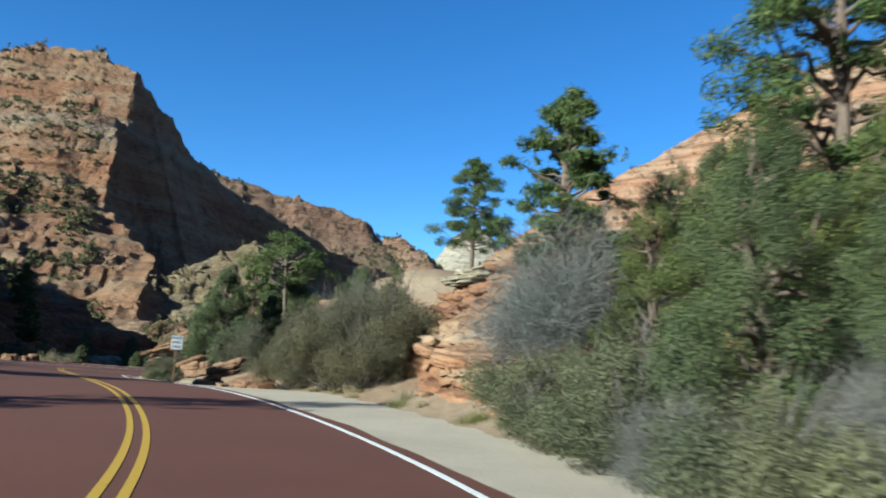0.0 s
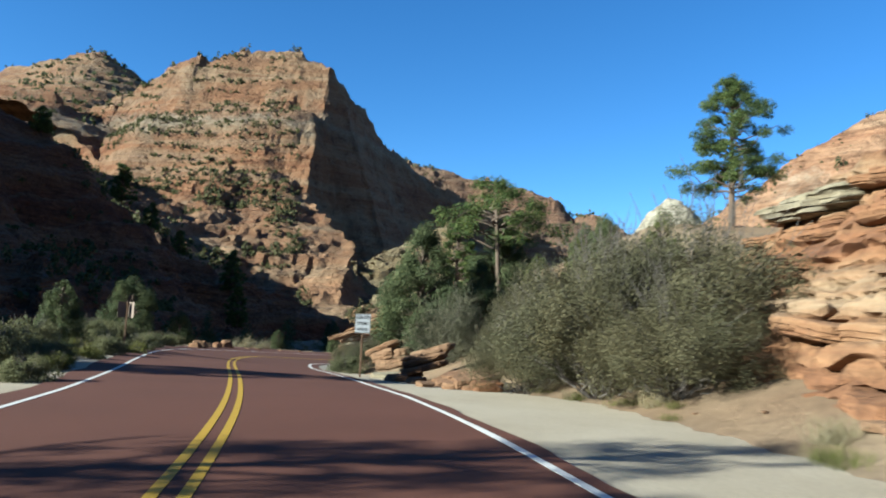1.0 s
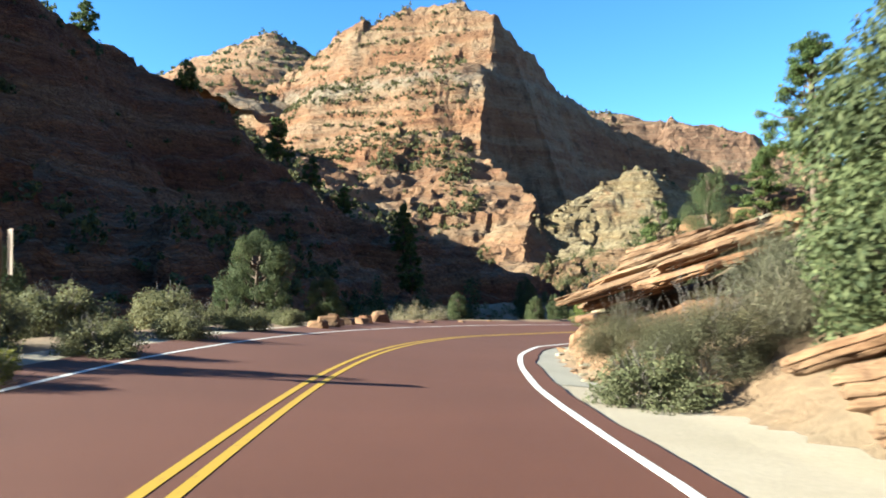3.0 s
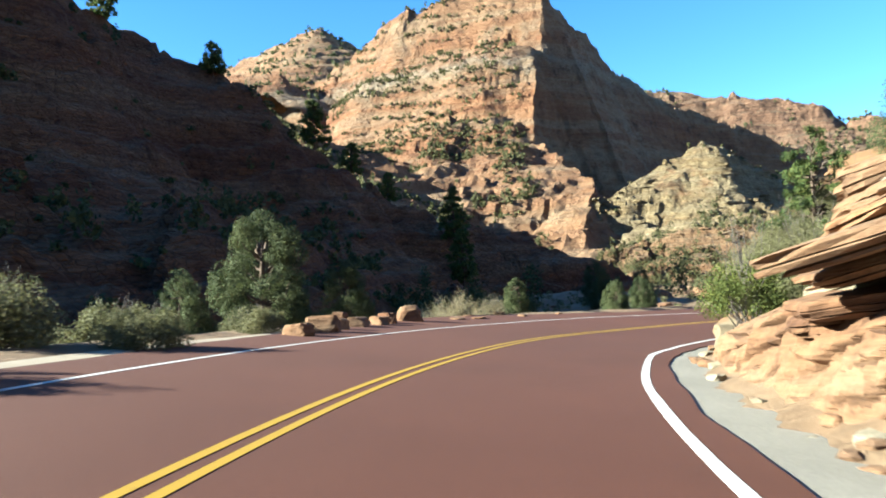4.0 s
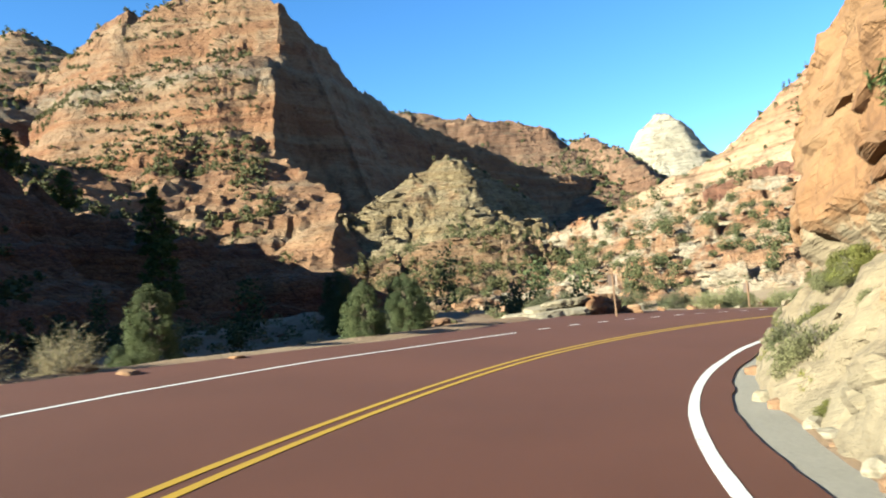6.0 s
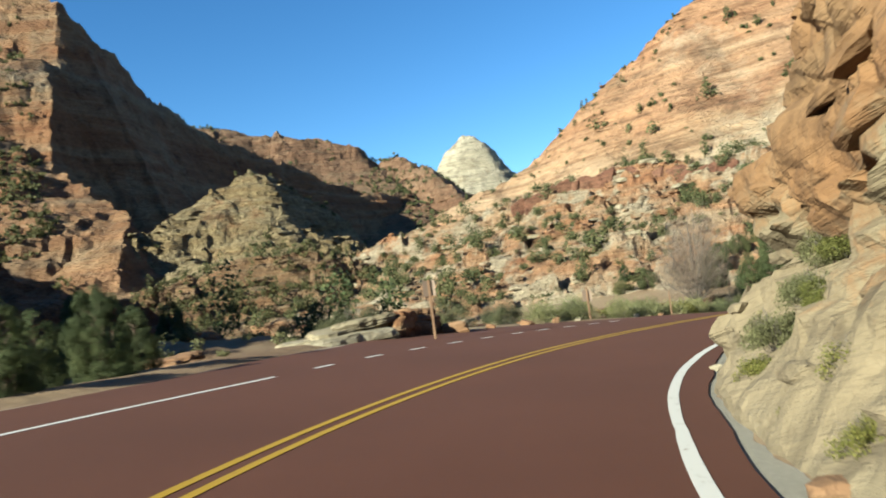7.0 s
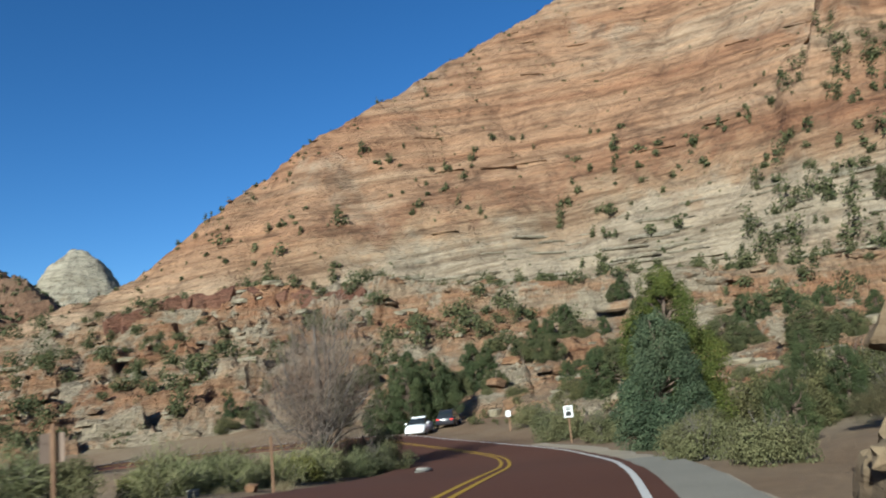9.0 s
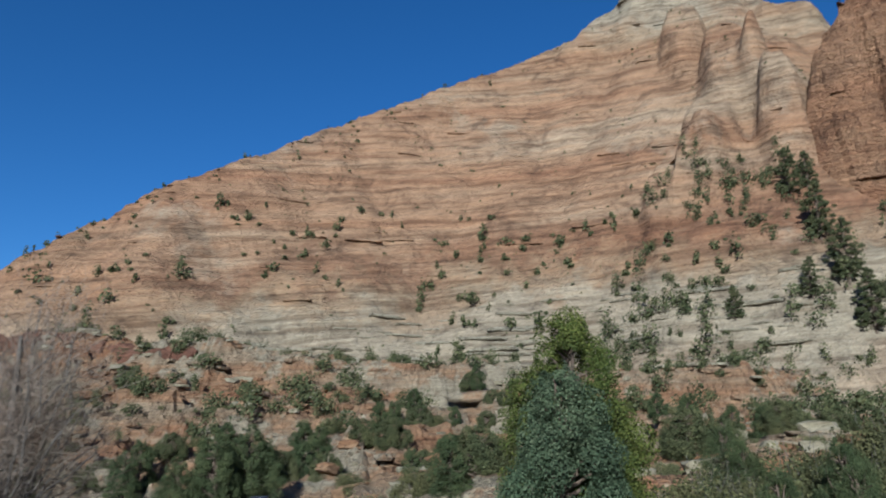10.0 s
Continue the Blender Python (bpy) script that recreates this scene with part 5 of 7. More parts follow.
scrub("ridge_scrub", "dark scrub along the crest of a sandstone slope", (rx_[keep_], ry_[keep_], z_slope(rx_[keep_], ry_[keep_])), 0.8, 3.0, 48, m_scrub, rng, 0.2, 5, 0.2)
# junipers and brush on the near part of the bench
bench_jun = [juniper(31, 2.9, 4.0, m_scrub, "round dark green juniper on the rubbly bench", size=0.045, dens=300, top=0.7, low=0.12, name="juniper"),
             juniper(32, 3.9, 3.3, m_juniper, "upright green juniper on the rubbly bench", size=0.045, dens=300, top=0.9, name="juniper"),
             shrub(33, 2.2, 3.0, m_olive, "olive shrub among the rocks of the bench", size=0.045, dens=200, twigs=10),
             shrub(34, 1.3, 2.0, m_sage, "low grey-green shrub among the rocks of the bench", size=0.04, dens=240, twigs=10)]
near_part = lambda x, y, z: (np.abs(road_near(x, y)[1]) > 7.5) & above(x, y, z) & (y < 202) & (x < 80) & (x > -48)
bx_, by_, bz_ = scatter(rng, (-48, 80, 118, 202), z_bench, 640, 3.5, 14, -0.35, 41, near_part)
used = [False] * 4
for k in range(min(170, len(bx_))):
    w_ = (0, 2, 1, 3, 0, 2, 3)[k % 7]
    sc_ = rng.uniform(0.7, 1.3) if w_ < 2 else rng.uniform(0.6, 1.3)
    if w_ < 2 and 0 < bx_[k] < 6 and by_[k] < 123:
        sc_ *= 0.42  # only saplings beside the thicket
    (stand_copy if used[w_] else stand)(bench_jun[w_], float(bx_[k]), float(by_[k]), float(rng.uniform(0, 360)), sc_, z=float(bz_[k]), sink=0.2)
    used[w_] = True
# the thicket beside the blue-green juniper
for k, (x, y, sc_) in enumerate([(0.8, 118.2, 1.0), (2.6, 116.6, 1.15), (4.6, 118.6, 1.3), (3.2, 121.0, 1.2), (6.6, 116.4, 1.3), (6.8, 120.4, 1.5), (9.4, 118.4, 1.5), (-1.0, 116.6, 0.8), (8.8, 114.6, 1.2), (-2.2, 119.4, 0.7)]):
    tagged(stand_copy(bench_jun[2], x, y, 70 * k, sc_), "olive thicket shrub beside the gravel shoulder", group="thicket by the shoulder")
scrub("valley_scrub", "grey-green brush on the canyon floor", scatter(rng, (-130, -30, 60, 290), ground_z, 3600, 1.3, 20, -0.15, 12, lambda x, y, z: floor_ok(x, y, z) & (np.abs(road_near(x, y)[1]) > 18)), 0.6, 2.4, 110, m_sage, rng, 0.1, 6, 0.085)
scrub("valley_trees", "dark junipers on the canyon floor", scatter(rng, (-130, -30, 90, 290), ground_z, 900, 1.3, 20, -0.1, 17, lambda x, y, z: floor_ok(x, y, z) & (np.abs(road_near(x, y)[1]) > 22)), 2.0, 5.5, 420, m_juniper, rng, 0.6, 9, 0.08)

bend_ok = lambda x, y, z: (road_near(x, y)[1] < -8.5) & (z > z_bench(x, y) - 0.2)
scrub("bank_brush", "olive brush and dry grass on a sandy bank", scatter(rng, (-4, 80, 112, 180), ground_z, 1500, 2.0, 9, -0.1, 27, bend_ok), 0.5, 2.2, 110, m_olive, rng, 0.1, 6, 0.085)
scrub("upper_trees", "dark junipers below a red buttress", scatter(rng, (85, 165, 135, 225), z_bench, 420, 4.0, 16, -0.3, 18), 2.0, 6.5, 130, m_scrub, rng, 0.5, 8, 0.13)

scrub("gully_trees", "dark junipers and pines at the foot of a red buttress", scatter(rng, (100, 172, 160, 215), z_slope, 330, 6.0, 14, -0.2, 19, lambda x, y, z: (z < 75) & (z > z_bench(x, y))), 2.6, 8.0, 120, m_scrub, rng, 0.6, 8, 0.13)
tall_pine = pine(71, 12.5, 6.5, "tall dark pine below a red buttress", bare=0.12, dens=34, size=0.2, leaf=m_scrub)
for k, (x, y, sc_) in enumerate([(160, 187, 1.0), (166, 185, 0.8), (152, 178, 1.1), (143, 170, 1.1), (137, 175, 0.7), (139, 165, 1.0), (128, 187, 0.6)]):
    zt = max(float(z_slope(np.array([x * 1.0]), np.array([y * 1.0]))[0]), float(z_bench(np.array([x * 1.0]), np.array([y * 1.0]))[0]))
    tagged((stand_copy if k else stand)(tall_pine, x, y, 50 * k, sc_, z=zt, sink=0.4), group="pines below the buttress")

# pines on the crest of the shaded hill
for k, (x, y, h, w, b) in enumerate([(-126.2, 121.9, 5.5, 4.5, 0.2), (-114, 132.5, 6.0, 4.2, 0.25), (-105.2, 146.0, 9.0, 5.5, 0.2), (-101.5, 151.0, 6.5, 4.0, 0.2), (-122, 104, 5.0, 4.0, 0.2), (-98, 156.5, 6.0, 4.0, 0.2), (-84.5, 155.5, 9.5, 5.0, 0.15), (-76.6, 144.2, 8.5, 5.0, 0.15)]):
    zt = float(z_left(np.array([x]), np.array([y]))[0])
    stand(pine(60 + k, h, w, "dark pine growing on the shaded hill", bare=b, dens=26, size=0.26), x, y, 40 * k, z=max(zt, ground_at(x, y)) - 0.3)


# ---- rock cuts and outcrops ----
def rock_mesh(seed, bedding=0.0, sub=3):
    """A broken block of stone, about one metre across: flat broken faces, worn edges, and beds where it has them."""
    rng = np.random.default_rng(seed)
    bm = bmesh.new()
    bmesh.ops.create_icosphere(bm, subdivisions=sub, radius=1.0)
    v = np.array([x.co[:] for x in bm.verts])
    d = unit(v)
    box = np.array([(1, 0, 0), (-1, 0, 0), (0, 1, 0), (0, -1, 0), (0, 0, 1), (0, 0, -1)], float)
    planes = unit(np.concatenate([box + rng.normal(size=(6, 3)) * 0.16, rng.normal(size=(6, 3))]))
    reach = np.concatenate([rng.uniform(0.38, 0.52, 6), rng.uniform(0.46, 0.66, 6)])
    r = np.min(np.where(d @ planes.T > 0.05, reach / np.maximum(d @ planes.T, 0.05), 9.0), axis=1)
    r = np.minimum(r, 0.85)
    p = d * r[:, None]
    if bedding:
        k = np.floor(p[:, 2] / bedding)
        p[:, :2] *= (1 + 0.16 * (vnoise(np.stack([k * 3.7, k * 0, k * 0], 1), seed) - 0.5))[:, None]
    p = p * (1 + 0.035 * fbm(p * 4 + seed, 4, seed))[:, None]
    for x, c in zip(bm.verts, p):
        x.co = c
    me = bpy.data.meshes.new("rock")
    bm.to_mesh(me)
    bm.free()
    return me


def bed_mesh(seed):
    """One bed of sandstone in a unit box: a ragged broken outline, thin laminae on its edge, a worn top."""
    rng = np.random.default_rng(seed)
    n = 44
    a = np.linspace(0, 2 * math.pi, n, endpoint=False)
    c, s = np.cos(a), np.sin(a)
    r = 0.5 / (np.abs(c) ** 5 + np.abs(s) ** 5) ** 0.2
    z0 = np.zeros_like(a)
    r = r * (1 + 0.26 * fbm(np.stack([c * 1.6, s * 1.6, z0 + seed * 1.7], 1), 4, seed))
    edge = [(-0.5, 0.80), (-0.42, 0.90), (-0.30, 0.93), (-0.24, 0.88), (-0.20, 0.97), (0.02, 1.0), (0.07, 0.94), (0.12, 1.0), (0.34, 0.98), (0.46, 0.94), (0.5, 0.88)]
    rings = [(-0.5, 0.4)] + edge + [(0.5, 0.62), (0.5, 0.30)]
    v = []
    for k, (z, w) in enumerate(rings):
        chip = 0.07 * fbm(np.stack([c * 3.0, s * 3.0, z0 + 0.6 * k + seed], 1), 3, seed + 5)
        rr = r * (w + chip)
        x, y = rr * c, rr * s
        up = z + 0.10 * fbm(np.stack([x * 3, y * 3, z0 + seed], 1), 3, seed + 9) + rng.normal() * 0.008
        v.append(np.stack([x, y, up], 1))
    v = np.concatenate(v + [np.array([[0, 0, -0.5], [0, 0, 0.5]])])
    m = len(rings)
    f = [(k * n + i, k * n + (i + 1) % n, (k + 1) * n + (i + 1) % n, (k + 1) * n + i) for k in range(m - 1) for i in range(n)]
    f += [(m * n, (i + 1) % n, i) for i in range(n)] + [(m * n + 1, (m - 1) * n + i, (m - 1) * n + (i + 1) % n) for i in range(n)]
    me = bpy.data.meshes.new("bed")
    me.from_pydata(v.tolist(), [], f)
    me.update()
    return me


def lay_beds(ob, beds, material, seed, base=(0.0, 0.0, 0.0)):
    """Beds under a thing, each from its free lower edge (x, y, z), length, depth, thickness, heading and rise in degrees."""
    for k, (x, y, z, ln, dp, th, head, up) in enumerate(beds):
        me = bed_mesh(seed + k)
        me.materials.append(material if not isinstance(material, tuple) else material[k % len(material)])
        sl = new("slab", me)
        sl.parent = ob
        h, u = math.radians(head), math.radians(up)
        mid = [x + 0.5 * ln * math.cos(h) * math.cos(u) - base[0], y + 0.5 * ln * math.sin(h) * math.cos(u) - base[1], z + 0.5 * ln * math.sin(u) - base[2]]
        sl.matrix_basis = pose(*mid, 3 * math.sin(2.3 * k), -up, head) @ Matrix.Diagonal((ln, dp, th, 1))


def bed_pile(label, beds, material, seed):
    x, y = beds[0][:2]
    base = (x, y, ground_at(x, y))
    ob = tagged(new("layered_rock"), label, "rock")
    ob.location = base
    lay_beds(ob, beds, material, seed, base)
    return ob


def bedded(s, h, dip, thick, seed):
    """How far a bedded face stands out, from thin uneven beds, joints and broken blocks."""
    z = np.zeros_like(s)
    b = (h - dip * s) / thick + 0.5 * fbm2(s, h, 3.0, 3, seed)
    i = np.floor(b)
    t = b - i
    lip = vnoise(np.stack([i * 7.3, s / 2.2, z], 1), seed + 1) - 0.5
    block = vnoise(np.stack([np.floor(s / 1.1 + 0.37 * i) * 3.1, i * 5.7, z], 1), seed + 2) - 0.5
    under = np.where(t < 0.24, -0.8 * (1 - t / 0.24), 0.0)
    return 0.9 * lip + 0.5 * block + under * 0.7


def cut_face(name, label, category, s0, s1, heights, lean, material, dip=0.12, thick=0.45, amp=0.5, seed=1, foot=None, back=7.0, step=0.11, lump=0.6, climb=0.15, blocks=60, apron=0.0, slabs=0, pockets=0.0, steep=0.48, rugged=None):
    """A rock face beside the road from s0 to s1, with its top running back into the bank."""
    BLOCKS = [rock_mesh(seed * 3 + k, 0.1 * (k % 2), 2) for k in range(6)]
    s = np.arange(s0, s1, step)
    rise = np.interp(s, *heights)
    q = np.concatenate([np.linspace(-0.12, 1.0, 64), 1.0 + np.linspace(0.05, 1.0, 16)])
    S, Q = np.meshgrid(s, q, indexing="ij")
    Hh = np.repeat(rise[:, None], len(q), 1) * (1 + 0.10 * fbm2(s, s * 0, 3.5, 4, seed + 7))[:, None]
    up = np.where(Q <= 1, Q * Hh, Hh + (Q - 1) * back * climb)
    run = np.where(Q <= 1, np.maximum(Q, 0) ** 1.15 * Hh * lean, Hh * lean + (Q - 1) * back)
    if apron:
        # a leaning apron below, an undercut, and a steep face over it
        brk = apron * (1 + 0.35 * fbm2(S.ravel(), S.ravel() * 0, 4.0, 3, seed + 11)).reshape(S.shape)
        over = smooth(0.0, 0.25, up - brk)
        lower = np.maximum(up, 0) * 0.85
        upper = brk * 0.85 + 0.35 - 0.75 * smooth(0.2, 1.1, up - brk) + steep * np.maximum(up - brk, 0)
        tall = np.clip((Hh - brk) / 1.0, 0, 1)
        prof = lower * (1 - over) + upper * over
        run = np.where(Q <= 1, prof * tall + run * (1 - tall), run + (brk * 0.85 + steep * (Hh - brk) - 0.4 - Hh * lean) * tall)
    a, c = S.ravel(), up.ravel()
    out = amp * bedded(a, c, dip, thick, seed) + lump * fbm(np.stack([a / 3.0, c / 2.2, np.zeros_like(a)], 1), 4, seed + 3) + 0.10 * fbm(np.stack([a / 0.5, c / 0.35, np.zeros_like(a)], 1), 3, seed + 4)
    if rugged:
        # broken, blockier rock from one stretch on
        worn = smooth(rugged[0], rugged[1], a)
        out = out + worn * rugged[2] * (bedded(a, c, dip, 0.7, seed + 31) - 0.12)
    if pockets:
        # weathered hollows with sharp lips over them
        w = vnoise(np.stack([a / 0.75 + 0.3 * c, c / 0.5, np.zeros_like(a)], 1), seed + 21)
        big = vnoise(np.stack([a / 3.0, c / 1.8, np.zeros_like(a)], 1), seed + 22)
        out = out - pockets * smooth(0.66, 0.80, w) * smooth(0.3, 0.6, big) * (c > 0.9 * apron)
    fade = np.minimum(1, np.maximum(0, np.minimum(a - s0, s1 - step - a)) / 1.2)
    taper = np.clip(c / 0.8, 0.15, 1)
    f = right_foot(a) if foot is None else np.interp(a, *foot)
    lat = f - run.ravel() + np.where(Q.ravel() <= 1, out * taper, out * 0.5) * fade
    P = road_place(a, lat)
    z = road_place(a, f)[:, 2] + c
    z = z + np.where(Q.ravel() > 1, 0.35 * fbm2(a, run.ravel(), 1.4, 4, seed + 6) + amp * 0.5 * bedded(a, c + 0.3 * run.ravel(), dip, thick, seed + 5), 0.25 * fbm2(a, c, 0.9, 3, seed + 8))
    end = Q.ravel() > 1.93
    z = np.where(end, z - 5, z)
    P[:, 2] = z
    n, m = S.shape
    i = np.arange(n * m).reshape(n, m)
    fc = np.stack([i[:-1, :-1], i[:-1, 1:], i[1:, 1:], i[1:, :-1]], -1).reshape(-1, 4)
    ob = tagged(new(name, quick_mesh(name, P, fc, material)), label, category)
    rng = np.random.default_rng(seed)
    face = np.flatnonzero((Q.ravel() > 0.05) & (Q.ravel() < 1.25) & (a > s0 + 1) & (a < s1 - 1.5) & (Hh.ravel() > 1.8) & (c > 0.4))
    for k, j in enumerate(rng.choice(face, blocks, replace=False)):
        bl = new("block", BLOCKS[k % len(BLOCKS)])
        if not bl.data.materials:
            bl.data.materials.append(material)
        bl.parent = ob
        q0, d0, n0 = road_frame(np.array([a[j]]))
        turn = math.degrees(math.atan2(d0[0, 1], d0[0, 0]))
        size = rng.uniform(0.35, 1.0) ** 1.6 * 0.9
        bl.matrix_basis = pose(*P[j], rng.normal() * 7, -math.degrees(math.atan(dip)) + rng.normal() * 7, turn + rng.normal() * 14) @ Matrix.Diagonal((size * 1.5, size * 0.55, size * rng.uniform(0.3, 0.55), 1))
    if slabs:
        # beds that jut out of the upper face
        beds_ = [bed_mesh(seed * 5 + k) for k in range(6)]
        for me_ in beds_:
            me_.materials.append(material)
        upper_face = np.flatnonzero((Q.ravel() > 0.3) & (Q.ravel() < 1.12) & (a > s0 + 1.5) & (a < s1 - 2) & (Hh.ravel() > 2.0))
        for k, j in enumerate(rng.choice(upper_face, slabs, replace=False)):
            q0, d0, n0 = road_frame(np.array([a[j]]))
            sl = new("slab", beds_[k % 6])
            sl.parent = ob
            sl.matrix_basis = pose(P[j][0] - 0.25 * n0[0, 0], P[j][1] - 0.25 * n0[0, 1], P[j][2], rng.normal() * 3, -math.degrees(math.atan(dip)) + rng.normal() * 3,
                                   math.degrees(math.atan2(d0[0, 1], d0[0, 0])) + rng.normal() * 6) @ Matrix.Diagonal((rng.uniform(1.4, 2.8), rng.uniform(1.0, 1.6), rng.uniform(0.22, 0.42), 1))
    return ob


cut_face("rock_outcrop", "red layered sandstone outcrop with pale ledges above the shoulder", "outcrop", 14.0, 36.0,
         ([14, 17, 21, 27, 32, 35, 36], [0.5, 2.0, 3.8, 5.8, 6.6, 4.6, 1.6]), 1.0, m_redcut, dip=0.06, thick=0.36, amp=0.75, seed=201, back=9, climb=0.28, slabs=30,
         foot=([14, 20, 28, 33, 36], [-7.6, -8.4, -9.6, -11.0, -12.0]))
tilted = cut_face("rock_outcrop", "tilted tan sandstone beds jutting over the shoulder", "outcrop", 55.0, 79.0,
                  ([55, 57, 60.5, 63, 66, 68, 70, 77, 79], [0.1, 0.9, 1.2, 1.25, 1.25, 1.1, 0.6, 0.6, 0.05]), 0.55, m_slab, dip=-0.35, thick=0.40, amp=0.6, seed=211, back=7, climb=0.33, lump=0.25, blocks=0, pockets=0.25,
                  foot=(np.arange(55.0, 80.0), right_foot(np.arange(55.0, 80.0)) - 0.3))
lay_beds(tilted, [(-21.95, 60.35, -0.98, 2.34, 1.5, 0.357, 12, 8), (-22, 59.65, -0.72, 2.16, 1.4, 0.289, 8, 10), (-21.8, 60.75, -0.55, 2.7, 1.8, 0.306, 14, 14), (-21.85, 59.35, -0.36, 3.24, 1.9, 0.289, 6, 16),
                  (-21.8, 59.05, -0.02, 4.68, 2.3, 0.34, 8, 17), (-21.5, 59.75, 0.28, 4.5, 2.2, 0.238, 4, 18), (-21.3, 60.55, 0.52, 4.68, 2.4, 0.306, 9, 18), (-20.9, 61.15, 0.83, 4.14, 2.2, 0.255, 5, 19),
                  (-21.2, 62.15, 0.8, 4.14, 2.4, 0.357, 12, 18), (-20.8, 62.75, 1.15, 3.96, 2.2, 0.238, 8, 18), (-21.5, 63.75, 1.1, 3.06, 2.2, 0.391, 14, 16), (-21.5, 64.55, 1.45, 2.88, 2, 0.34, 12, 15),
                  (-19.5, 57.05, 0.35, 3.24, 2.2, 0.289, 10, 16), (-19.2, 57.75, 0.75, 3.24, 2.2, 0.289, 6, 17)],
         (m_slab, m_slab, m_paleslab, m_slab, m_slab, m_redslab, m_slab), 2110)
cut_face("rock_cut", "tan and ochre sandstone road cut with a leaning pale apron", "cliff", 77.0, 111.0,
         ([77, 78, 81, 85, 88, 91, 94, 100, 104, 107, 110, 111], [0.05, 0.7, 1.2, 2.2, 4.4, 6.6, 7.4, 7.2, 5.4, 3.2, 1.6, 0.3]), 0.42, m_cut, dip=-0.16, thick=1.5, amp=0.38, seed=221, back=8, lump=0.5, climb=0.12, blocks=46, apron=2.0, pockets=0.42, steep=0.34, rugged=(97.0, 101.0, 0.9))
cut_face("rock_outcrop", "brown sandstone blocks with deep crevices ending a road cut", "outcrop", 106.0, 121.4,
         ([106, 108, 112, 116, 118.2, 119.6, 121.4], [0.3, 1.9, 2.7, 2.8, 2.7, 1.9, 0.1]), 0.40, m_greytan, dip=-0.22, thick=0.75, amp=0.8, seed=231, back=8, lump=0.4, climb=0.3, blocks=44, pockets=0.6,
         foot=([106, 109, 112, 115, 118, 119.5, 121.4], [-4.7, -4.85, -4.8, -4.9, -4.75, -5.0, -5.9]))
# brush rooted on the apron of the cut
for k in range(44):
    rngk = np.random.default_rng(700 + k)
    sk = rngk.uniform(84, 106)
    up = rngk.uniform(0.2, 2.0)
    px_, py_, pz_ = road_place(sk, float(right_foot(np.array([sk]))[0]) - 0.85 * up - 0.1)[0]
    pz_ = road_place(sk, float(right_foot(np.array([sk]))[0]))[0][2]
    tagged(stand_copy(rab if k % 3 else sage_r, px_, py_, 50 * k, rngk.uniform(0.2, 0.5), z=pz_ + up - 0.1), group="brush on the rock cut")


def boulder(seed, label, x, y, size, turn, material, bedding=0.0, z=None, tilt=(0, 0), name="boulder"):
    me = rock_mesh(seed, bedding, 2 if name == "stone" else 3)
    me.materials.append(material)
    ob = tagged(new(name, me), label, "boulder")
    g = ground_at(x, y) if z is None else z
    ob.matrix_basis = pose(x, y, g + 0.30 * size[2], tilt[0], tilt[1], turn) @ Matrix.Diagonal((*size, 1))
    return ob


def ledge_stack(seed, label, x, y, slabs, turn, dip, material):
    """A pile of tilted slabs of one outcrop, each slab a part."""
    rng = np.random.default_rng(seed)
    ob = tagged(new("layered_rock"), label, "rock")
    ob.matrix_basis = pose(x, y, ground_at(x, y) - 0.1, 0, 0, turn)
    z = 0.0
    for k, (lx, ly, th, ox, oy) in enumerate(slabs):
        me = bed_mesh(seed * 10 + k)
        me.materials.append(material)
        sl = new("slab", me)
        sl.parent = ob
        sl.matrix_basis = pose(ox, oy, z + th * 0.4, dip[0] + rng.normal() * 2, dip[1] + rng.normal() * 2, rng.normal() * 9) @ Matrix.Diagonal((lx, ly, th, 1))
        z += th * 0.62
    return ob


# stacked slabs by the road sign
bed_pile("tilted stack of orange sandstone slabs behind the road sign",
         [(-14.48, 45.6, -0.8532, 1.248, 0.858, 0.3791, -25, 12), (-13.97, 45.29, -0.822, 1.248, 0.78, 0.3159, -20, 18), (-14.87, 46.15, -0.6504, 1.482, 1.014, 0.4633, -28, 18), (-14.05, 45.76, -0.5256, 1.092, 0.78, 0.4423, -24, 20),
          (-15.38, 46.69, -0.4476, 2.106, 1.014, 0.2527, -28, 20)], m_slab, 3100)
bed_pile("bulky tan sandstone ledges beside the shoulder",
         [(-12, 40.7, -0.7972, 0.792, 0.594, 0.2772, 0, 4), (-11.6, 40.31, -0.6652, 1.452, 0.792, 0.2376, -8, 16), (-11.8, 40.64, -0.4936, 1.65, 0.792, 0.2508, -6, 18), (-11.93, 41.03, -0.3088, 1.782, 0.924, 0.2904, -10, 17),
          (-11.67, 41.36, -0.091, 1.584, 0.924, 0.2376, -4, 17)], m_slab, 3200)
ledge_stack(33, "weathered tan ledges below a scrub thicket", -9.4, 37.6, [(1.7, 1.1, 0.4, 0.0, 0.0), (1.5, 1.0, 0.3, 0.22, 0.15), (1.3, 0.85, 0.24, 0.45, 0.22)], 32, (4, -12), m_slab)
ledge_stack(34, "low ledges of red and tan rock below a thicket", -8.3, 35.9, [(1.2, 1.12, 0.48, 0.0, 0.0), (1.36, 0.96, 0.32, 0.16, 0.16)], 35, (3, -10), m_slab)
ledge_stack(38, "pale sandstone ledges capping the bank", 2.6, 37.0, [(5.2, 3.2, 0.5, 0.0, 0.0), (4.8, 3.0, 0.4, 0.5, 0.2), (4.2, 2.6, 0.35, 0.8, 0.4), (3.4, 2.2, 0.3, 1.4, 0.5)], 20, (0, -9), m_paleslab).location.z += 2.9
boulder(41, "flat pale sandstone slab lying by the road sign", -13.4, 43.3, (1.3, 0.9, 0.4), 10, m_paleslab, tilt=(4, -6))
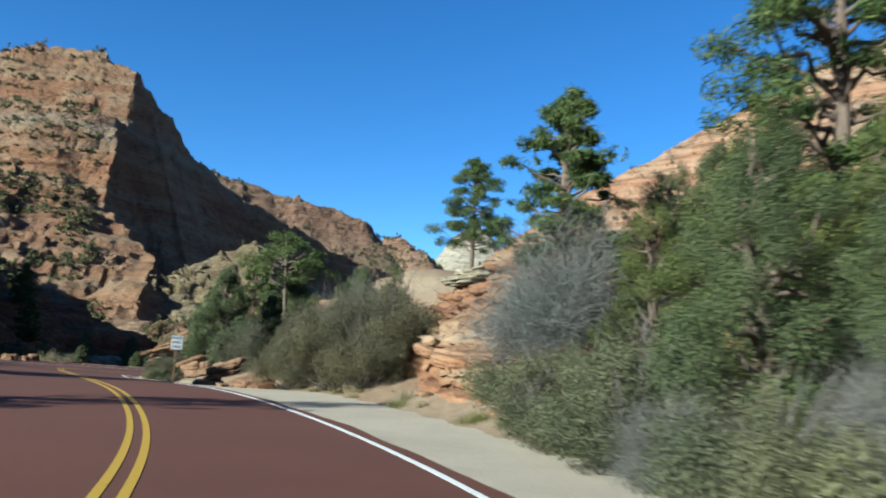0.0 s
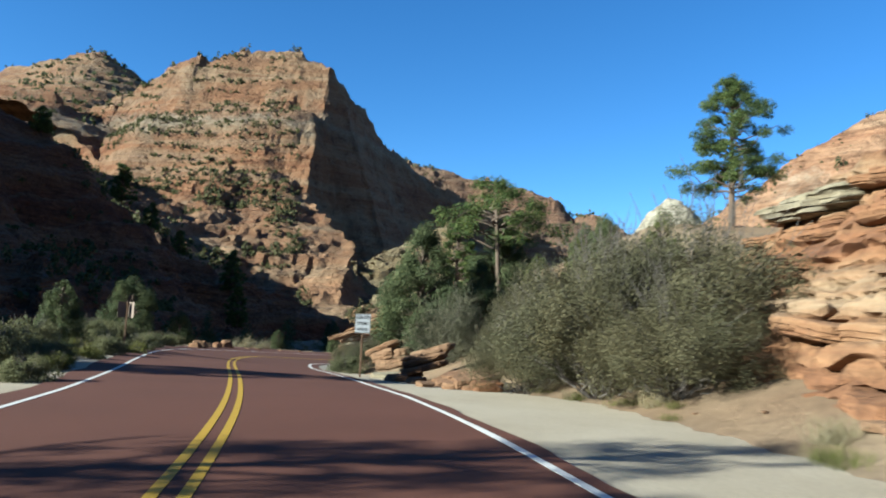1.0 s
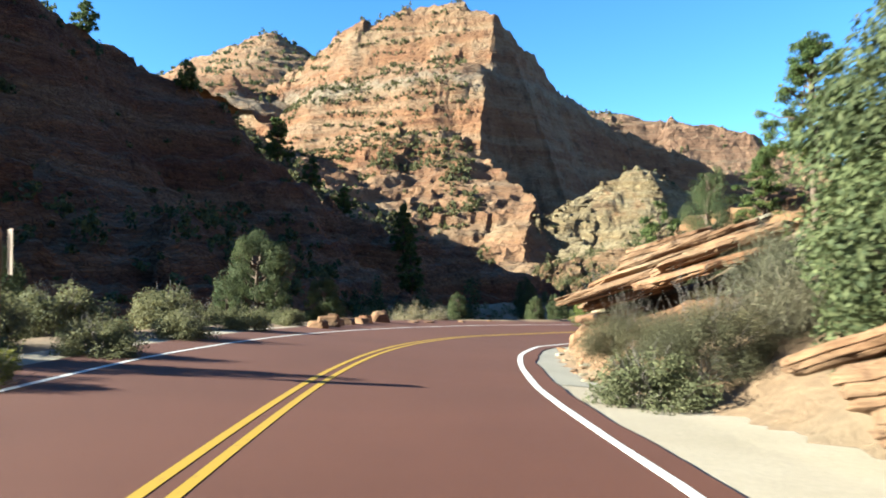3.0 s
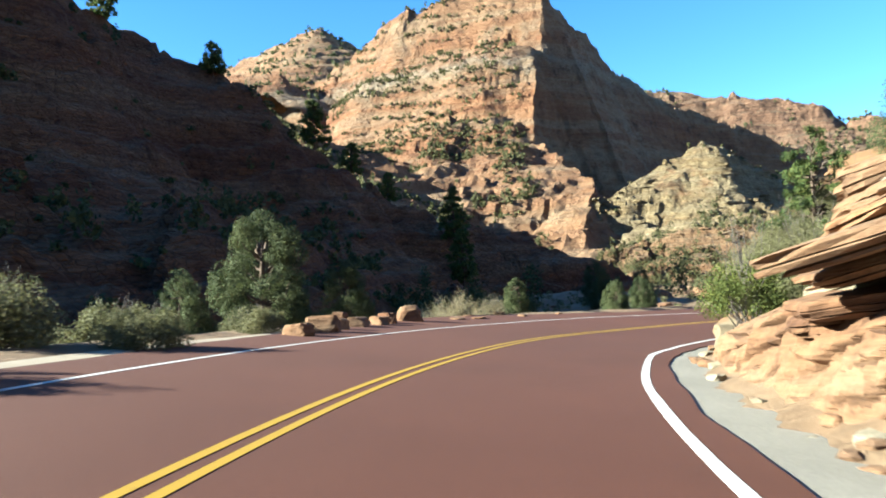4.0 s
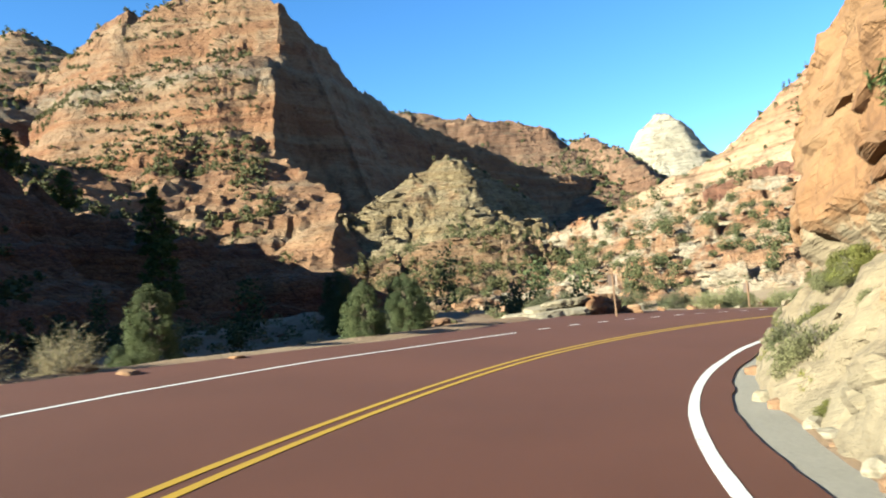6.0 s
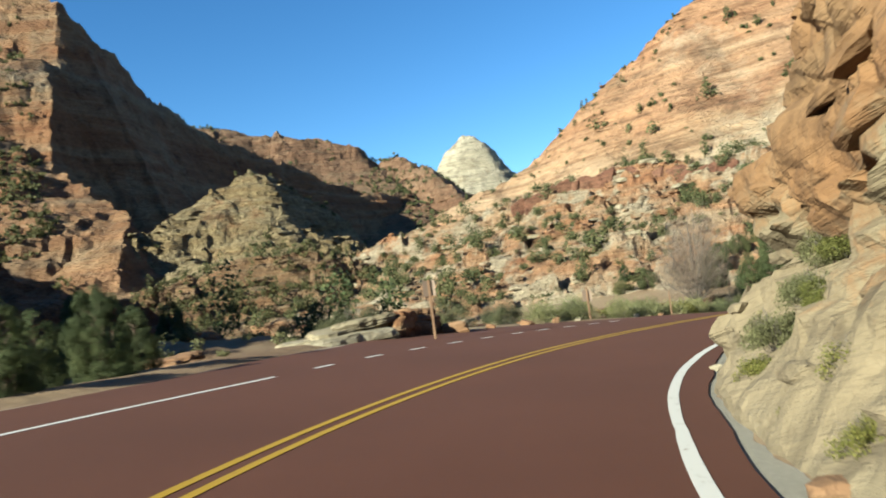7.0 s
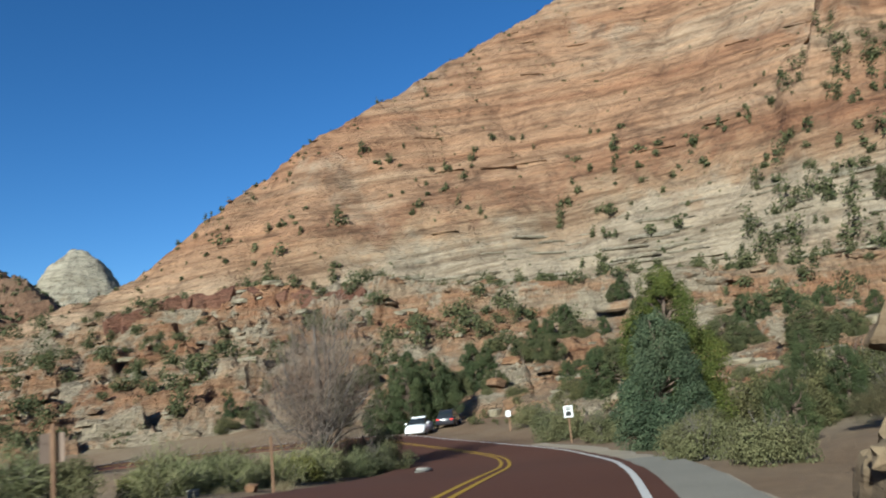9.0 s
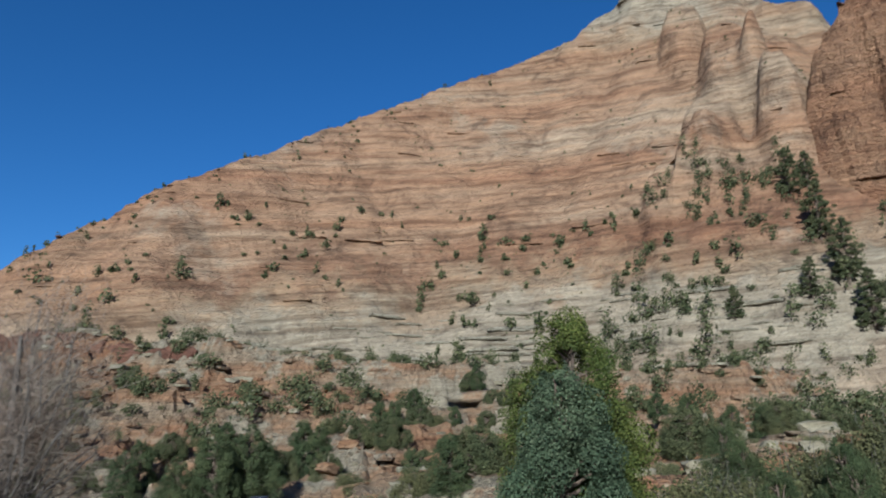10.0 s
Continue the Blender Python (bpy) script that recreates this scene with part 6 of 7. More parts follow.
boulder(42, "small flat sandstone slab beside a larger one", -12.7, 43.2, (0.7, 0.8, 0.42), 80, m_slab, tilt=(-5, 8))
boulder(43, "orange sandstone block beside the shoulder", -11.9, 39.9, (0.9, 0.7, 0.45), 10, m_slab)
boulder(44, "tan sandstone block at the edge of the shoulder", -10.9, 38.9, (0.7, 0.6, 0.35), 70, m_slab)
boulder(45, "tan sandstone block at the foot of the bank", -9.9, 36.4, (0.7, 0.5, 0.3), 130, m_slab)
boulder(46, "red sandstone block low on the bank", -7.7, 35.2, (0.9, 0.7, 0.5), 20, m_redslab)
# boulders along the outside of the bend
row = [(-35.9, 65.2, 1.2, 0.9, 0.75), (-36.9, 67.4, 1.5, 1.2, 1.0), (-37.4, 68.9, 0.8, 0.7, 0.8), (-38.2, 70.9, 1.5, 1.0, 0.8), (-38.5, 72.6, 1.3, 0.9, 0.8), (-39.0, 73.8, 1.1, 0.9, 0.9),
       (-39.3, 75.9, 1.5, 1.2, 1.35), (-38.9, 79.2, 1.0, 0.8, 0.35), (-38.8, 81.0, 1.3, 0.9, 0.3), (-38.2, 84.6, 0.8, 0.6, 0.35), (-39.8, 71.8, 1.0, 0.8, 0.9), (-37.6, 88.0, 0.6, 0.5, 0.3)]
tones = ["orange", "tan", "red-brown"]
for k, (x, y, a, b, c) in enumerate(row):
    tagged(boulder(50 + k, f"{tones[k % 3]} sandstone boulder on the verge of the bend", x, y, (0.72 * a, 0.72 * b, 0.72 * c), 37 * k, (m_slab, m_slab, m_redslab)[k % 3]), group="boulders along the bend")
# rocks beyond the pull-out
slab_hill = [(-33.0, 108.2, 3.0, 1.9, 0.75, m_paleslab), (-30.4, 108.0, 1.6, 1.2, 1.1, m_slab), (-29.4, 107.4, 1.0, 1.0, 1.2, m_redslab), (-28.0, 108.4, 2.0, 1.4, 0.9, m_slab), (-36.2, 105.5, 1.5, 1.0, 0.5, m_slab),
             (-26.6, 110.4, 1.4, 1.0, 0.8, m_redslab), (-25.0, 112.4, 1.2, 0.9, 0.7, m_slab), (-23.6, 113.6, 1.0, 0.8, 0.5, m_slab), (-22.4, 114.8, 0.9, 0.7, 0.45, m_paleslab), (-21.0, 116.4, 0.8, 0.6, 0.4, m_slab),
             (-19.0, 118.0, 0.8, 0.6, 0.4, m_paleslab), (-17.4, 119.4, 0.7, 0.6, 0.35, m_slab), (-34.5, 112.0, 2.6, 1.8, 1.3, m_slab), (-30.6, 112.0, 2.2, 1.4, 0.9, m_redslab), (-27.6, 114.6, 1.6, 1.2, 0.8, m_paleslab),
             (-38.5, 108.0, 2.4, 2.0, 1.0, m_slab), (-25.4, 118.2, 1.5, 1.2, 0.8, m_redslab)]
for k, (x, y, a, b, c, mt) in enumerate(slab_hill):
    tagged(boulder(80 + k, "sandstone block among rubble beyond the pull-out", x, y, (a * (0.35 + 0.15 * (k % 3 == 0)), b * 0.42, c * (0.3 + 0.12 * (k % 4))), 53 * k, mt, 0.14), group="rocks beyond the pull-out")
bed_pile("broad low hump of pale sandstone beyond the pull-out",
         [(-33.6, 105.4, -3.45, 3.8, 2.4, 0.75, 24, 2), (-32.8, 106.2, -3.12, 3.2, 2.1, 0.5, 30, 3), (-32.0, 106.4, -2.85, 2.0, 1.3, 0.35, 20, 4), (-33.2, 104.9, -3.4, 1.6, 0.9, 0.4, 15, 6), (-31.5, 105.6, -3.35, 1.4, 0.8, 0.5, 35, 2)], m_paleslab, 3500)
ledge_stack(39, "red broken blocks at the end of a pale hump", -29.9, 107.2, [(1.3, 1.0, 0.9, 0.0, 0.0), (1.0, 0.8, 0.5, 0.1, 0.0)], 60, (0, 8), m_redslab)
ledge_stack(36, "broken orange ledges beside a pale slab", -29.4, 108.2, [(1.9, 1.4, 0.7, 0.0, 0.0), (1.6, 1.2, 0.5, 0.15, 0.0), (1.1, 0.9, 0.4, 0.2, 0.1)], 40, (3, 6), m_slab)
ledge_stack(37, "low tan ledges on sandy ground beyond the pull-out", -38.4, 107.4, [(3.2, 1.8, 0.6, 0.0, 0.0), (2.6, 1.4, 0.45, 0.3, 0.1)], -10, (2, -6), m_slab)
# pale broken stones spilling from the bank onto the shoulder
for k in range(34):
    rngk = np.random.default_rng(1300 + k)
    pk = road_place(rngk.uniform(56.0, 62.0), rngk.uniform(-6.5, -5.3))[0]
    d = rngk.uniform(0.10, 0.34)
    tagged(boulder(300 + k % 9, "pale broken stone spilled from the bank", pk[0], pk[1], (d, d * 0.75, d * 0.6), rngk.uniform(0, 360), (m_paleslab, m_paleslab, m_slab)[k % 3], name="stone"), group="stones spilled on the shoulder")
# fallen stones at the foot of the cuts
for k in range(46):
    rngk = np.random.default_rng(900 + k)
    sk = rngk.uniform(60, 120)
    pk = road_place(sk, float(right_foot(np.array([sk]))[0]) + rngk.uniform(-0.25, 0.12))[0]
    d = rngk.uniform(0.12, 0.45)
    tagged(boulder(300 + k % 9, "small fallen stone at the foot of the rock cut", pk[0], pk[1], (d, d * 0.8, d * 0.6), rngk.uniform(0, 360), (m_slab, m_paleslab)[k % 2], z=pk[2] - 0.03, name="stone"), group="stones below the rock cut")


def rubble(name, label, places, lo, hi, material, rng):
    """One object of many loose blocks on a slope."""
    x, y, z = places
    base = np.array([v.co[:] for v in BLOCK.vertices])
    faces = np.array([p.vertices[:] for p in BLOCK.polygons])
    n = len(x)
    size = lo + (hi - lo) * rng.random(n) ** 3
    ang = rng.uniform(0, 2 * math.pi, n)
    sx, sy, sz = size * rng.uniform(0.9, 2.4, n), size * rng.uniform(0.7, 1.3, n), size * rng.uniform(0.3, 0.7, n)
    p = base[None] * np.stack([sx, sy, sz], 1)[:, None]
    c, s_ = np.cos(ang)[:, None], np.sin(ang)[:, None]
    v = np.stack([p[..., 0] * c - p[..., 1] * s_, p[..., 0] * s_ + p[..., 1] * c, p[..., 2]], -1) + np.stack([x, y, z + 0.15 * sz], 1)[:, None]
    f = faces[None] + (np.arange(n) * len(base))[:, None, None]
    return tagged(new(name, quick_mesh(name, v.reshape(-1, 3), f.reshape(-1, 3), material)), label, "rubble", kind="stuff")


bmb = bmesh.new()
bmesh.ops.create_icosphere(bmb, subdivisions=1, radius=0.6)
rb = np.random.default_rng(4)
for vv in bmb.verts:
    vv.co = Vector(np.clip(np.array(vv.co) * rb.uniform(0.8, 1.25), -0.46, 0.46))
BLOCK = bpy.data.meshes.new("block")
bmb.to_mesh(BLOCK)
bmb.free()
rub_ok = lambda x, y, z: (z > ground_z(x, y) - 0.2) & ((np.abs(road_near(x, y)[1]) > 24) | (y > 190))
rubble("bench_rubble", "loose red and cream blocks on the rubbly bench", scatter(rng, (-110, 190, 122, 290), z_bench, 6000, 3.0, 16, -0.2, 21, rub_ok), 0.3, 2.6, m_bench, rng)
rubble("pale_rubble", "loose cream blocks on the rubbly bench", scatter(rng, (-110, 190, 122, 290), z_bench, 2600, 3.0, 20, -0.1, 22, rub_ok), 0.3, 2.6, m_paleslab, rng)
rubble("knoll_rubble", "broken pale blocks on a rock knoll", scatter(rng, (-180, 0, 300, 460), z_knob, 2500, 2.0, 20, -0.1, 23), 0.8, 4.5, m_cream, rng)
rubble("verge_rubble", "loose stones on the verge and bank", scatter(rng, (-60, 20, 0, 140), ground_z, 2600, 2.0, 8, 0.0, 24, lambda x, y, z: (road_near(x, y)[1] > 8.5) | (road_near(x, y)[1] < -8.0)), 0.08, 0.7, m_slab, rng)


ledge_rocks = [rock_mesh(500 + k, 0.12 * (k % 2)) for k in range(6)]
for k, me_ in enumerate(ledge_rocks):
    me_.materials.append((m_slab, m_paleslab, m_bench)[k % 3])
tx_, ty_, tz_ = scatter(rng, (-40, 60, 116, 192), z_bench, 420, 4.0, 14, -0.4, 51, lambda x, y, z: (z > ground_z(x, y) - 0.2) & (np.abs(road_near(x, y)[1]) > 8))
for k in range(min(200, len(tx_))):
    sz_ = 0.5 + 2.0 * rng.random() ** 2.2
    ob = tagged(new("boulder", ledge_rocks[k % 6]), ("orange", "pale cream", "red and tan")[k % 3] + " sandstone block on the rubbly bench", "boulder", group="blocks on the bench")
    ob.matrix_basis = pose(float(tx_[k]), float(ty_[k]), float(tz_[k]) + 0.12 * sz_, rng.normal() * 7, rng.normal() * 7, rng.uniform(0, 360)) @ Matrix.Diagonal((1.7 * sz_, 1.2 * sz_, 0.75 * sz_, 1))


def ledges_on(ob, zfun, box, count, lo, hi, material, seed, where=None, flat=3.0, thick=0.05, dip=0.0):
    """Long low ledges standing proud of a hillside along its beds, each a part of the hill."""
    rl = np.random.default_rng(seed)
    shapes = [rock_mesh(seed + k, 0.14 * (k % 2), 2) for k in range(4)]
    for me_ in shapes:
        me_.materials.append(material)
    x, y, z = scatter(rl, box, zfun, count * 4, flat, 30, -0.6, seed + 9, where)
    for k in range(min(count, len(x))):
        gx = float(zfun(x[k:k + 1] + 3, y[k:k + 1])[0] - zfun(x[k:k + 1] - 3, y[k:k + 1])[0])
        gy = float(zfun(x[k:k + 1], y[k:k + 1] + 3)[0] - zfun(x[k:k + 1], y[k:k + 1] - 3)[0])
        turn = math.degrees(math.atan2(gy, gx)) - 90
        size = lo + (hi - lo) * rl.random() ** 2
        le = new("ledge", shapes[k % 4])
        le.parent = ob
        le.matrix_basis = pose(float(x[k]), float(y[k]), float(z[k]) - 0.02 * size, 0, dip + rl.normal() * 2, turn) @ Matrix.Diagonal((size, size * 0.24, max(0.45, thick * size), 1))


ledges_on(slope, z_slope, (0, 235, 195, 312), 130, 2.5, 11.0, m_slope, 610, flat=6.0, thick=0.07)
m_creamledge = rock_mat("cream_ledge_sandstone", [(0.3, (0.40, 0.34, 0.24)), (0.5, (0.50, 0.445, 0.33)), (0.7, (0.53, 0.49, 0.39))], 0.8, pale=(0.48, 0.36, 0.23), cracks=0.3)
ledges_on(slope, z_slope, (44, 190, 175, 275), 190, 3.0, 12.0, m_creamledge, 650, lambda x, y, z: (z - 0.13 * x > -5) & (z - 0.13 * x < 17) & (z > z_bench(x, y)), flat=6.0, thick=0.10)
ledges_on(bench, z_bench, (-70, 160, 130, 275), 250, 3.0, 13.0, m_bench, 620, rub_ok, thick=0.14)
m_band = rock_mat("purple_red_sandstone", [(0.3, (0.20, 0.085, 0.055)), (0.5, (0.30, 0.145, 0.095)), (0.7, (0.36, 0.20, 0.13))], 0.8, pale=(0.40, 0.27, 0.18), pale_at=(0.6, 0.7), cracks=0.3)
band_shapes = [rock_mesh(660 + k, 0.0, 3) for k in range(5)]
for me_ in band_shapes:
    me_.materials.append(m_band)
rim_pts = spline([(-4, 275, 16), (17, 270, 19.7), (30, 255, 17.5), (42, 238, 15.2)], 2.6)
for k, (x, y, z) in enumerate(rim_pts[:-1]):
    rk = np.random.default_rng(670 + k)
    if rk.random() < 0.12:
        continue
    dx, dy = rim_pts[k + 1][0] - x, rim_pts[k + 1][1] - y
    L = math.hypot(dx, dy)
    px_, py_ = x + 2.6 * dy / L, y - 2.6 * dx / L
    bl = new("block", band_shapes[k % 5])
    bl.parent = bench
    bl.matrix_basis = pose(px_, py_, z - 4.0 + rk.normal() * 0.5, 0, rk.normal() * 3, math.degrees(math.atan2(dy, dx)) + rk.normal() * 10) @ Matrix.Diagonal((rk.uniform(3.2, 5.2), rk.uniform(3.0, 4.6), rk.uniform(6.0, 7.6), 1))
ledges_on(butt, z_butt, (140, 200, 130, 200), 26, 4.0, 12.0, m_butt, 630, lambda x, y, z: z > 25, flat=9.0, thick=0.1)
ledges_on(knob, z_knob, (-180, -40, 310, 440), 50, 4.0, 12.0, m_cream, 640, flat=4.0, thick=0.16)
ledges_on(mesa, z_mesa, (-330, 60, 660, 860), 70, 10.0, 34.0, m_mesa, 680, flat=5.0, thick=0.14)
ledges_on(ledges, z_ledges, (-115, -35, 210, 290), 40, 3.0, 8.0, m_ledge, 690, lambda x, y, z: (z > ground_z(x, y) + 0.3) & (z > z_bench(x, y)), flat=5.0, thick=0.14)


# ---- signs ----
def box_bm(lx, ly, lz, bevel=0.004):
    bm = bmesh.new()
    bmesh.ops.create_cube(bm, size=1.0)
    bmesh.ops.scale(bm, vec=(lx, ly, lz), verts=bm.verts)
    if bevel:
        bmesh.ops.bevel(bm, geom=bm.edges[:], offset=bevel, segments=2, affect="EDGES")
    return bm


def plate_bm(w, h, t, r=0.04):
    """A sign plate with rounded corners, upright, facing -y."""
    bm = bmesh.new()
    pts = []
    for cx, cz, a0 in ((w / 2 - r, h / 2 - r, 0), (-w / 2 + r, h / 2 - r, 90), (-w / 2 + r, -h / 2 + r, 180), (w / 2 - r, -h / 2 + r, 270)):
        for k in range(5):
            a = radians(a0 + 22.5 * k)
            pts.append((cx + r * math.cos(a), cz + r * math.sin(a)))
    f = [bm.verts.new((x, -t / 2, z)) for x, z in pts]
    b = [bm.verts.new((x, t / 2, z)) for x, z in pts]
    bm.faces.new(f)
    bm.faces.new(b[::-1])
    n = len(pts)
    for k in range(n):
        bm.faces.new((f[(k + 1) % n], f[k], b[k], b[(k + 1) % n]))
    bmesh.ops.recalc_face_normals(bm, faces=bm.faces[:])
    return bm


def rim_bm(w, h, band, r=0.035):
    """A thin border band just inside a plate's edge."""
    bm = bmesh.new()
    loops = []
    for d in (0, band):
        ring = []
        for cx, cz, a0 in ((w / 2 - r, h / 2 - r, 0), (-w / 2 + r, h / 2 - r, 90), (-w / 2 + r, -h / 2 + r, 180), (w / 2 - r, -h / 2 + r, 270)):
            for k in range(5):
                a = radians(a0 + 22.5 * k)
                ring.append(bm.verts.new((cx + (r - d) * math.cos(a), 0, cz + (r - d) * math.sin(a))))
        loops.append(ring)
    n = len(loops[0])
    for k in range(n):
        bm.faces.new((loops[0][k], loops[0][(k + 1) % n], loops[1][(k + 1) % n], loops[1][k]))
    return bm


def lettering(text, height, width):
    cu = bpy.data.curves.new("lettering", "FONT")
    cu.body = text
    cu.align_x, cu.align_y = "CENTER", "CENTER"
    cu.size = height / 0.70
    cu.offset = 0.004
    tmp = new("lettering_source", cu)
    bpy.context.view_layer.update()
    me = bpy.data.meshes.new_from_object(tmp.evaluated_get(bpy.context.evaluated_depsgraph_get()))
    bpy.data.objects.remove(tmp)
    xs = [v.co.x for v in me.vertices]
    k = width / (max(xs) - min(xs))
    me.transform(Matrix.Diagonal((k, 1, 1, 1)))
    me.transform(pose(0, 0, 0, 90))
    return me


def sheet_mat(name, colour, rough=0.45):
    m, nt, b = mat(name, rough)
    v = coords(nt)
    n = noise_tex(nt, v, 5.0, 6)
    nt.links.new(mix(nt, 0.35, colour, ramp(nt, n, [(0.3, tuple(0.75 * c for c in colour)), (0.7, colour)])), b.inputs["Base Color"])
    return m


m_signwhite = sheet_mat("white_sign_sheeting", (0.52, 0.53, 0.53))
m_signblack = sheet_mat("black_sign_ink", (0.02, 0.02, 0.02))
m_signback = sheet_mat("dull_brown_sign_back", (0.155, 0.115, 0.09), 0.6)
m_post = bark_mat("brown_post", (0.15, 0.085, 0.05), (0.26, 0.16, 0.10))


def posted(name, label, x, y, turn, post_h, ground=None, thick=0.075):
    ob = tagged(new(name), label, "road sign")
    g = ground_at(x, y) if ground is None else ground
    ob.matrix_basis = pose(x, y, g, 0, 0, turn)
    bm = box_bm(thick, thick, post_h + 0.4, 0.008)
    bmesh.ops.translate(bm, vec=(0, 0, (post_h - 0.4) / 2), verts=bm.verts)
    part("post", bm, m_post, ob, "brown square post")
    return ob


def plate(ob, w, h, z, material, dx=0.0, dy=-0.05, turn=0, label=""):
    bm = plate_bm(w, h, 0.008)
    p = part("plate", bm, material, ob, label)
    p.matrix_basis = pose(dx, dy, z, 0, 0, turn)
    return p


sg = posted("road_sign", "white road sign reading REDUCED SPEED AHEAD on a brown post", -14.15, 42.1, 25, 2.33, ground=-0.93)
sp = plate(sg, 0.61, 0.76, 1.95, m_signwhite, label="white plate with a black border")
rim = part("border", rim_bm(0.575, 0.725, 0.014), m_signblack, sp, "thin black border")
rim.matrix_basis = pose(0, -0.0065, 0)
for word, z, w in (("REDUCED", 0.235, 0.50), ("SPEED", 0.0, 0.44), ("AHEAD", -0.235, 0.44)):
    wd = part("word", lettering(word, 0.125, w), m_signblack, sp, f"black word {word}")
    wd.matrix_basis = pose(0, -0.0068, z)
b1 = posted("sign_post", "two brown signs set at an angle on one roadside post", -27.1, 44.8, 25, 2.4)
plate(b1, 0.46, 0.76, 2.0, m_signback, -0.20, 0.02, 35, "dull brown back of a sign plate")
plate(b1, 0.46, 0.76, 2.0, m_signback, 0.20, 0.02, -50, "dull brown back of a second plate")
b2 = posted("sign_post", "small brown sign seen from behind on a post by the pull-out", -28.7, 105.0, -10, 1.75, ground=-3.35)
plate(b2, 0.22, 0.50, 1.48, m_signback, -0.11, 0.04, 30, "dull brown back of a sign plate")
plate(b2, 0.22, 0.50, 1.48, m_signback, 0.11, 0.04, -40, "dull brown back of a second plate")
b3 = posted("sign_post", "small brown sign on a post among rabbitbrush", -21.7, 115.7, -20, 1.65, ground=-4.5)
plate(b3, 0.24, 0.50, 1.25, m_signback, -0.11, 0.04, 30, "dull brown back of a sign plate")
plate(b3, 0.22, 0.50, 1.25, m_signback, 0.11, 0.04, -40, "dull brown back of a second plate")
posted("sign_post", "thin brown post beside the road", -17.2, 118.3, -20, 1.3, thick=0.06)
b5 = posted("road_sign", "white speed sign on a post where the road bends away", 1.7, 131.9, -28, 2.0, ground=-6.75)
p5 = plate(b5, 0.46, 0.58, 1.62, m_signwhite, label="white plate with unreadable dark figures")
for z, w, h in ((0.18, 0.30, 0.05), (0.09, 0.26, 0.05), (-0.11, 0.27, 0.22)):
    bar = part("bar", plate_bm(w, h, 0.004, 0.01), m_signblack, p5)
    bar.matrix_basis = pose(0, -0.0065, z)
b6 = posted("marker_post", "dark marker post with a small white plate", 7.4, 146.0, -28, 1.25, thick=0.12)
plate(b6, 0.34, 0.42, 1.15, m_signwhite, -0.06, -0.08, 0, "small white plate")


# kerb round the tip of the brushy island
KERB = (-11.9, 123.5)
m_kerb = gravel_mat("pale_kerb_concrete", (0.22, 0.21, 0.185), (0.28, 0.265, 0.235))
arc = []
for k in range(19):
    ang = radians(-140 + 12.5 * k)
    kx_, ky_ = KERB[0] + 1.2 * math.cos(ang), KERB[1] + 1.2 * math.sin(ang)
    arc.append((kx_, ky_, float(road_place(*[float(v[0]) for v in road_near(np.array([kx_]), np.array([ky_]))])[0][2]) + 0.03))
tagged(new("kerb", quick_mesh("kerb", *tube(arc[5:14], [0.07] * 9, 8), m_kerb, True)), "low pale concrete kerb curving round a brushy island", "kerb", kind="structure")


# ---- the cars ahead ----
def paint(name, colour):
    m, nt, b = mat(name, 0.25)
    b.inputs["Base Color"].default_value = (*colour, 1)
    b.inputs["Coat Weight"].default_value = 0.6
    b.inputs["Specular IOR Level"].default_value = 0.5
    return m


m_carwhite, m_cardark = paint("white_car_paint", (0.80, 0.81, 0.82)), paint("dark_car_paint", (0.02, 0.02, 0.025))
m_glass, gnt, gb_ = mat("dark_car_glass", 0.05)
gb_.inputs["Base Color"].default_value = (0.015, 0.018, 0.02, 1)
gb_.inputs["Specular IOR Level"].default_value = 0.6
m_rubber = sheet_mat("tyre_rubber", (0.025, 0.025, 0.026), 0.9)
m_rim = sheet_mat("wheel_alloy", (0.45, 0.45, 0.46), 0.35)
m_lamp = paint("clear_lamp", (0.7, 0.72, 0.75))
m_redlamp = paint("red_lamp", (0.45, 0.02, 0.015))


def loft(sections):
    """A closed body through cross-sections of the same number of points."""
    bm = bmesh.new()
    rings = [[bm.verts.new(p) for p in s] for s in sections]
    n = len(rings[0])
    for a, b in zip(rings[:-1], rings[1:]):
        for k in range(n):
            bm.faces.new((a[k], a[(k + 1) % n], b[(k + 1) % n], b[k]))
    bm.faces.new(rings[0][::-1])
    bm.faces.new(rings[-1])
    bmesh.ops.recalc_face_normals(bm, faces=bm.faces[:])
    for f in bm.faces:
        f.smooth = True
    return bm


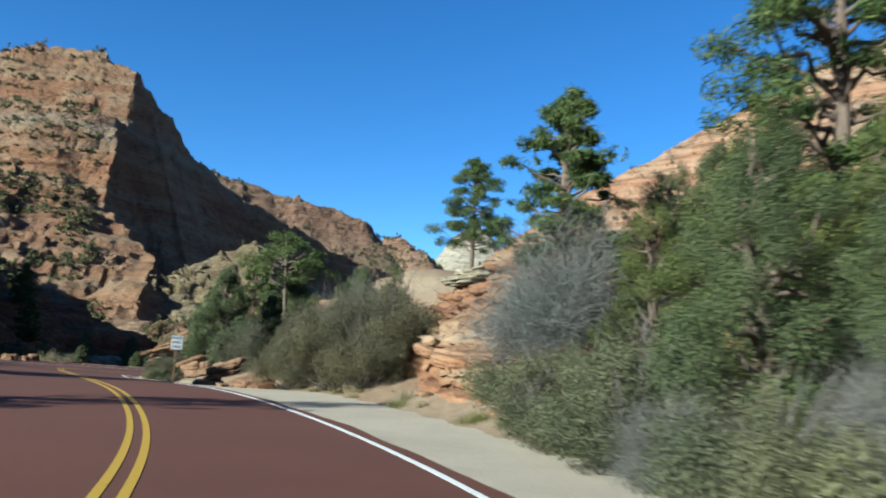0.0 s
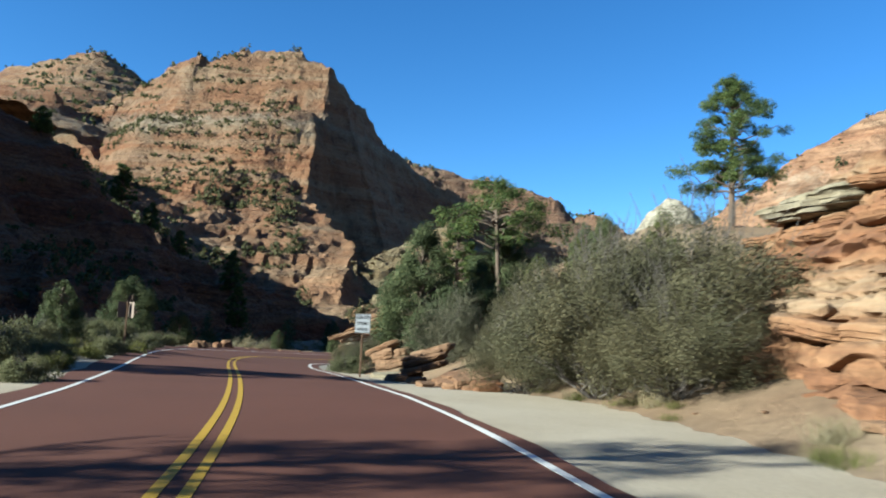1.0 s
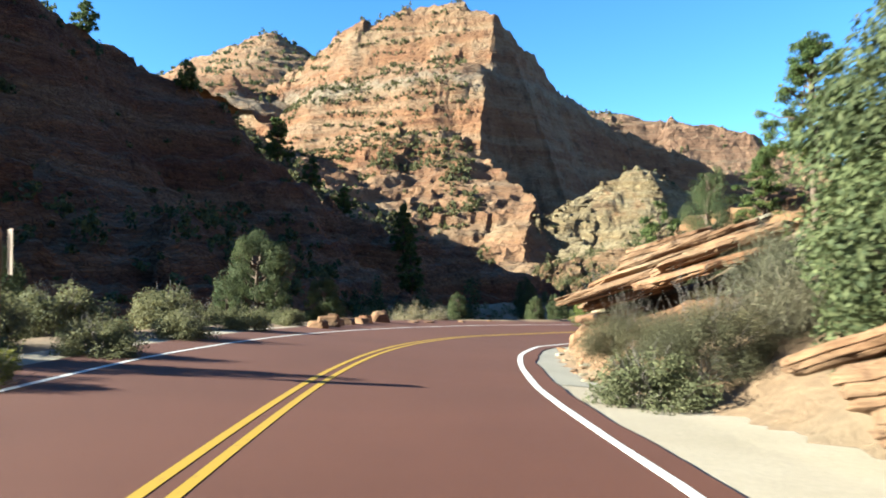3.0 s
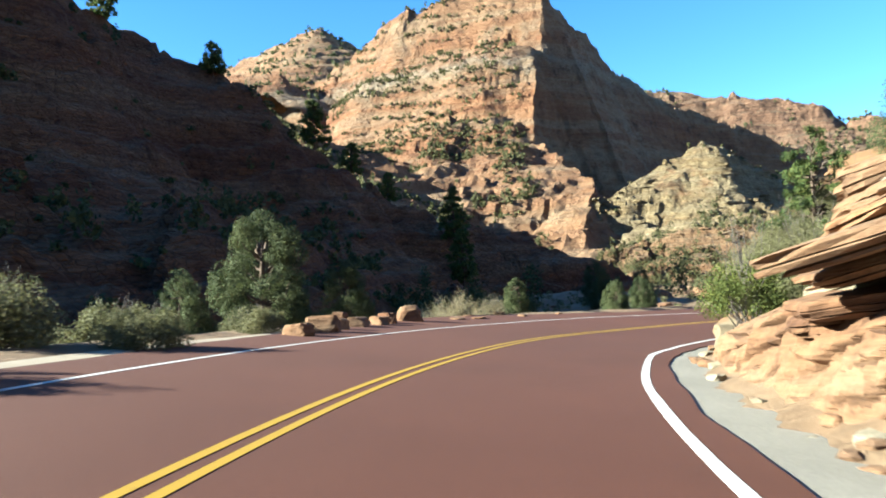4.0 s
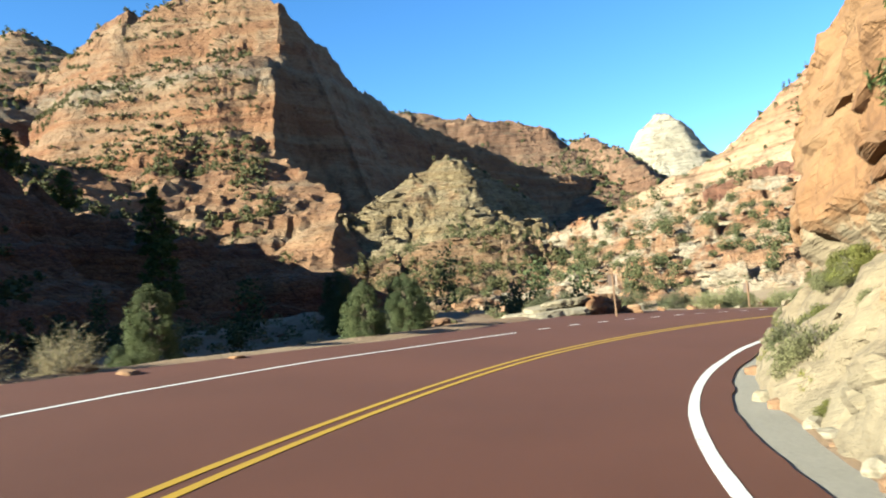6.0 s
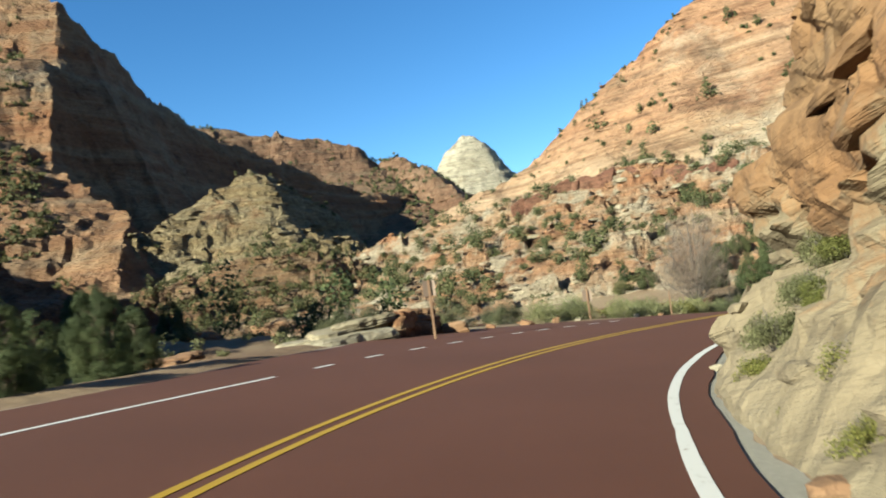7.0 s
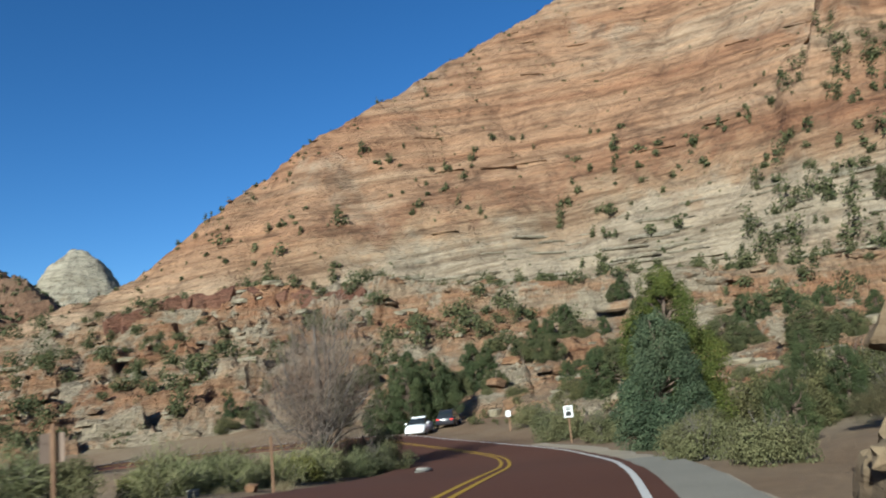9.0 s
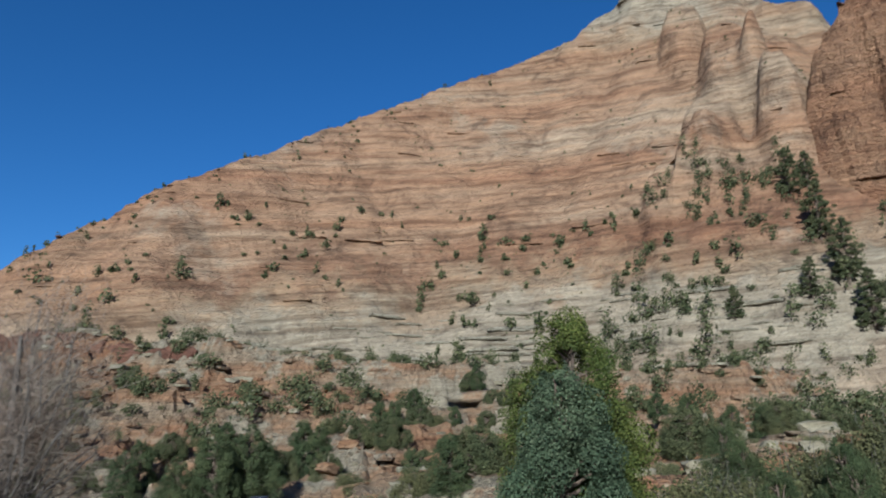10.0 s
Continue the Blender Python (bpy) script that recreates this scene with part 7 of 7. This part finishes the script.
def car(label, x, y, z, turn, body_paint):
    ob = tagged(new("car"), label, "car")
    ob.matrix_basis = pose(x, y, z, 0, 0, turn)

    def ring(px, w, lo, hi, r=0.12):
        return [(px, -w, lo), (px, -w - 0.02, (lo + hi) / 2), (px, -w + 0.03, hi - r), (px, -w + r + 0.05, hi), (px, w - r - 0.05, hi), (px, w - 0.03, hi - r), (px, w + 0.02, (lo + hi) / 2), (px, w, lo)]
    part("body", loft([ring(-2.25, 0.66, 0.42, 0.80), ring(-2.15, 0.80, 0.28, 0.92), ring(-1.5, 0.87, 0.22, 0.98), ring(0.7, 0.88, 0.22, 0.95), ring(1.6, 0.86, 0.22, 0.86), ring(2.1, 0.78, 0.28, 0.72), ring(2.25, 0.62, 0.40, 0.62)]), body_paint, ob)
    cabin = part("cabin", loft([ring(-1.9, 0.70, 0.90, 0.98, 0.03), ring(-1.2, 0.66, 0.92, 1.38, 0.10), ring(-0.2, 0.66, 0.92, 1.45, 0.12), ring(0.3, 0.67, 0.92, 1.40, 0.10), ring(1.15, 0.74, 0.90, 0.96, 0.03)]), m_glass, ob, "dark glazed cabin")
    part("roof", loft([ring(-1.15, 0.58, 1.375, 1.405, 0.01), ring(-0.2, 0.60, 1.44, 1.475, 0.01), ring(0.32, 0.58, 1.39, 1.42, 0.01)]), body_paint, ob)
    for wx in (-1.35, 1.35):
        for side in (-1, 1):
            bm = bmesh.new()
            bmesh.ops.create_cone(bm, cap_ends=True, segments=24, radius1=0.32, radius2=0.32, depth=0.20)
            bmesh.ops.bevel(bm, geom=[e for e in bm.edges if len(e.link_faces) == 2 and e.calc_face_angle(0) > 1], offset=0.03, segments=2, affect="EDGES")
            wheel = part("wheel", bm, m_rubber, ob, "black tyre")
            wheel.matrix_basis = pose(wx, side * 0.80, 0.32, 90)
            bm = bmesh.new()
            bmesh.ops.create_cone(bm, cap_ends=True, segments=20, radius1=0.20, radius2=0.17, depth=0.03)
            hub = part("rim", bm, m_rim, wheel, "alloy rim")
            hub.matrix_basis = pose(0, 0, -side * 0.105, 0 if side < 0 else 180)
    for side in (-1, 1):
        l = part("headlight", box_bm(0.10, 0.32, 0.13, 0.03), m_lamp, ob, "clear headlight")
        l.matrix_basis = pose(2.16, side * 0.56, 0.62, 0, 0, -side * 18)
        l = part("tail_light", box_bm(0.08, 0.30, 0.15, 0.03), m_redlamp, ob, "red tail light")
        l.matrix_basis = pose(-2.22, side * 0.58, 0.74)
        mr = part("mirror", box_bm(0.10, 0.18, 0.12, 0.03), body_paint, ob)
        mr.matrix_basis = pose(0.85, side * 0.96, 0.98)
    return ob


car("white saloon car parked beside the far bend", 7.6, 160.4, ground_at(7.6, 160.4) + 0.03, 231, m_carwhite)
car("dark car parked behind a white one beside the far bend", 11.6, 162.4, ground_at(11.6, 162.4) + 0.03, 52, m_cardark)
